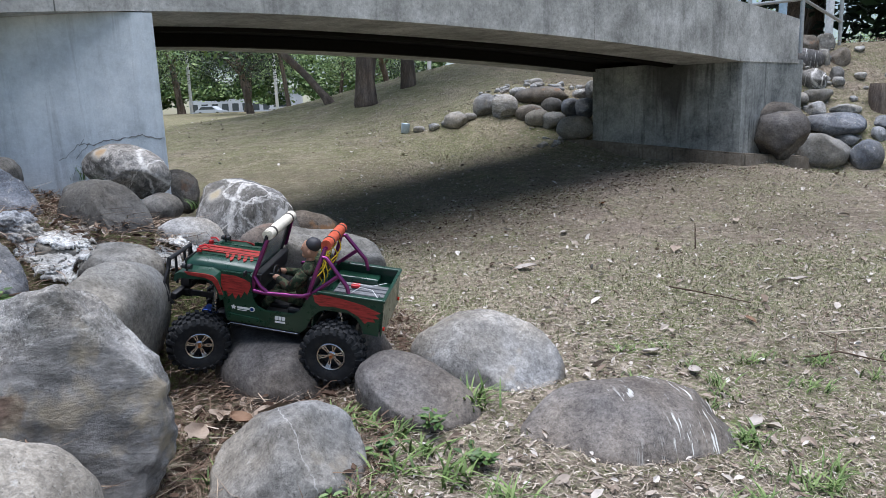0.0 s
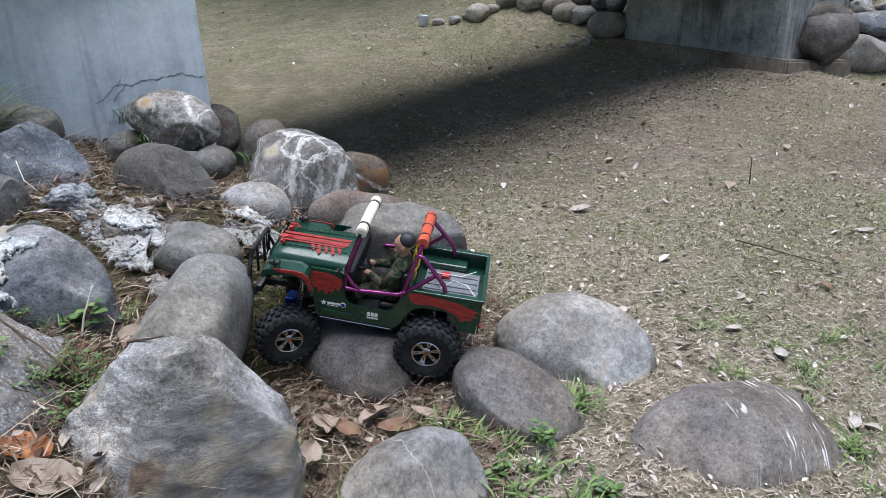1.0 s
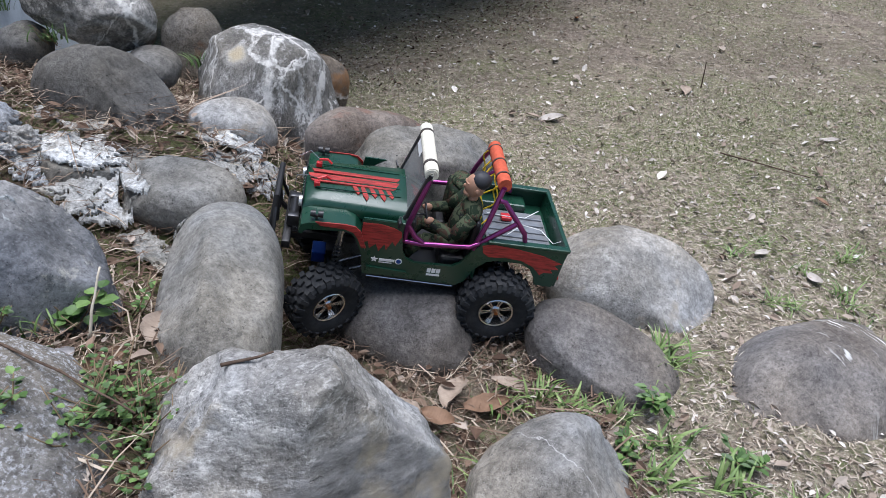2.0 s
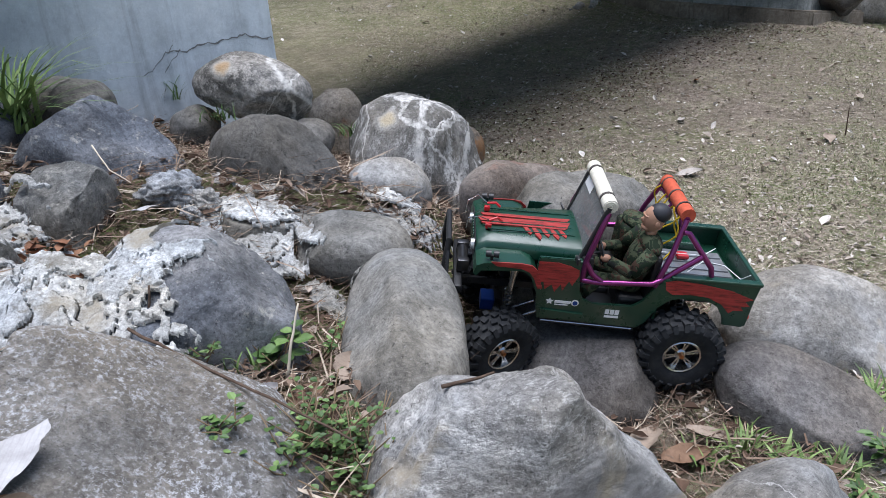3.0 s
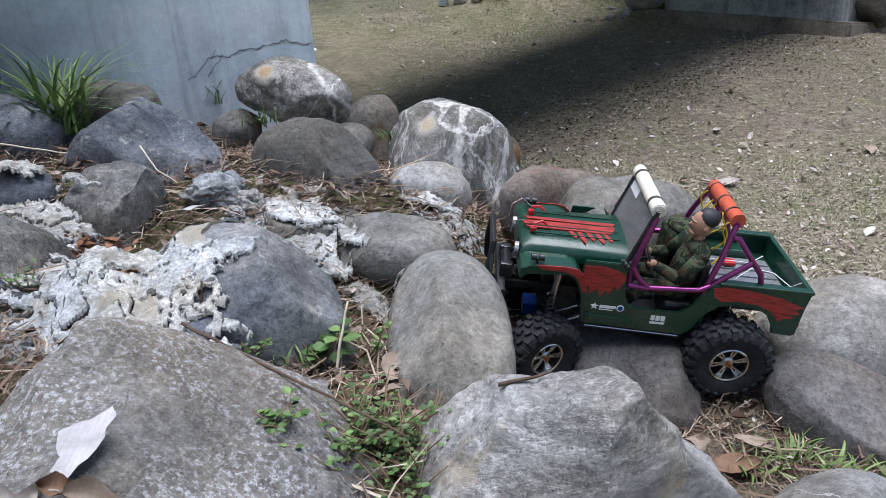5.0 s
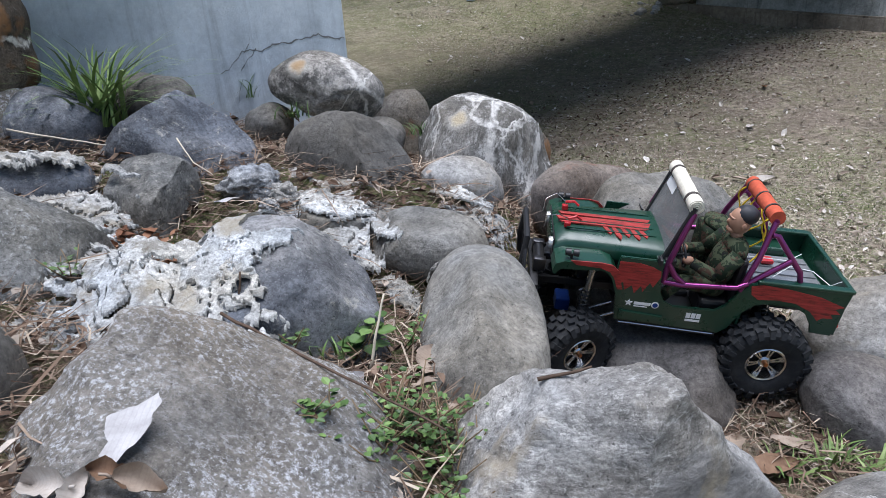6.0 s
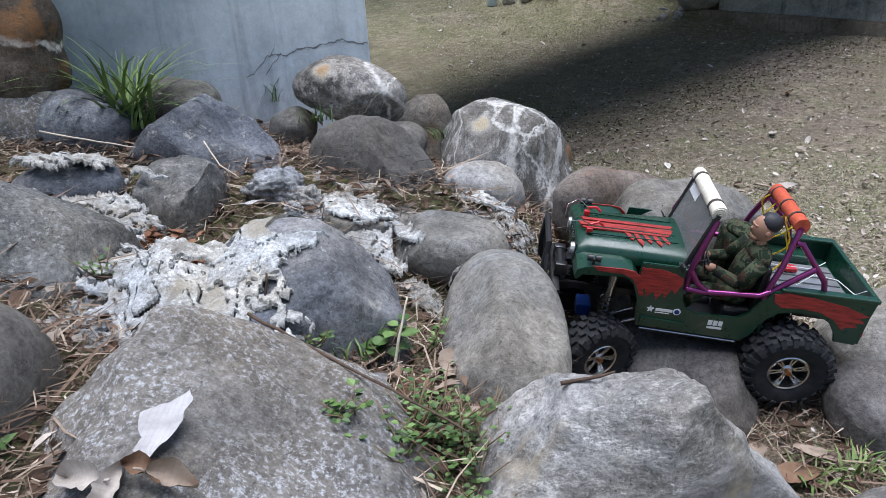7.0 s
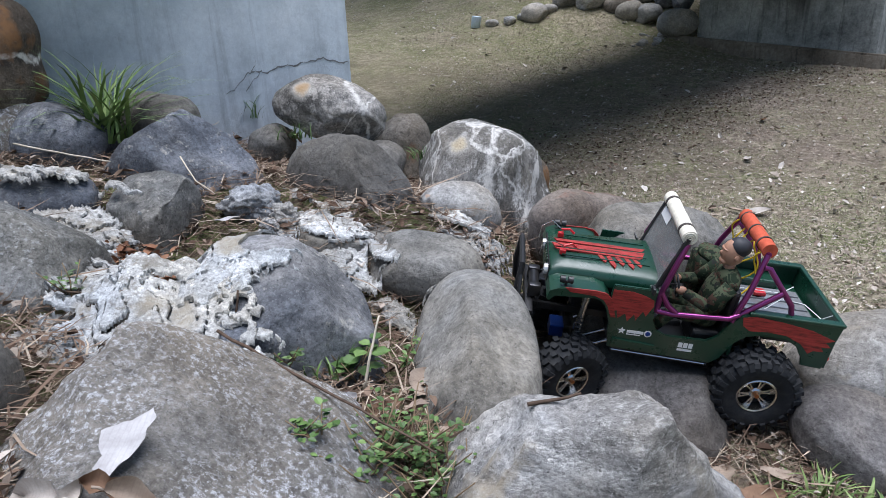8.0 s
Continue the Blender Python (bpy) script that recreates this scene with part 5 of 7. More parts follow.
    # fenders
    for s in (1, -1):
        bm = bmesh.new()
        prof = [(0.100, 0.150), (0.112, 0.182), (0.122, 0.194), (0.138, 0.199), (0.195, 0.196), (0.207, 0.190), (0.210, 0.176), (0.206, 0.176), (0.203, 0.187), (0.193, 0.192), (0.138, 0.195), (0.124, 0.190), (0.116, 0.180), (0.104, 0.148)]
        prism(bm, prof, s * 0.062, s * 0.106, "y")
        prism(bm, [(p[0], p[1] - (0.0 if 7 <= i else 0.0)) for i, p in enumerate(prof[:7])] + [(0.206, 0.172), (0.198, 0.182), (0.138, 0.187), (0.128, 0.184), (0.120, 0.176), (0.106, 0.144)], s * 0.104, s * 0.1075, "y")
        fender = part("fender", bm, GREEN, car, smooth=True, angle=30)
        bm = bmesh.new()
        prism(bm, [(0.100, 0.158), (0.112, 0.190), (0.122, 0.1985), (0.138, 0.2005), (0.185, 0.1990), (0.176, 0.1925), (0.138, 0.1915), (0.124, 0.186), (0.116, 0.176), (0.108, 0.158)], s * 0.1062, s * 0.1082, "y")
        part("fender_stripe", bm, RED, fender, "red brushed stripe")
        bm = bmesh.new()
        for x in (0.178, 0.19):
            bmesh.ops.create_cone(bm, segments=16, radius1=0.0062, radius2=0.0052, depth=0.008, cap_ends=True, matrix=Matrix.Translation((x, s * 0.097, 0.207)) @ Matrix.Rotation(radians(90), 4, "Y"))
        box(bm, 0.182, 0.186, s * 0.097 - 0.002, s * 0.097 + 0.002, 0.197, 0.205)
        part("marker_lamp", bm, BLACK, fender, "black twin lamp pod", smooth=True, angle=35)
    # red side strokes with ragged tails
    for s in (1, -1):
        y = s * W
        decal(car, "side_stroke", [(0.110, 0.200), (0.110, 0.158), (0.098, 0.164), (0.094, 0.150), (0.084, 0.160), (0.078, 0.146), (0.070, 0.161), (0.066, 0.150), (0.058, 0.168), (0.052, 0.160), (0.044, 0.180), (0.046, 0.190), (0.060, 0.196), (0.080, 0.2005)], y, RED, "red brushed flash with ragged tail")
        decal(car, "rear_stroke", [(-0.092, 0.182), (-0.110, 0.187), (-0.150, 0.184), (-0.200, 0.176), (-0.238, 0.163), (-0.226, 0.158), (-0.236, 0.150), (-0.222, 0.148), (-0.228, 0.141), (-0.212, 0.140), (-0.206, 0.134), (-0.190, 0.1495), (-0.165, 0.1605), (-0.135, 0.1625), (-0.108, 0.160), (-0.096, 0.168)], y, RED, "red brushed flash with ragged tail")
    # makers' marks as plain shapes
    star = []
    for k in range(10):
        a = math.pi / 2 + math.pi * k / 5
        r = 0.0065 if k % 2 == 0 else 0.003
        star.append((0.082 + r * math.cos(a), 0.128 + r * math.sin(a)))
    decal(car, "star_mark", star, W, DECAL, "white star mark")
    decal(car, "bar_mark", [(0.074, 0.1305), (0.048, 0.1305), (0.048, 0.1255), (0.074, 0.1255)], W, DECAL, "white lettering bar")
    decal(car, "thin_bar_mark", [(0.074, 0.1235), (0.052, 0.1235), (0.052, 0.122), (0.074, 0.122)], W, DECAL)
    decal(car, "round_mark", [(0.041 + 0.006 * math.cos(a), 0.128 + 0.006 * math.sin(a)) for a in [2 * math.pi * k / 18 for k in range(18)]], W, DECAL, "white round mark")
    decal(car, "round_mark_centre", [(0.041 + 0.004 * math.cos(a), 0.128 + 0.004 * math.sin(a)) for a in [2 * math.pi * k / 18 for k in range(18)]], W + 0.0006, BLUE_ANOD)
    for x in (-0.010, -0.018, -0.026):
        decal(car, "block_mark", [(x, 0.121), (x - 0.0065, 0.121), (x - 0.0065, 0.112), (x, 0.112)], W, DECAL, "white block mark")
    decal(car, "block_bar_mark", [(-0.010, 0.1095), (-0.033, 0.1095), (-0.033, 0.1055), (-0.010, 0.1055)], W, DECAL)
    # windscreen
    def ws(u, v):
        return (0.043 - 0.026 * v, 0.076 * u, 0.200 + 0.092 * v)
    bm = bmesh.new()
    for a, b in (((-1, 0), (-1, 1)), ((1, 0), (1, 1)), ((-1, 0.02), (1, 0.02)), ((-1, 1), (1, 1))):
        tube(bm, [ws(*a), ws(*b)], 0.0042, 6)
    screen = part("windscreen_frame", bm, BLACK, car)
    bm = bmesh.new()
    q = [bm.verts.new(ws(u, v)) for u, v in ((-1, 0.02), (1, 0.02), (1, 1), (-1, 1))]
    f = bm.faces.new(q)
    ex = bmesh.ops.extrude_face_region(bm, geom=[f])
    bmesh.ops.translate(bm, vec=(0.0012, 0, 0), verts=[v for v in ex["geom"] if isinstance(v, bmesh.types.BMVert)])
    bmesh.ops.recalc_face_normals(bm, faces=bm.faces[:])
    pane = part("pane", bm, GLASS, screen, "smoked clear plastic pane")
    pane.visible_shadow = False
    bm = bmesh.new()
    v0 = [ws(u, v) for u, v in ((-0.85, 0.72), (-0.25, 0.72), (-0.25, 0.92), (-0.85, 0.92))]
    q = [bm.verts.new((x + 0.0022, y, z)) for x, y, z in v0]
    bm.faces.new(q)
    part("sticker", bm, DECAL, screen, "white sticker")
    for s in (1, -1):
        bm = bmesh.new()
        tube(bm, [(0.050, s * 0.078, 0.206), (0.056, s * 0.098, 0.212)], 0.0018, 6)
        box(bm, 0.051, 0.056, s * 0.096, s * 0.110, 0.206, 0.218, None, 0.002)
        part("mirror", bm, BLACK, screen)
    # rolled canvas on the windscreen
    bm = bmesh.new()
    pts = [(0.016, -0.072 + 0.148 * k / 12, 0.2935) for k in range(13)]
    tube(bm, pts, 0.0115, 16)
    for v in bm.verts:
        v.co += Vector((0, 0, 1)) * 0.0012 * noise.noise(v.co * 90)
    roll = part("canvas_roll", bm, CANVAS, car, "cream rolled canvas top", smooth=True, angle=50)
    for y in (-0.05, 0.05):
        bm = bmesh.new()
        tube(bm, [(0.016, y - 0.003, 0.2935), (0.016, y + 0.003, 0.2935)], 0.0124, 16)
        part("strap", bm, STRAP, roll)
    bm = bmesh.new()
    tube(bm, [(0.016 + 0.0095 * (1 - k / 40) * math.cos(k * 0.5), 0.0766, 0.2935 + 0.0095 * (1 - k / 40) * math.sin(k * 0.5)) for k in range(38)], 0.0011, 5)
    part("rolled_end", bm, CANVAS, roll)
    # cage
    def bar(pts, r=0.0045):
        bm = bmesh.new()
        tube(bm, pts, r, 10)
        return part("cage_bar", bm, PURPLE, car, "purple anodised cage tube", smooth=True, angle=50)
    for s in (1, -1):
        bar([(0.038, s * 0.092, 0.170), (0.038, s * 0.092, 0.205), (0.016, s * 0.076, 0.284)])
        bar([(0.038, s * 0.093, 0.204), (0.024, s * 0.094, 0.184), (0.008, s * 0.095, 0.173)])
        bar([(0.038, s * 0.094, 0.172), (0.014, s * 0.096, 0.171), (-0.07, s * 0.095, 0.176), (-0.086, s * 0.092, 0.184)])
        bar([(-0.078, s * 0.092, 0.170), (-0.092, s * 0.086, 0.225), (-0.106, s * 0.068, 0.280)])
        bar([(-0.104, s * 0.076, 0.262), (-0.112, s * 0.077, 0.262), (-0.160, s * 0.083, 0.208), (-0.168, s * 0.084, 0.182)])
        bar([(-0.088, s * 0.088, 0.182), (-0.140, s * 0.086, 0.228)])
    bar([(-0.107, -0.068, 0.280), (-0.107, 0.068, 0.280)])
    bm = bmesh.new()
    tube(bm, [(-0.107, -0.058 + 0.124 * k / 10, 0.286) for k in range(11)], 0.0115, 14)
    for v in bm.verts:
        v.co += Vector((0.6, 0, 1)) * 0.0015 * noise.noise(v.co * 70)
    roll = part("bed_roll", bm, ORANGE_CLOTH, car, "faded red rolled cloth on the cage", smooth=True, angle=50)
    for y in (-0.045, 0.0, 0.042):
        bm = bmesh.new()
        tube(bm, [(-0.107, y - 0.0015, 0.286), (-0.107, y + 0.0015, 0.286)], 0.0126, 14)
        part("strap", bm, STRAP, roll)
    # yellow cord lashing behind the seats
    rnd = random.Random(5)
    for k in range(7):
        bm = bmesh.new()
        y = -0.060 + 0.020 * k
        pts = []
        for i in range(16):
            t = i / 15
            pts.append((-0.104 + 0.008 * math.sin(9 * t + k) + 0.018 * (1 - t), y + 0.010 * math.sin(7 * t + 2 * k), 0.176 + 0.106 * t))
        tube(bm, pts, 0.0014, 6)
        part("cord", bm, YELLOW_CORD, car, "knotted yellow cord", smooth=True)
    # cabin fittings
    bm = bmesh.new()
    box(bm, 0.024, 0.042, -0.088, 0.088, 0.176, 0.208, None, 0.003)
    part("dashboard", bm, BLACK, car)
    bm = bmesh.new()
    ring = [(0.004 + 0.007 * math.sin(a) * 0.6, 0.045 + 0.019 * math.cos(a), 0.196 + 0.019 * math.sin(a)) for a in [2 * math.pi * k / 24 for k in range(25)]]
    tube(bm, ring, 0.0018, 6)
    for a in (0.5, 2.6, 4.7):
        tube(bm, [(0.006, 0.045, 0.196), (0.004 + 0.0042 * math.sin(a), 0.045 + 0.018 * math.cos(a), 0.196 + 0.018 * math.sin(a))], 0.0014, 5)
    tube(bm, [(0.006, 0.045, 0.196), (0.03, 0.045, 0.192)], 0.002, 6)
    part("steering_wheel", bm, BLACK, car, smooth=True)
    for s in (1, -1):
        bm = bmesh.new()
        box(bm, -0.075, -0.030, s * 0.02, s * 0.08, 0.106, 0.138, None, 0.006)
        box(bm, -0.086, -0.072, s * 0.02, s * 0.08, 0.106, 0.215, None, 0.006)
        part("seat", bm, BLACK, car)
    # bed contents
    bm = bmesh.new()
    box(bm, -0.230, -0.112, -0.052, 0.052, 0.1535, 0.160, None, 0.002)
    part("foil_tray", bm, ACETATE, car, "clear film over a silver tray")
    bm = bmesh.new()
    for y in (-0.03, -0.01, 0.012, 0.03):
        box(bm, -0.226, -0.116, y - 0.0012, y + 0.0012, 0.1605, 0.1625)
    part("tray_rib", bm, ACETATE, car)
    bm = bmesh.new()
    tube(bm, [(-0.150, 0.03, 0.165), (-0.175, 0.02, 0.182), (-0.205, 0.035, 0.186), (-0.225, 0.06, 0.178), (-0.230, 0.075, 0.196)], 0.0008, 5)
    tube(bm, [(-0.120, -0.03, 0.165), (-0.150, -0.01, 0.176), (-0.19, -0.02, 0.17), (-0.22, -0.045, 0.172)], 0.0008, 5)
    part("lead", bm, DECAL, car, "pale wiring lead")
    bm = bmesh.new()
    box(bm, -0.165, -0.145, -0.03, -0.012, 0.163, 0.170, None, 0.002)
    part("switch", bm, RED_PLASTIC, car)
    for s in (1, -1):
        bm = bmesh.new()
        bmesh.ops.create_cone(bm, segments=14, radius1=0.0045, radius2=0.0040, depth=0.004, cap_ends=True, matrix=Matrix.Translation((-0.2445, s * 0.082, 0.122)) @ Matrix.Rotation(radians(90), 4, "Y"))
        part("tail_lamp", bm, LAMP_RED, car, "small red tail lamp")
    # front end
    bm = bmesh.new()
    box(bm, 0.2075, 0.2095, -0.058, 0.058, 0.168, 0.206, None, 0.001)
    grille = part("grille", bm, BLACK, car)
    for k in range(7):
        bm = bmesh.new()
        y = -0.027 + 0.009 * k
        box(bm, 0.209, 0.2115, y - 0.0025, y + 0.0025, 0.172, 0.202, None, 0.0008)
        part("slat", bm, GREEN, grille)
    for s in (1, -1):
        bm = bmesh.new()
        bmesh.ops.create_cone(bm, segments=20, radius1=0.010, radius2=0.009, depth=0.006, cap_ends=True, matrix=Matrix.Translation((0.212, s * 0.043, 0.190)) @ Matrix.Rotation(radians(90), 4, "Y"))
        part("headlight", bm, CLEAR_LENS, grille, "round clear headlight", smooth=True, angle=40)
        bm = bmesh.new()
        box(bm, 0.184, 0.194, s * 0.030 - 0.004, s * 0.030 + 0.004, 0.214, 0.223, None, 0.0015)
        tube(bm, [(0.189, s * 0.030, 0.228), (0.176, s * 0.026, 0.232), (0.168, s * 0.024, 0.226)], 0.0022, 6)
        part("bonnet_catch", bm, RED_PLASTIC, hood, "red bonnet catch")
        bm = bmesh.new()
        tube(bm, [(0.19, s * 0.030, 0.229), (0.205, s * 0.038, 0.238), (0.222, s * 0.03, 0.230), (0.224, s * 0.026, 0.208)], 0.0008, 5)
        part("bonnet_cable", bm, CHROME, hood)
    bm = bmesh.new()
    box(bm, 0.222, 0.236, -0.075, 0.075, 0.112, 0.128, None, 0.003)
    tube(bm, [(0.238, -0.062, 0.096), (0.250, -0.060, 0.112), (0.254, -0.056, 0.150), (0.250, -0.048, 0.196), (0.250, 0.048, 0.196), (0.254, 0.056, 0.150), (0.250, 0.060, 0.112), (0.238, 0.062, 0.096)], 0.0050, 8)
    for s in (1, -1):
        tube(bm, [(0.250, s * 0.02, 0.196), (0.248, s * 0.02, 0.128)], 0.0032, 7)
        box(bm, 0.205, 0.236, s * 0.032, s * 0.040, 0.108, 0.124, None, 0.001)
        tube(bm, [(0.250, s * 0.052, 0.178), (0.250, s * 0.076, 0.146), (0.236, s * 0.080, 0.110)], 0.0034, 7)
    bumper = part("bumper", bm, BLACK, car, "black tubular bumper", smooth=True, angle=40)
    bm = bmesh.new()
    bmesh.ops.create_cone(bm, segments=18, radius1=0.009, radius2=0.009, depth=0.045, cap_ends=True, matrix=Matrix.Translation((0.222, 0, 0.141)) @ Matrix.Rotation(radians(90), 4, "X"))
    box(bm, 0.212, 0.232, 0.022, 0.036, 0.130, 0.152, None, 0.002)
    box(bm, 0.212, 0.232, -0.036, -0.022, 0.130, 0.152, None, 0.002)
    part("winch", bm, GUN, bumper, smooth=True, angle=40)
    # chassis, axles, links and shocks
    for s in (1, -1):
        bm = bmesh.new()
        prism(bm, [(0.222, 0.112), (0.222, 0.124), (0.10, 0.124), (0.07, 0.104), (-0.09, 0.104), (-0.12, 0.126), (-0.225, 0.126), (-0.225, 0.114), (-0.12, 0.114), (-0.09, 0.092), (0.07, 0.092), (0.10, 0.112)], s * 0.034, s * 0.040, "y")
        part("chassis_rail", bm, GUN, car, "gunmetal chassis rail")
        bm = bmesh.new()
        tube(bm, [(0.092, s * 0.088, 0.086), (-0.064, s * 0.088, 0.083)], 0.0042, 8)
        tube(bm, [(0.085, s * 0.080, 0.084), (-0.06, s * 0.080, 0.081)], 0.003, 6)
        for x in (0.06, -0.035):
            tube(bm, [(x, s * 0.08, 0.084), (x, s * 0.038, 0.097)], 0.003, 6)
        part("rock_slider", bm, BLACK, car, "black side step bar", smooth=True, angle=50)
        bm = bmesh.new()
        tube(bm, [(0.09, s * 0.0925, 0.0878), (-0.06, s * 0.0925, 0.0848)], 0.0012, 5)
        part("slider_edge", bm, CHROME, car)
        for sx in (1, -1):
            x = sx * HALF_BASE
            bm = bmesh.new()
            low, high = Vector((x + sx * 0.004, s * 0.062, 0.066 - DROOP * (sx > 0))), Vector((x - sx * 0.006, s * 0.052, 0.156))
            tube(bm, [low, low.lerp(high, 0.45)], 0.0032, 8)
            tube(bm, [low.lerp(high, 0.40), low.lerp(high, 0.93)], 0.0062, 12)
            tube(bm, [low.lerp(high, 0.9), high], 0.0074, 12)
            shock = part("shock_absorber", bm, CHROME, car, "silver shock absorber", smooth=True, angle=40)
            bm = bmesh.new()
            n = 70
            d = (high - low)
            sd = Vector((d.z, 0, -d.x)).normalized()
            ot = d.normalized().cross(sd)
            tube(bm, [low + d * (0.06 + 0.62 * k / n) + (sd * math.cos(k * 0.72) + ot * math.sin(k * 0.72)) * 0.0072 for k in range(n)], 0.0010, 5)
            part("spring", bm, GUN, shock)
            bm = bmesh.new()
            tube(bm, [(x - sx * 0.01, s * 0.045, 0.062 - DROOP * (sx > 0)), (sx * 0.055, s * 0.040, 0.084)], 0.0034, 8)
            tube(bm, [(x - sx * 0.01, s * 0.030, 0.074 - DROOP * (sx > 0)), (sx * 0.06, s * 0.028, 0.098)], 0.0028, 8)
            part("suspension_link", bm, CHROME, car, "steel suspension link", smooth=True, angle=50)
    for sx in (1, -1):
        x = sx * HALF_BASE
        bm = bmesh.new()
        hub = WHEEL_R - DROOP * (sx > 0)
        x += 0.011 * (sx > 0)
        tube(bm, [(x, -0.088, hub + 0.005 * (sx > 0)), (x, 0.088, hub - 0.005 * (sx > 0))], 0.0065, 12)
        box(bm, x - 0.014, x + 0.014, -0.03, 0.004, hub - 0.016, hub + 0.016, None, 0.006)
        axle = part("axle", bm, GUN, car, smooth=True, angle=40)
        bm = bmesh.new()
        box(bm, x + sx * 0.006, x + sx * 0.03, 0.002, 0.036, hub + 0.012, hub + 0.034, None, 0.002)
        if sx > 0:
            part("steering_servo", bm, BLUE_ANOD, axle, "blue steering servo")
        else:
            part("axle_truss", bm, BLACK, axle)
    bm = bmesh.new()
    box(bm, -0.03, 0.04, -0.026, 0.026, 0.088, 0.116, None, 0.005)
    box(bm, 0.06, 0.16, -0.030, 0.030, 0.118, 0.178, None, 0.008)
    part("gearbox", bm, BLACK, car)
    # wheels
    wheel = make_wheel(car)
    for sx in (1, -1):
        for s in (1, -1):
            steer = (29 if sx > 0 else 0) + (0 if s > 0 else 180)
            mm = pose(sx * HALF_BASE + (0.011 if sx > 0 else 0.0), s * 0.101 + (0.010 if sx * s > 0 and s > 0 else 0), WHEEL_R - (DROOP + 0.006 * s if sx > 0 else 0.0), 0, 0, steer) @ pose(0, 0, 0, 0, 17 * (sx + 2 * s), 0) @ Matrix.Scale(1.13 if sx > 0 else 1.05, 4)
            if sx > 0 and s > 0:
                wheel.matrix_basis = mm
            else:
                copy_thing(wheel, mm)
    return car


def build_doll(m):
    """The doll at the wheel, one plain mesh."""
    bm = bmesh.new()
    def blob(c, r, slot, seg=16, tilt=None):
        mm = Matrix.Translation(c) @ (tilt if tilt is not None else Matrix.Identity(4)) @ Matrix.Diagonal((*r, 1))
        before = set(bm.faces)
        bmesh.ops.create_uvsphere(bm, u_segments=seg, v_segments=seg // 2 + 2, radius=1, matrix=mm)
        for f in set(bm.faces) - before:
            f.material_index = slot
    def limb(pts, r, slot, taper=1.0):
        before = set(bm.faces)
        tube(bm, pts, r, 12, False, taper)
        for f in set(bm.faces) - before:
            f.material_index = slot
    lean = Matrix.Rotation(radians(-14), 4, "Y")
    blob((-0.062, 0.042, 0.190), (0.022, 0.033, 0.046), 0, 18, lean)
    blob((-0.070, 0.042, 0.222), (0.018, 0.038, 0.018), 0, 16)
    blob((-0.050, 0.042, 0.152), (0.026, 0.032, 0.022), 0, 16)
    limb([(-0.068, 0.042, 0.232), (-0.066, 0.042, 0.250)], 0.009, 1)
    blob((-0.066, 0.042, 0.264), (0.0180, 0.0150, 0.0230), 1, 18)
    blob((-0.0725, 0.042, 0.2745), (0.0182, 0.0162, 0.0160), 2, 18)
    blob((-0.0490, 0.042, 0.262), (0.0040, 0.0028, 0.0045), 1, 8)
    blob((-0.0560, 0.042, 0.2490), (0.0080, 0.0085, 0.0060), 1, 12)
    blob((-0.0530, 0.042, 0.2700), (0.0055, 0.0105, 0.0030), 1, 10)
    for s in (1, -1):
        blob((-0.0680, 0.042 + s * 0.0150, 0.2610), (0.0038, 0.0020, 0.0055), 1, 8)
    for s in (1, -1):
        sh = Vector((-0.066, 0.042 + s * 0.036, 0.222))
        el = Vector((-0.040, 0.042 + s * 0.044, 0.186))
        hd = Vector((0.000, 0.042 + s * 0.020, 0.196))
        limb([sh, sh.lerp(el, 0.5), el], 0.0130, 0, 0.85)
        limb([el, el.lerp(hd, 0.5), el.lerp(hd, 0.86)], 0.0105, 0, 0.8)
        blob(hd, (0.009, 0.006, 0.007), 1, 10)
        hip = Vector((-0.045, 0.042 + s * 0.016, 0.150))
        kn = Vector((0.004, 0.042 + s * 0.024, 0.160))
        ft = Vector((0.030, 0.042 + s * 0.022, 0.118))
        limb([hip, hip.lerp(kn, 0.5), kn], 0.0130, 0, 0.85)
        limb([kn, kn.lerp(ft, 0.5), ft], 0.0105, 0, 0.8)
        blob((0.036, 0.042 + s * 0.022, 0.112), (0.014, 0.007, 0.007), 2, 10)
    for v in bm.verts:
        v.co += v.normal * 0.0012 * noise.noise(v.co * 160)
    ob = part("doll", bm, [CAMO, SKIN, HAIR], None, smooth=True)
    ob.matrix_world = m
    return tagged(ob, "seated toy soldier doll in camouflage cloth at the jeep's wheel", "doll")


def build_pack(m):
    bm = bmesh.new()
    bmesh.ops.create_uvsphere(bm, u_segments=18, v_segments=12, radius=1, matrix=Matrix.Translation((-0.066, -0.045, 0.214)) @ Matrix.Diagonal((0.020, 0.032, 0.014, 1)))
    for v in bm.verts:
        v.co += v.normal * 0.004 * noise.noise(v.co * 60)
    box(bm, -0.078, -0.042, -0.075, -0.015, 0.139, 0.212, None, 0.008)
    ob = part("kit_bag", bm, CAMO, None, smooth=True)
    ob.matrix_world = m
    return tagged(ob, "dark camouflage kit bag on the jeep's far seat", "bag")


JEEP = pose(-0.262, 1.405, 0.072, -8.2, -8.8, 177.4)
build_jeep(JEEP)
build_doll(JEEP)
build_pack(JEEP)


# ---- litter, straw and grass ----
def island_material(name, stops, rough=0.85, spec=0.2, grain=60.0):
    n = Nodes(name, rough, 0, spec)
    rnd = n.add("NewGeometry").outputs["Random Per Island"]
    base = n.ramp(rnd, *stops)
    v = n.place(world_space=True)
    base = n.mix(0.5, base, n.ramp(n.noise(v, grain, 4, 0.6), (0.35, 0.55), (0.65, 1.1)), "MULTIPLY")
    n.color(base)
    return n.mat


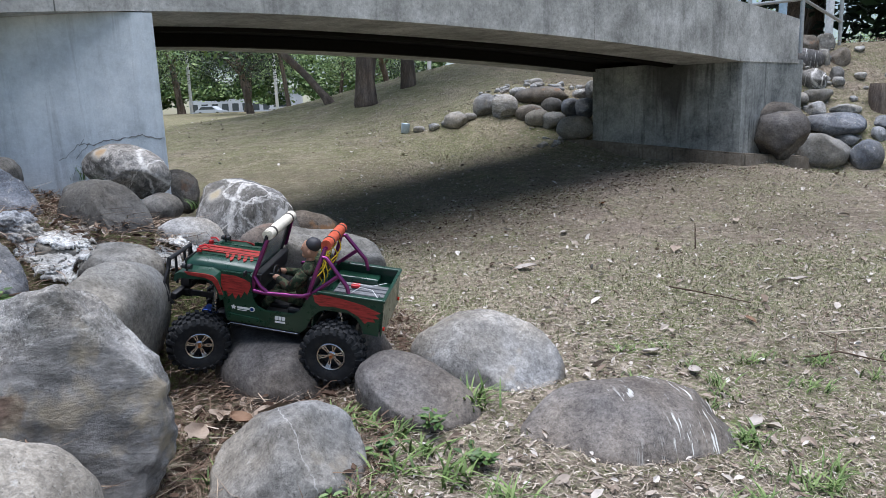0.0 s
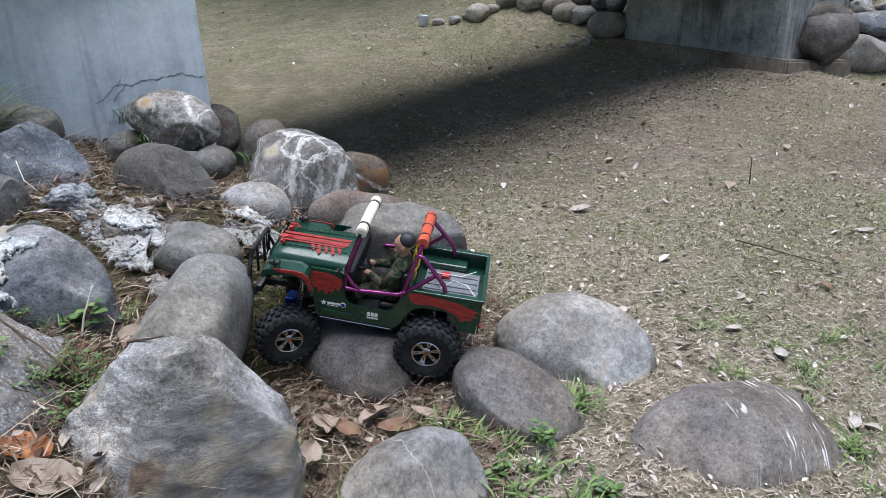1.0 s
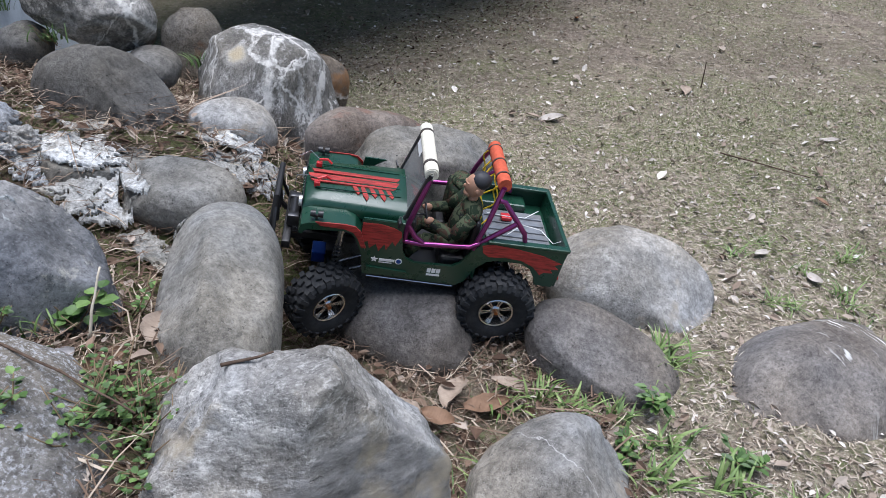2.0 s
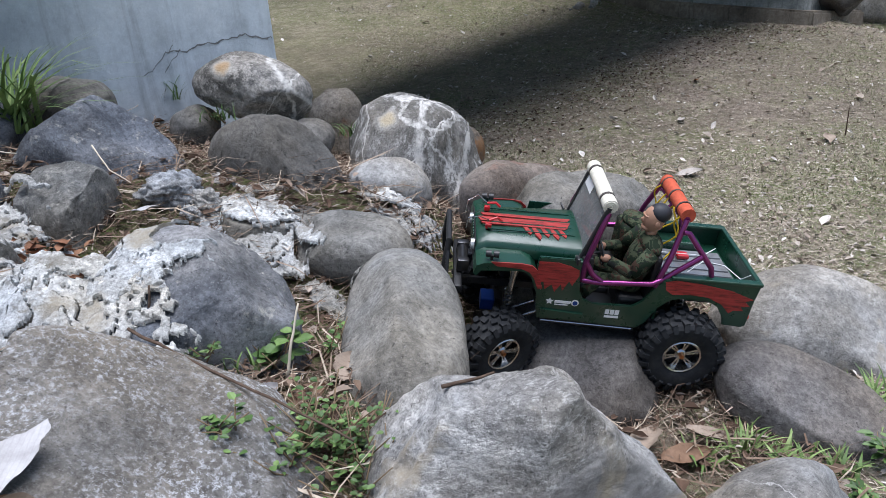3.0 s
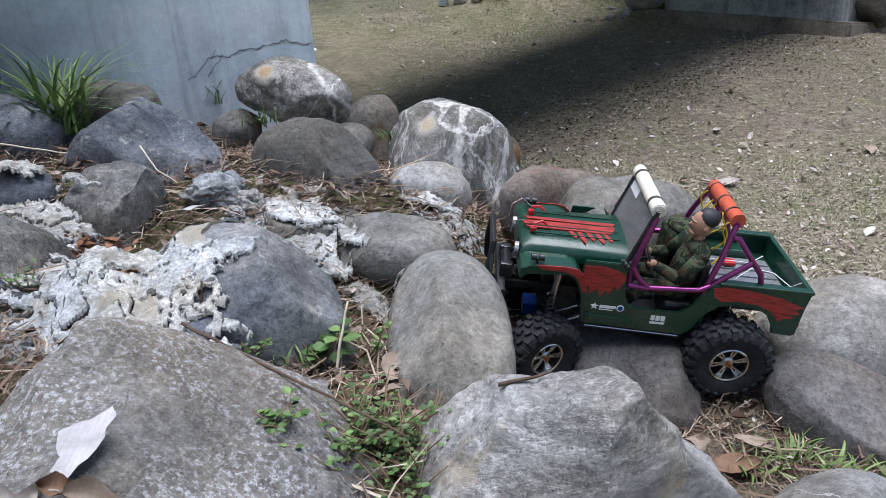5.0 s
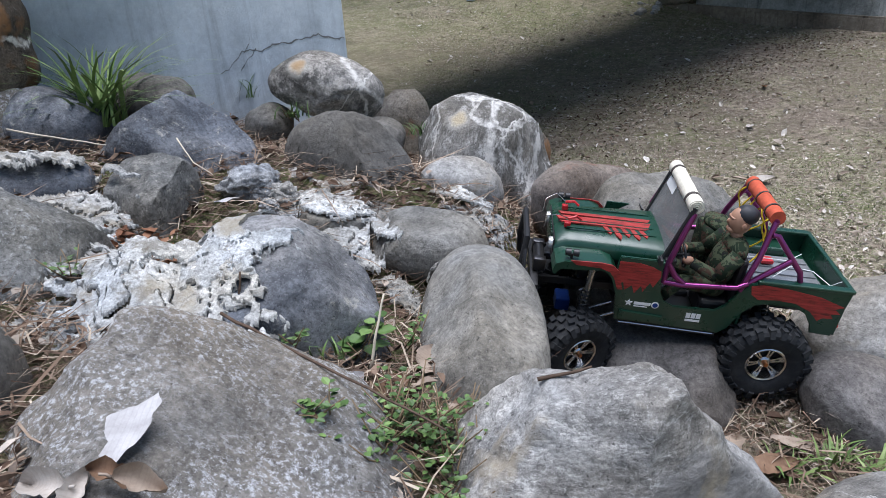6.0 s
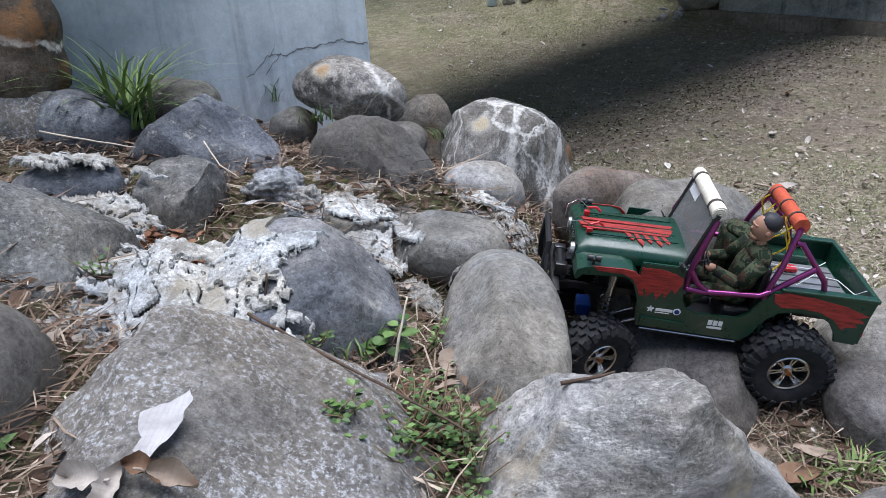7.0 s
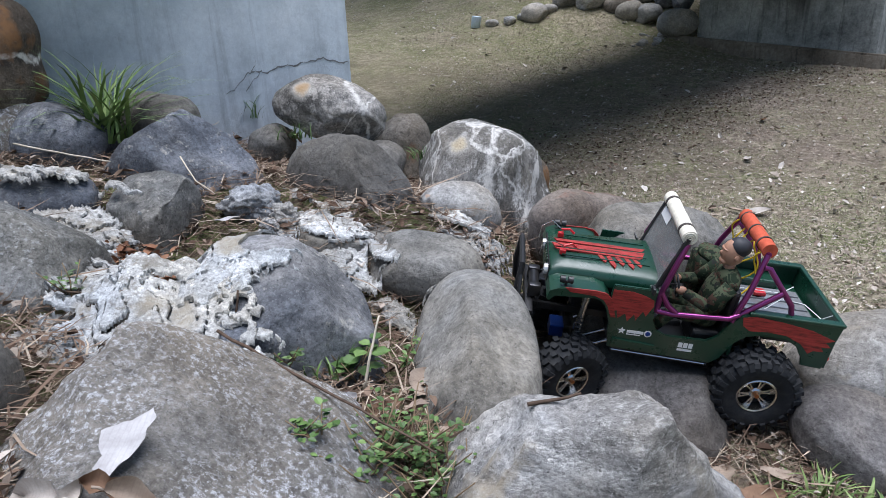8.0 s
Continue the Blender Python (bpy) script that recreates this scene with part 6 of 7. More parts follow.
STRAW = island_material("dry_straw", ((0.0, (0.055, 0.035, 0.025)), (0.4, (0.15, 0.10, 0.07)), (0.75, (0.27, 0.20, 0.145)), (1.0, (0.54, 0.46, 0.36))))
THATCH = island_material("dry_grass_thatch", ((0.0, (0.09, 0.068, 0.052)), (0.4, (0.33, 0.27, 0.208)), (0.75, (0.53, 0.455, 0.36)), (1.0, (0.70, 0.62, 0.52))))
LEAF_LITTER = island_material("dry_leaf_litter", ((0.0, (0.055, 0.034, 0.024)), (0.4, (0.145, 0.092, 0.064)), (0.75, (0.25, 0.178, 0.13)), (1.0, (0.50, 0.445, 0.385))))
PALE_LITTER = island_material("pale_leaf_fragments", ((0.0, (0.24, 0.18, 0.135)), (0.4, (0.38, 0.315, 0.255)), (0.8, (0.52, 0.465, 0.40)), (1.0, (0.74, 0.70, 0.65))))
GRASS = island_material("short_green_grass", ((0.0, (0.07, 0.085, 0.035)), (0.4, (0.20, 0.22, 0.10)), (0.7, (0.34, 0.34, 0.19)), (1.0, (0.54, 0.50, 0.36))), 0.6, 0.3)
WEED_LEAF = island_material("fresh_weed_leaf", ((0.0, (0.04, 0.085, 0.022)), (0.5, (0.08, 0.15, 0.04)), (1.0, (0.17, 0.27, 0.08))), 0.5, 0.4, 120)
TUFT = island_material("pale_green_tuft", ((0.0, (0.08, 0.14, 0.04)), (0.5, (0.15, 0.23, 0.07)), (1.0, (0.28, 0.36, 0.14))), 0.6, 0.3)
STEM = plain("reddish_stem", (0.16, 0.11, 0.06), 0.7)
TWIG = plain("dry_twig_bark", (0.10, 0.07, 0.052), 0.9, 0, 0.1, 0.35, 120, 0.5)


def strands(name, label, count, spot, length, width, rise, mat, seed, bend=0.3, lift=(0.001, 0.01)):
    """Many thin strips; spot(rnd) gives x, y or None."""
    r = random.Random(seed)
    verts, faces = [], []
    tries = 0
    while len(faces) < 2 * count and tries < count * 6:
        tries += 1
        xy = spot(r)
        if xy is None:
            continue
        x, y = xy
        z = ground_z(x, y) + r.uniform(*lift)
        ln = r.uniform(*length)
        w = r.uniform(*width) * 0.5
        a = r.uniform(0, 2 * math.pi)
        up = r.uniform(*rise)
        d = Vector((math.cos(a) * math.cos(up), math.sin(a) * math.cos(up), math.sin(up)))
        side = Vector((-math.sin(a), math.cos(a), r.uniform(-0.6, 0.6))).normalized() * w
        p0 = Vector((x, y, z))
        b = Vector((r.gauss(0, 1), r.gauss(0, 1), 0)) * bend * ln * 0.5
        p1 = p0 + d * ln * 0.55
        p2 = p0 + d * ln + b + Vector((0, 0, -abs(up) * 0.25 * ln))
        i = len(verts)
        verts += [p0 - side, p0 + side, p1 + side * 0.85, p1 - side * 0.85, p2]
        faces += [(i, i + 1, i + 2, i + 3), (i + 3, i + 2, i + 4)]
    ob = mesh_object(name, verts, faces, mat)
    return tagged(ob, label, "litter" if "grass" not in name else "grass", kind="stuff")


def bank_spot(r):
    x, y = r.uniform(-1.75, 0.12) + r.gauss(0, 0.08), r.uniform(0.45, 2.25) + r.gauss(0, 0.08)
    if x > 0.05 - 0.55 * max(0, y - 1.7):
        return None
    return x, y


def lawn_spot(reach):
    def spot(r):
        y = 0.55 + (reach - 0.55) * r.random() ** 1.25
        x = r.uniform(-0.4 - 0.10 * y, 0.75 + 0.62 * y) + r.gauss(0, 0.12)
        y += r.gauss(0, 0.12) * (1 if y < 1 else 2)
        if -x - (0.10 + 0.55 * max(0.0, y - 1.8)) > 0 and y < 2.6:
            return None
        return x, y
    return spot


def thatch_spot(reach):
    base = lawn_spot(reach)
    def spot(r):
        xy = base(r)
        if xy is None or (2.5 < xy[1] < 4.7 and r.random() < 0.6):
            return None
        return xy
    return spot


def green_spot(reach):
    base = lawn_spot(reach)
    def spot(r):
        xy = base(r)
        if xy is None:
            return None
        if noise.noise((xy[0] * 1.1, xy[1] * 1.1, 7.0)) + 0.55 * noise.noise((xy[0] * 4.0, xy[1] * 4.0, 3.0)) < r.uniform(-0.50, 0.62):
            return None
        if 3.0 < xy[1] < 4.4 and abs(xy[0] - (xy[1] - 3.0) * 1.0) < 0.7 and r.random() < 0.8:
            return None
        return xy
    return spot


strands("straw_litter", "tangled dry straw and stalks between the stones", 42000, bank_spot, (0.012, 0.075), (0.0008, 0.0026), (-0.15, 0.50), STRAW, 1, 0.9, (0.001, 0.022))
strands("stalk_litter", "long brown stalks and stems lying between the stones", 1500, bank_spot, (0.045, 0.15), (0.0018, 0.0036), (-0.05, 0.30), STRAW, 8, 0.55, (0.008, 0.035))
strands("dry_grass_thatch", "flattened dry grass over the lawn", 150000, thatch_spot(6.6), (0.006, 0.024), (0.0008, 0.0024), (-0.05, 0.40), THATCH, 2, 0.5, (0.0, 0.005))
strands("green_grass_patches", "thin green grass in patches on the lawn", 100000, green_spot(6.2), (0.006, 0.022), (0.0012, 0.0028), (0.25, 1.25), GRASS, 3, 0.5, (-0.002, 0.003))


def leaf_bits(name, label, count, spot, size, mat, seed, lift=(0.001, 0.012)):
    """Small curled dry leaves, joined."""
    r = random.Random(seed)
    verts, faces = [], []
    made = 0
    while made < count:
        xy = spot(r)
        if xy is None:
            continue
        made += 1
        x, y = xy
        c = Vector((x, y, ground_z(x, y) + r.uniform(*lift)))
        ln = r.uniform(*size) * (0.6 + 0.8 * r.random())
        w = ln * r.uniform(0.3, 0.6)
        a = r.uniform(0, 2 * math.pi)
        tilt = Euler((r.gauss(0, 0.35), r.gauss(0, 0.35), a)).to_matrix()
        curl = r.uniform(0.05, 0.5) * ln
        i = len(verts)
        for u, v, h in ((-0.5, 0, 0.1), (-0.15, -0.5, 0.55), (0.2, -0.42, 0.6), (0.55, 0, 0.2), (0.2, 0.42, 0.65), (-0.15, 0.5, 0.5), (0.0, 0, 0.0)):
            verts.append(c + tilt @ Vector((u * ln, v * w, h * curl)))
        faces += [(i, i + 1, i + 6), (i + 1, i + 2, i + 6), (i + 2, i + 3, i + 6), (i + 3, i + 4, i + 6), (i + 4, i + 5, i + 6), (i + 5, i, i + 6)]
    return tagged(mesh_object(name, verts, faces, mat), label, "foliage", kind="stuff")


leaf_bits("bank_leaf_litter", "small brown leaves caught between the stones", 6500, bank_spot, (0.007, 0.024), LEAF_LITTER, 4, (0.002, 0.02))
leaf_bits("lawn_fallen_leaf_litter", "pale and brown fallen leaves scattered over the lawn", 700, lawn_spot(6.8), (0.016, 0.040), PALE_LITTER, 6)
leaf_bits("bank_fallen_leaf_litter", "dry brown leaves heaped between the stones", 1900, bank_spot, (0.012, 0.030), LEAF_LITTER, 7, (0.004, 0.03))
RUST_LITTER = island_material("rusty_leaf_crumbs", ((0.0, (0.085, 0.042, 0.026)), (0.5, (0.20, 0.095, 0.055)), (1.0, (0.34, 0.19, 0.115))))
leaf_bits("rusty_leaf_litter", "rust-coloured leaf crumbs in a hollow between stones", 260, lambda r: (r.gauss(-1.075, 0.035), r.gauss(1.265, 0.030)), (0.008, 0.030), RUST_LITTER, 9, (0.01, 0.045))
leaf_bits("far_lawn_leaf_litter", "fallen leaves on the far lawn", 3200, lambda r: (r.uniform(-5.0, 3.5), r.uniform(5.0, 14.0)), (0.012, 0.032), PALE_LITTER, 10, (0.0, 0.004))
leaf_bits("lawn_leaf_litter", "small dry leaves scattered over the lawn", 22000, lawn_spot(9.0), (0.005, 0.020), PALE_LITTER, 5)
def shade_spot(r):
    t = r.random()
    return -0.5 + 2.6 * t, 3.05 + 1.9 * t + r.gauss(0, 0.24)


leaf_bits("shade_leaf_litter", "dark and pale leaf crumbs on the bare soil under the bridge", 5000, shade_spot, (0.005, 0.017), LEAF_LITTER, 11, (0.0, 0.006))


# ---- single leaves, sticks and plants ----
def leaf_tone(name, a, b):
    n = Nodes(name, 0.75, 0, 0.25)
    v = n.place()
    base = n.ramp(n.noise(v, 40, 6, 0.7), (0.3, a), (0.7, b))
    vein = n.add("TexWave", Vector=n.place((1, 1, 1)), Scale=70.0, Distortion=2.0)
    base = n.mix(n.math("MULTIPLY", n.ramp(vein.outputs["Fac"], (0.75, 0.0), (0.95, 1.0)), 0.12), base, tuple(x * 0.7 for x in a))
    n.color(base)
    n.bump(n.noise(v, 120, 4, 0.6), 0.4, 0.002)
    return n.mat


LEAF_WHITE = leaf_tone("bleached_leaf", (0.30, 0.287, 0.283), (0.50, 0.487, 0.483))
LEAF_PALE = leaf_tone("pale_grey_leaf", (0.30, 0.265, 0.23), (0.50, 0.455, 0.41))
LEAF_TAN = leaf_tone("tan_leaf", (0.22, 0.165, 0.125), (0.38, 0.31, 0.245))
LEAF_BROWN = leaf_tone("brown_leaf", (0.13, 0.075, 0.045), (0.25, 0.155, 0.10))
LEAF_RUST = leaf_tone("rust_leaf", (0.30, 0.11, 0.045), (0.46, 0.21, 0.09))


def big_leaf(c, ln, w, turn, mat, seed, curl=0.35, ragged=0.3, label="large dry fallen leaf on the stones"):
    r = random.Random(seed)
    bm = bmesh.new()
    rows = []
    n, m = 14, 6
    for i in range(n + 1):
        u = i / n
        half = w * 0.5 * (math.sin(math.pi * min(1, 0.06 + 0.94 * u)) ** 0.75) * (1 + ragged * noise.noise((u * 3.5, seed, 0)))
        row = []
        for k in range(m + 1):
            v = 2 * k / m - 1
            h = curl * w * (v * v - 0.3) * (0.6 + 0.6 * noise.noise((u * 2, v, seed))) + 0.12 * curl * ln * math.sin(u * 4 + seed)
            edge = 1 + (0.5 * ragged * noise.noise((u * 9, k * 3.0, seed)) if abs(v) > 0.9 else 0)
            row.append(bm.verts.new(((u - 0.5) * ln, v * half * edge, h)))
        rows.append(row)
    for a, b in zip(rows, rows[1:]):
        for k in range(m):
            bm.faces.new((a[k], b[k], b[k + 1], a[k + 1]))
    tube(bm, [(-0.5 * ln, 0, 0), (-0.6 * ln, 0.02 * ln, 0.01 * ln), (-0.72 * ln, 0.0, 0.0)], 0.0012, 5)
    ob = part("fallen_leaf", bm, mat, None, smooth=True)
    if len(turn) == 4:
        up = Vector(turn[:3])
        ob.matrix_world = Matrix.Translation(Vector(c) + up.normalized() * 0.006) @ up.to_track_quat("Z", "Y").to_matrix().to_4x4() @ pose(0, 0, 0, 0, 0, turn[3])
    else:
        ob.matrix_world = pose(*c, *turn)
    return tagged(ob, label, "leaf", "large fallen leaves")




def leaf_scrap(c, up, outline, mat, label):
    """A stiff torn piece of leaf, folded along its middle."""
    z = Vector(up).normalized()
    x = (Vector((1, 0, 0)) - z * z.x).normalized()
    m = Matrix((x, z.cross(x), z)).transposed().to_4x4()
    bm = bmesh.new()
    rows = []
    for i in range(6):
        f = 1 - i / 5.5
        ring = []
        n = len(outline)
        for k in range(n * 4):
            p, q = Vector(outline[k // 4]), Vector(outline[(k // 4 + 1) % n])
            v = p.lerp(q, (k % 4) / 4) * f
            h = 0.16 * abs(v.x + 0.35 * v.y - 0.004) + 0.0016 * noise.noise((v.x * 90, v.y * 90, 3)) + 0.0006 * noise.noise((v.x * 400, v.y * 400, 1))
            w = 1 + 0.05 * noise.noise((k * 1.7, 0, 5)) * f
            ring.append(bm.verts.new((v.x * w, v.y * w, 0.003 + h)))
        rows.append(ring)
    for a, b in zip(rows, rows[1:]):
        for k in range(len(a)):
            bm.faces.new((a[k], a[(k + 1) % len(a)], b[(k + 1) % len(a)], b[k]))
    bm.faces.new(rows[-1])
    ob = part("fallen_leaf", bm, mat, None, smooth=True)
    ob.matrix_world = Matrix.Translation(c) @ m
    return tagged(ob, label, "leaf", "large fallen leaves")


leaf_scrap((-0.843, 0.764, 0.373), (0.14, -0.28, 0.94), [(-0.019, 0.009), (-0.007, 0.021), (0.002, 0.025), (0.013, 0.035), (0.019, 0.026), (0.015, 0.016), (0.017, 0.006), (0.011, -0.012), (0.006, -0.020), (0.001, -0.037), (-0.006, -0.028), (-0.011, -0.027), (-0.009, -0.014), (-0.015, -0.006)], LEAF_WHITE, "large bleached white leaf scrap on a low boulder")
big_leaf((-0.721, 0.990, 0.258), 0.055, 0.034, (0.21, -0.1, 0.98, -14), LEAF_WHITE, 2, 0.35, 0.15, "curled whitish leaf between the stones")
big_leaf((-0.670, 1.010, 0.245), 0.050, 0.030, (20, 0, 40), LEAF_BROWN, 3, 0.4)
big_leaf((-0.630, 1.090, 0.232), 0.060, 0.042, (24, 0, 80), LEAF_TAN, 4, 0.2)
big_leaf((-0.300, 1.110, 0.030), 0.085, 0.050, (10, 20, 110), LEAF_TAN, 5, 0.35)
big_leaf((-0.210, 1.150, 0.025), 0.090, 0.045, (-18, 8, 60), LEAF_TAN, 6, 0.4)
big_leaf((-0.161, 1.120, 0.020), 0.080, 0.035, (10, 0, 10), LEAF_BROWN, 7, 0.3)
big_leaf((-0.110, 1.165, 0.020), 0.070, 0.026, (0, 6, -10), LEAF_TAN, 8, 0.35)
big_leaf((-0.300, 1.000, 0.050), 0.070, 0.040, (30, 10, 95), LEAF_TAN, 9, 0.3)
big_leaf((-0.250, 1.080, 0.040), 0.055, 0.035, (0, 0, 150), LEAF_BROWN, 10, 0.3)
big_leaf((-0.837, 1.126, 0.332), 0.036, 0.030, (0.0, -0.77, 0.63, 20), LEAF_TAN, 11, 0.12, 0.2, "tan leaf stuck on the mortar")
big_leaf((-0.889, 0.727, 0.353), 0.044, 0.022, (-0.35, -0.5, 0.8, 200), LEAF_PALE, 12, 0.85, 0.7, "crumpled tan leaf on a low boulder")
big_leaf((-0.862, 0.716, 0.352), 0.042, 0.020, (0.1, -0.6, 0.8, 75), LEAF_PALE, 13, 0.9, 0.7, "crumpled pale leaf on a low boulder")
big_leaf((-0.840, 0.726, 0.360), 0.038, 0.017, (0.3, -0.4, 0.8, 140), LEAF_BROWN, 18, 0.9, 0.7, "crumpled brown leaf on a low boulder")
big_leaf((-0.818, 0.719, 0.358), 0.040, 0.020, (0.5, -0.35, 0.76, -50), LEAF_TAN, 19, 0.85, 0.7, "crumpled tan leaf on a low boulder")
big_leaf((-0.200, 0.690, 0.070), 0.075, 0.045, (10, 0, 30), LEAF_RUST, 14, 0.4)
big_leaf((-0.610, 0.760, 0.235), 0.080, 0.055, (-10, 10, -20), LEAF_RUST, 15, 0.35)
big_leaf((-0.560, 0.715, 0.225), 0.090, 0.060, (10, 20, 10), LEAF_TAN, 16, 0.3)
big_leaf((-0.985, 1.440, 0.350), 0.035, 0.016, (0, 0, 15), LEAF_WHITE, 17, 0.3)
for k, (x, y, s, m) in enumerate(((0.344, 2.452, 0.085, LEAF_PALE), (0.972, 2.752, 0.085, LEAF_TAN), (0.28, 2.47, 0.05, LEAF_TAN), (0.62, 1.60, 0.05, LEAF_PALE), (0.70, 1.50, 0.055, LEAF_PALE), (1.25, 2.25, 0.06, LEAF_PALE),
                                  (1.50, 2.05, 0.05, LEAF_TAN), (0.95, 1.85, 0.045, LEAF_BROWN), (1.35, 1.45, 0.055, LEAF_BROWN), (0.55, 3.1, 0.06, LEAF_PALE))):
    big_leaf((x, y, ground_z(x, y) + 0.012), s, s * 0.5, (6, -5, k * 67), m, 30 + k, 0.3, 0.15, "dry leaf lying on the lawn")
for k, (x, y, s, m) in enumerate(((1.9, 3.3, 0.07, LEAF_PALE), (0.8, 3.6, 0.06, LEAF_RUST), (1.75, 2.6, 0.07, LEAF_TAN), (1.1, 1.25, 0.05, LEAF_TAN), (0.75, 1.25, 0.05, LEAF_PALE), (1.62, 1.75, 0.05, LEAF_RUST), (2.3, 3.0, 0.08, LEAF_PALE))):
    big_leaf((x, y, ground_z(x, y) + 0.012), s, s * 0.5, (-6, 8, k * 53 + 20), m, 50 + k, 0.3, 0.15, "dry leaf lying on the lawn")


def stick(pts, r, mat=None, label="thin dry twig lying among the stones"):
    bm = bmesh.new()
    out = []
    for a, b in zip(pts, pts[1:]):
        a, b = Vector(a), Vector(b)
        for k in range(4):
            p = a.lerp(b, k / 4)
            out.append(p + Vector((noise.noise(p * 40), noise.noise(p * 40 + Vector((5, 0, 0))), noise.noise(p * 40 + Vector((0, 7, 0))))) * r * 0.9)
    out.append(Vector(pts[-1]))
    tube(bm, out, r, 7, False, 0.55)
    return tagged(part("twig", bm, mat or TWIG, None, smooth=True), label, "twig", "loose twigs")


STALK = plain("bleached_stalk", (0.52, 0.46, 0.36), 0.85)
stick([(-0.858, 1.062, 0.290), (-0.856, 1.068, 0.330), (-0.850, 1.076, 0.372)], 0.0024, None, "short twig standing in the mortar")
stick([(-0.860, 1.020, 0.345), (-0.775, 0.965, 0.330), (-0.680, 0.920, 0.302), (-0.600, 0.870, 0.285)], 0.0021)
stick([(-0.512, 0.878, 0.333), (-0.486, 0.879, 0.338), (-0.460, 0.887, 0.340)], 0.0022, None, "short dark twig on the pale boulder")
stick([(-1.085, 1.085, 0.372), (-1.030, 1.088, 0.366), (-0.968, 1.096, 0.352)], 0.0016)
stick([(-1.100, 1.545, 0.440), (-1.060, 1.500, 0.405), (-1.020, 1.480, 0.385)], 0.0015, STALK, "pale dry stalk leaning on a boulder")
stick([(-0.959, 1.496, 0.335), (-0.920, 1.478, 0.326), (-0.880, 1.464, 0.318)], 0.0014, STALK, "pale dry stalk on the litter")
stick([(-1.420, 1.560, 0.470), (-1.300, 1.540, 0.450), (-1.220, 1.520, 0.440)], 0.0020, STALK, "pale dry stalk on the litter")
stick([(-0.700, 1.050, 0.245), (-0.690, 1.062, 0.290), (-0.680, 1.085, 0.330)], 0.0022, STALK, "dry stalk standing among weeds")
stick([(1.066, 2.806, -0.01), (1.063, 2.803, 0.055), (1.060, 2.80, 0.112)], 0.0030, None, "short dry stalk standing in the lawn")
stick([(x, y, ground_z(x, y) + h) for x, y, h in ((1.00, 1.61, 0.012), (1.09, 1.63, 0.018), (1.20, 1.57, 0.012))], 0.0030, None, "forked dry twig on the lawn")
stick([(x, y, ground_z(x, y) + h) for x, y, h in ((1.08, 1.63, 0.016), (1.12, 1.70, 0.02), (1.10, 1.76, 0.012))], 0.0022, None, "forked dry twig on the lawn")
stick([(x, y, ground_z(x, y) + h) for x, y, h in ((0.80, 2.15, 0.014), (0.92, 2.02, 0.016), (1.0, 1.98, 0.012))], 0.0026, None, "thin dry twig lying on the lawn")
stick([(x, y, ground_z(x, y) + h) for x, y, h in ((1.10, 1.76, 0.012), (1.20, 1.77, 0.018), (1.33, 1.79, 0.012))], 0.0026, STALK, "pale dry stalk on the lawn")


def grass_clump(c, blades, length, spread, seed, width=0.004, mat=None, label="clump of long green grass between the stones"):
    r = random.Random(seed)
    verts, faces = [], []
    for _ in range(blades):
        a = r.uniform(0, 2 * math.pi)
        ln = length * r.uniform(0.45, 1.1)
        out = spread * r.uniform(0.3, 1.2)
        p0 = Vector((r.gauss(0, 0.018), r.gauss(0, 0.014), 0))
        d = Vector((math.cos(a), math.sin(a), 0))
        side = Vector((-math.sin(a), math.cos(a), 0)) * width * r.uniform(0.6, 1.2) * 0.5
        i = len(verts)
        n = 7
        for k in range(n):
            t = k / (n - 1)
            p = p0 + d * out * t ** 1.7 + Vector((0, 0, ln * (t - 0.42 * t ** 3 * out / max(spread, 0.001))))
            w = side * (1 - t ** 2.2) + side * 0.04
            verts += [p - w, p + w]
        for k in range(n - 1):
            j = i + 2 * k
            faces.append((j, j + 1, j + 3, j + 2))
    ob = mesh_object("grass_clump", verts, faces, mat or WEED_LEAF, None, True)
    ob.matrix_world = Matrix.Translation(c)
    return tagged(ob, label, "grass", "grass clumps")


grass_clump((-1.315, 1.715, 0.440), 58, 0.235, 0.240, 1, 0.0090, TUFT, "tall clump of bright green grass by the wall")
grass_clump((-1.350, 1.730, 0.440), 50, 0.170, 0.200, 2, 0.0080)
for k, (x, y, n, ln) in enumerate(((-0.130, 1.125, 26, 0.050), (-0.060, 1.140, 30, 0.055), (-0.020, 1.100, 24, 0.045), (0.045, 1.085, 22, 0.045), (0.175, 1.200, 34, 0.075), (0.150, 1.180, 22, 0.055), (0.100, 1.010, 26, 0.050),
                                   (0.060, 0.950, 26, 0.05), (0.160, 0.920, 30, 0.05))):
    grass_clump((x, y, ground_z(x, y)), n, ln, ln * 1.1, 10 + k, 0.0060, TUFT, "small tuft of broad green grass among the stones")
for k, (x, y, n, ln) in enumerate(((0.020, 0.850, 30, 0.05), (0.250, 0.850, 34, 0.055), (0.560, 0.800, 40, 0.05), (0.640, 0.900, 40, 0.05), (0.700, 1.150, 34, 0.045), (0.780, 1.000, 34, 0.045), (-0.230, 0.900, 16, 0.06), (-0.300, 1.060, 14, 0.05), (-0.180, 0.960, 18, 0.07))):
    grass_clump((x, y, ground_z(x, y)), n, ln, ln * 1.2, 30 + k, 0.0045, TUFT, "small tuft of broad green grass among the stones")
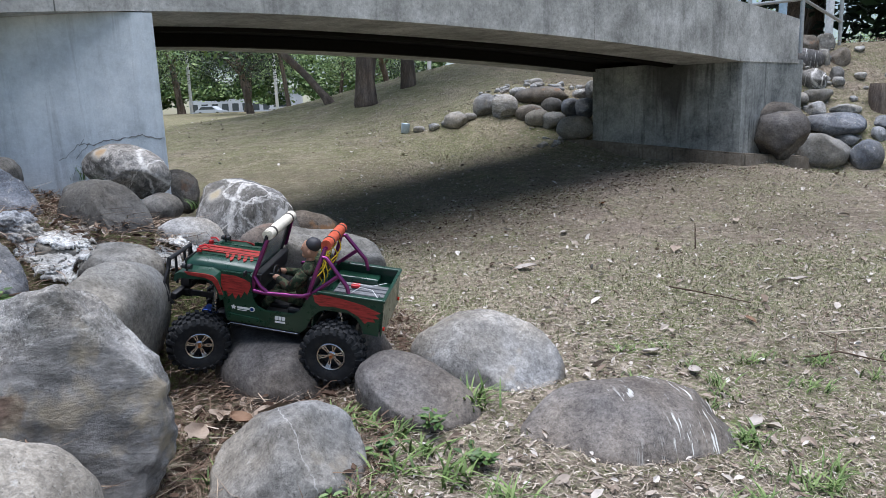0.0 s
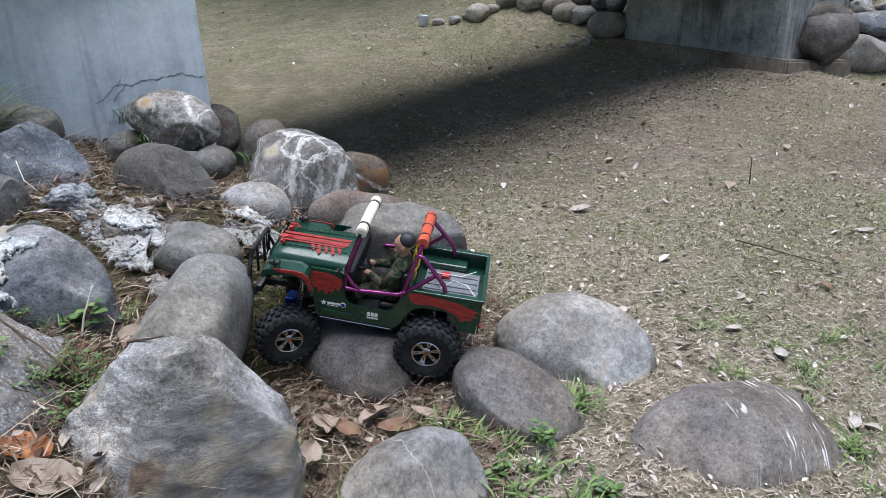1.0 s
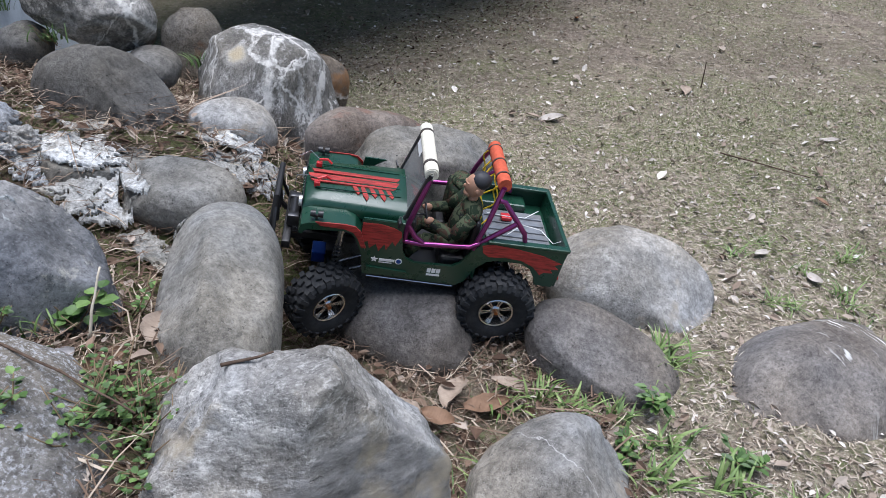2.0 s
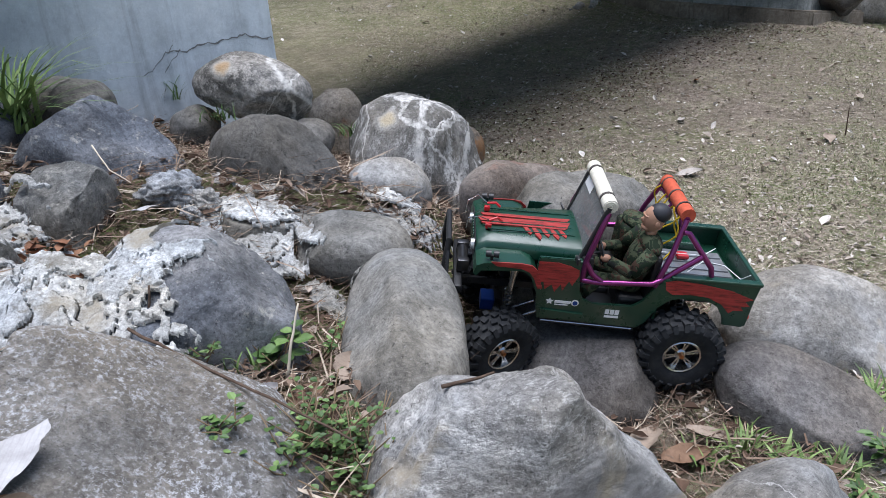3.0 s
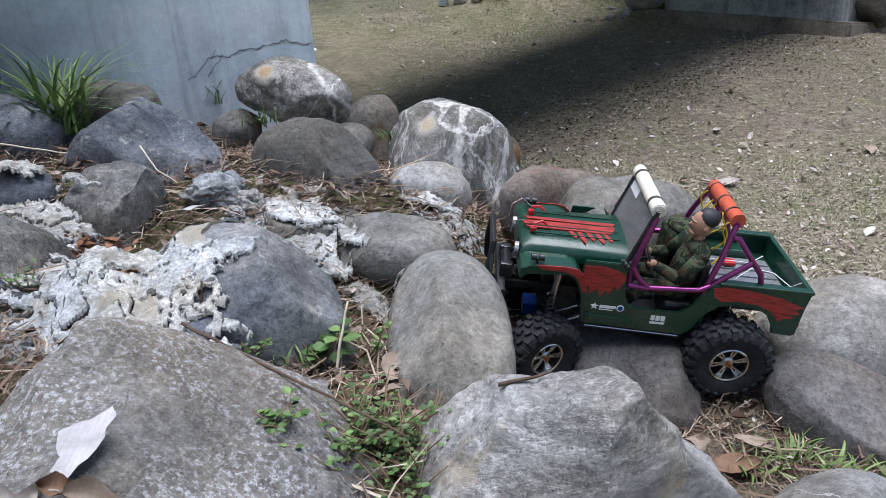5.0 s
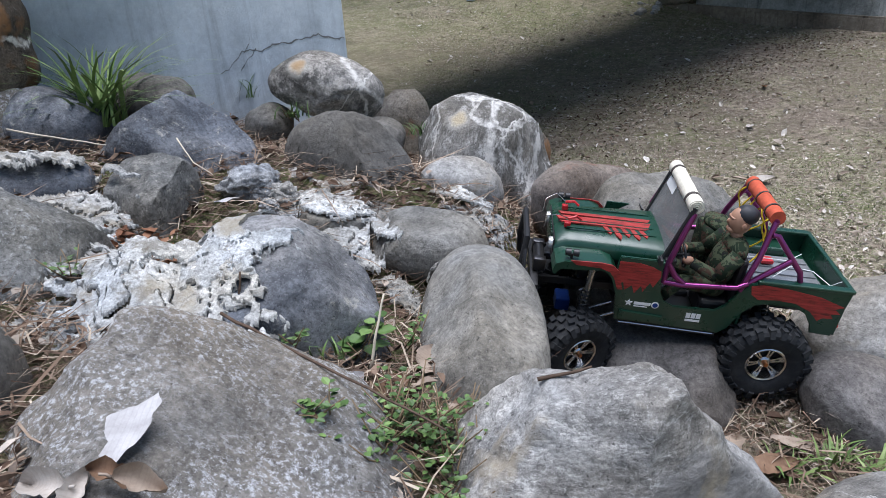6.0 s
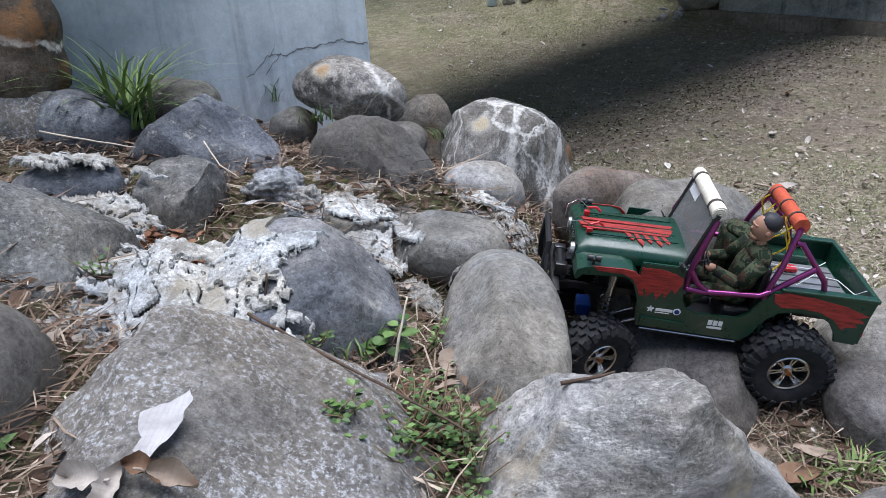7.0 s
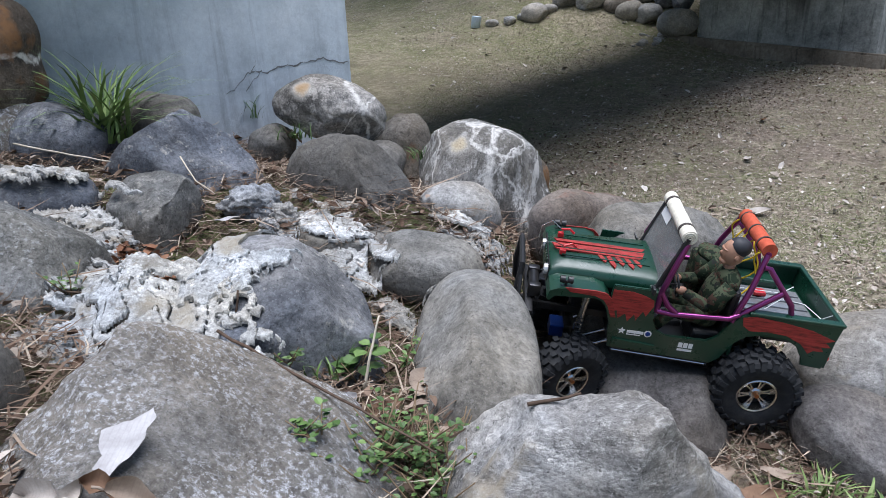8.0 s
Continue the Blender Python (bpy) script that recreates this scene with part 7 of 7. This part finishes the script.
for k, (x, y, z, n, ln) in enumerate(((-0.965, 1.900, 0.40, 26, 0.05), (-0.700, 1.960, 0.33, 20, 0.05), (-0.500, 1.140, 0.05, 22, 0.07), (-0.510, 1.110, 0.06, 18, 0.07), (-1.130, 2.090, 0.42, 12, 0.09), (-0.760, 1.050, 0.26, 20, 0.04), (-0.130, 0.720, 0.03, 20, 0.06))):
    grass_clump((x, y, z), n, ln, ln * 0.8, 60 + k, 0.0035, None, "thin tuft of grass between the stones")

tufts = random.Random(31)
for k in range(44):
    x, y = tufts.uniform(0.50, 1.45), tufts.uniform(0.72, 1.65)
    if (x - 0.44) ** 2 + (y - 1.1) ** 2 < 0.05:
        continue
    grass_clump((x, y, ground_z(x, y)), tufts.randint(12, 26), tufts.uniform(0.022, 0.042), 0.05, 100 + k, 0.0038, TUFT, "low tuft of green grass on the lawn")


def weed(c, stems, height, leaf, seed, round_leaf=0.8, spread=0.6, label="small green weed growing between the stones"):
    r = random.Random(seed)
    w = thing("weed", Matrix.Translation(c), label, "weed", "weeds of the bank")
    verts, faces = [], []
    sb = bmesh.new()
    for s in range(stems):
        a = r.uniform(0, 2 * math.pi)
        d = Vector((math.cos(a) * spread, math.sin(a) * spread, 1)).normalized()
        ln = height * r.uniform(0.5, 1.1)
        root = Vector((r.gauss(0, 0.3), r.gauss(0, 0.3), 0)) * height * 0.6
        tip = root + d * ln
        tube(sb, [root, root.lerp(tip, 0.5) + Vector((r.gauss(0, 1), r.gauss(0, 1), 0)) * height * 0.05, tip], 0.0011, 5, False, 0.6)
        for k in range(r.randint(4, 7)):
            t = 0.3 + 0.7 * (k + r.random() * 0.5) / 6
            p = root.lerp(tip, min(1, t))
            b = r.uniform(0, 2 * math.pi)
            out = Vector((math.cos(b), math.sin(b), r.uniform(-0.1, 0.5))).normalized()
            side = out.cross(Vector((0, 0, 1))).normalized()
            up = side.cross(out)
            sz = leaf * r.uniform(0.6, 1.15)
            i = len(verts)
            for u, v, h in ((0.15, 0, 0), (0.4, -0.42, 0.06), (0.75, -0.40, 0.03), (1.05, 0, -0.08), (0.75, 0.40, 0.03), (0.4, 0.42, 0.06), (0.6, 0, -0.06)):
                verts.append(p + out * u * sz + side * v * sz * round_leaf + up * h * sz)
            faces += [(i + q, i + (q + 1) % 6, i + 6) for q in range(6)]
    tagged(part("stem", sb, STEM, w, smooth=True), kind="stuff")
    tagged(mesh_object("foliage", verts, faces, WEED_LEAF, w), kind="stuff")
    return w


weed((-0.712, 1.085, 0.240), 4, 0.055, 0.026, 1, 0.95, 0.6, "round-leaved light green weed between the stones")
weed((-0.672, 1.120, 0.228), 5, 0.055, 0.012, 2, 0.6, 0.6, "thin-leaved weed between the stones")
weed((-0.640, 0.930, 0.225), 34, 0.085, 0.0100, 3, 0.75, 0.8, "bushy small-leaved weed beside a pale boulder")
weed((-0.605, 0.905, 0.215), 34, 0.092, 0.0100, 4, 0.75, 0.8, "bushy small-leaved weed beside a pale boulder")
weed((-0.665, 0.895, 0.250), 24, 0.068, 0.0105, 5, 0.75, 0.9, "bushy small-leaved weed beside a pale boulder")
weed((-0.590, 0.850, 0.205), 24, 0.085, 0.0100, 6, 0.75, 0.8, "bushy small-leaved weed beside a pale boulder")
weed((-0.720, 0.868, 0.306), 7, 0.035, 0.012, 7, 0.7, 1.4, "trailing small-leaved weed over a low boulder")
weed((-1.085, 1.090, 0.360), 6, 0.045, 0.013, 8, 0.6, 0.8, "feathery little weed in the mortar")
weed((-0.790, 1.035, 0.290), 6, 0.040, 0.012, 9, 0.6, 0.9, "dry green weed at the edge of the mortar")
weed((-0.960, 0.800, 0.315), 4, 0.040, 0.020, 10, 0.6, 0.7)
weed((-1.020, 0.760, 0.330), 5, 0.050, 0.024, 11, 0.6, 0.7)
weed((-0.960, 1.905, 0.390), 6, 0.045, 0.012, 12, 0.6, 0.7)
weed((0.110, 1.080, 0.020), 6, 0.035, 0.024, 13, 0.5, 0.9, "broad-leaved weed beside the dark flat stone")
weed((0.030, 1.000, 0.010), 6, 0.035, 0.026, 14, 0.5, 0.9, "broad-leaved weed in front of the jeep's stones")
weed((0.200, 0.960, 0.010), 8, 0.035, 0.022, 15, 0.5, 0.9, "broad-leaved weed in front of a boulder")
weed((-0.020, 0.800, 0.010), 8, 0.040, 0.022, 16, 0.5, 0.9)
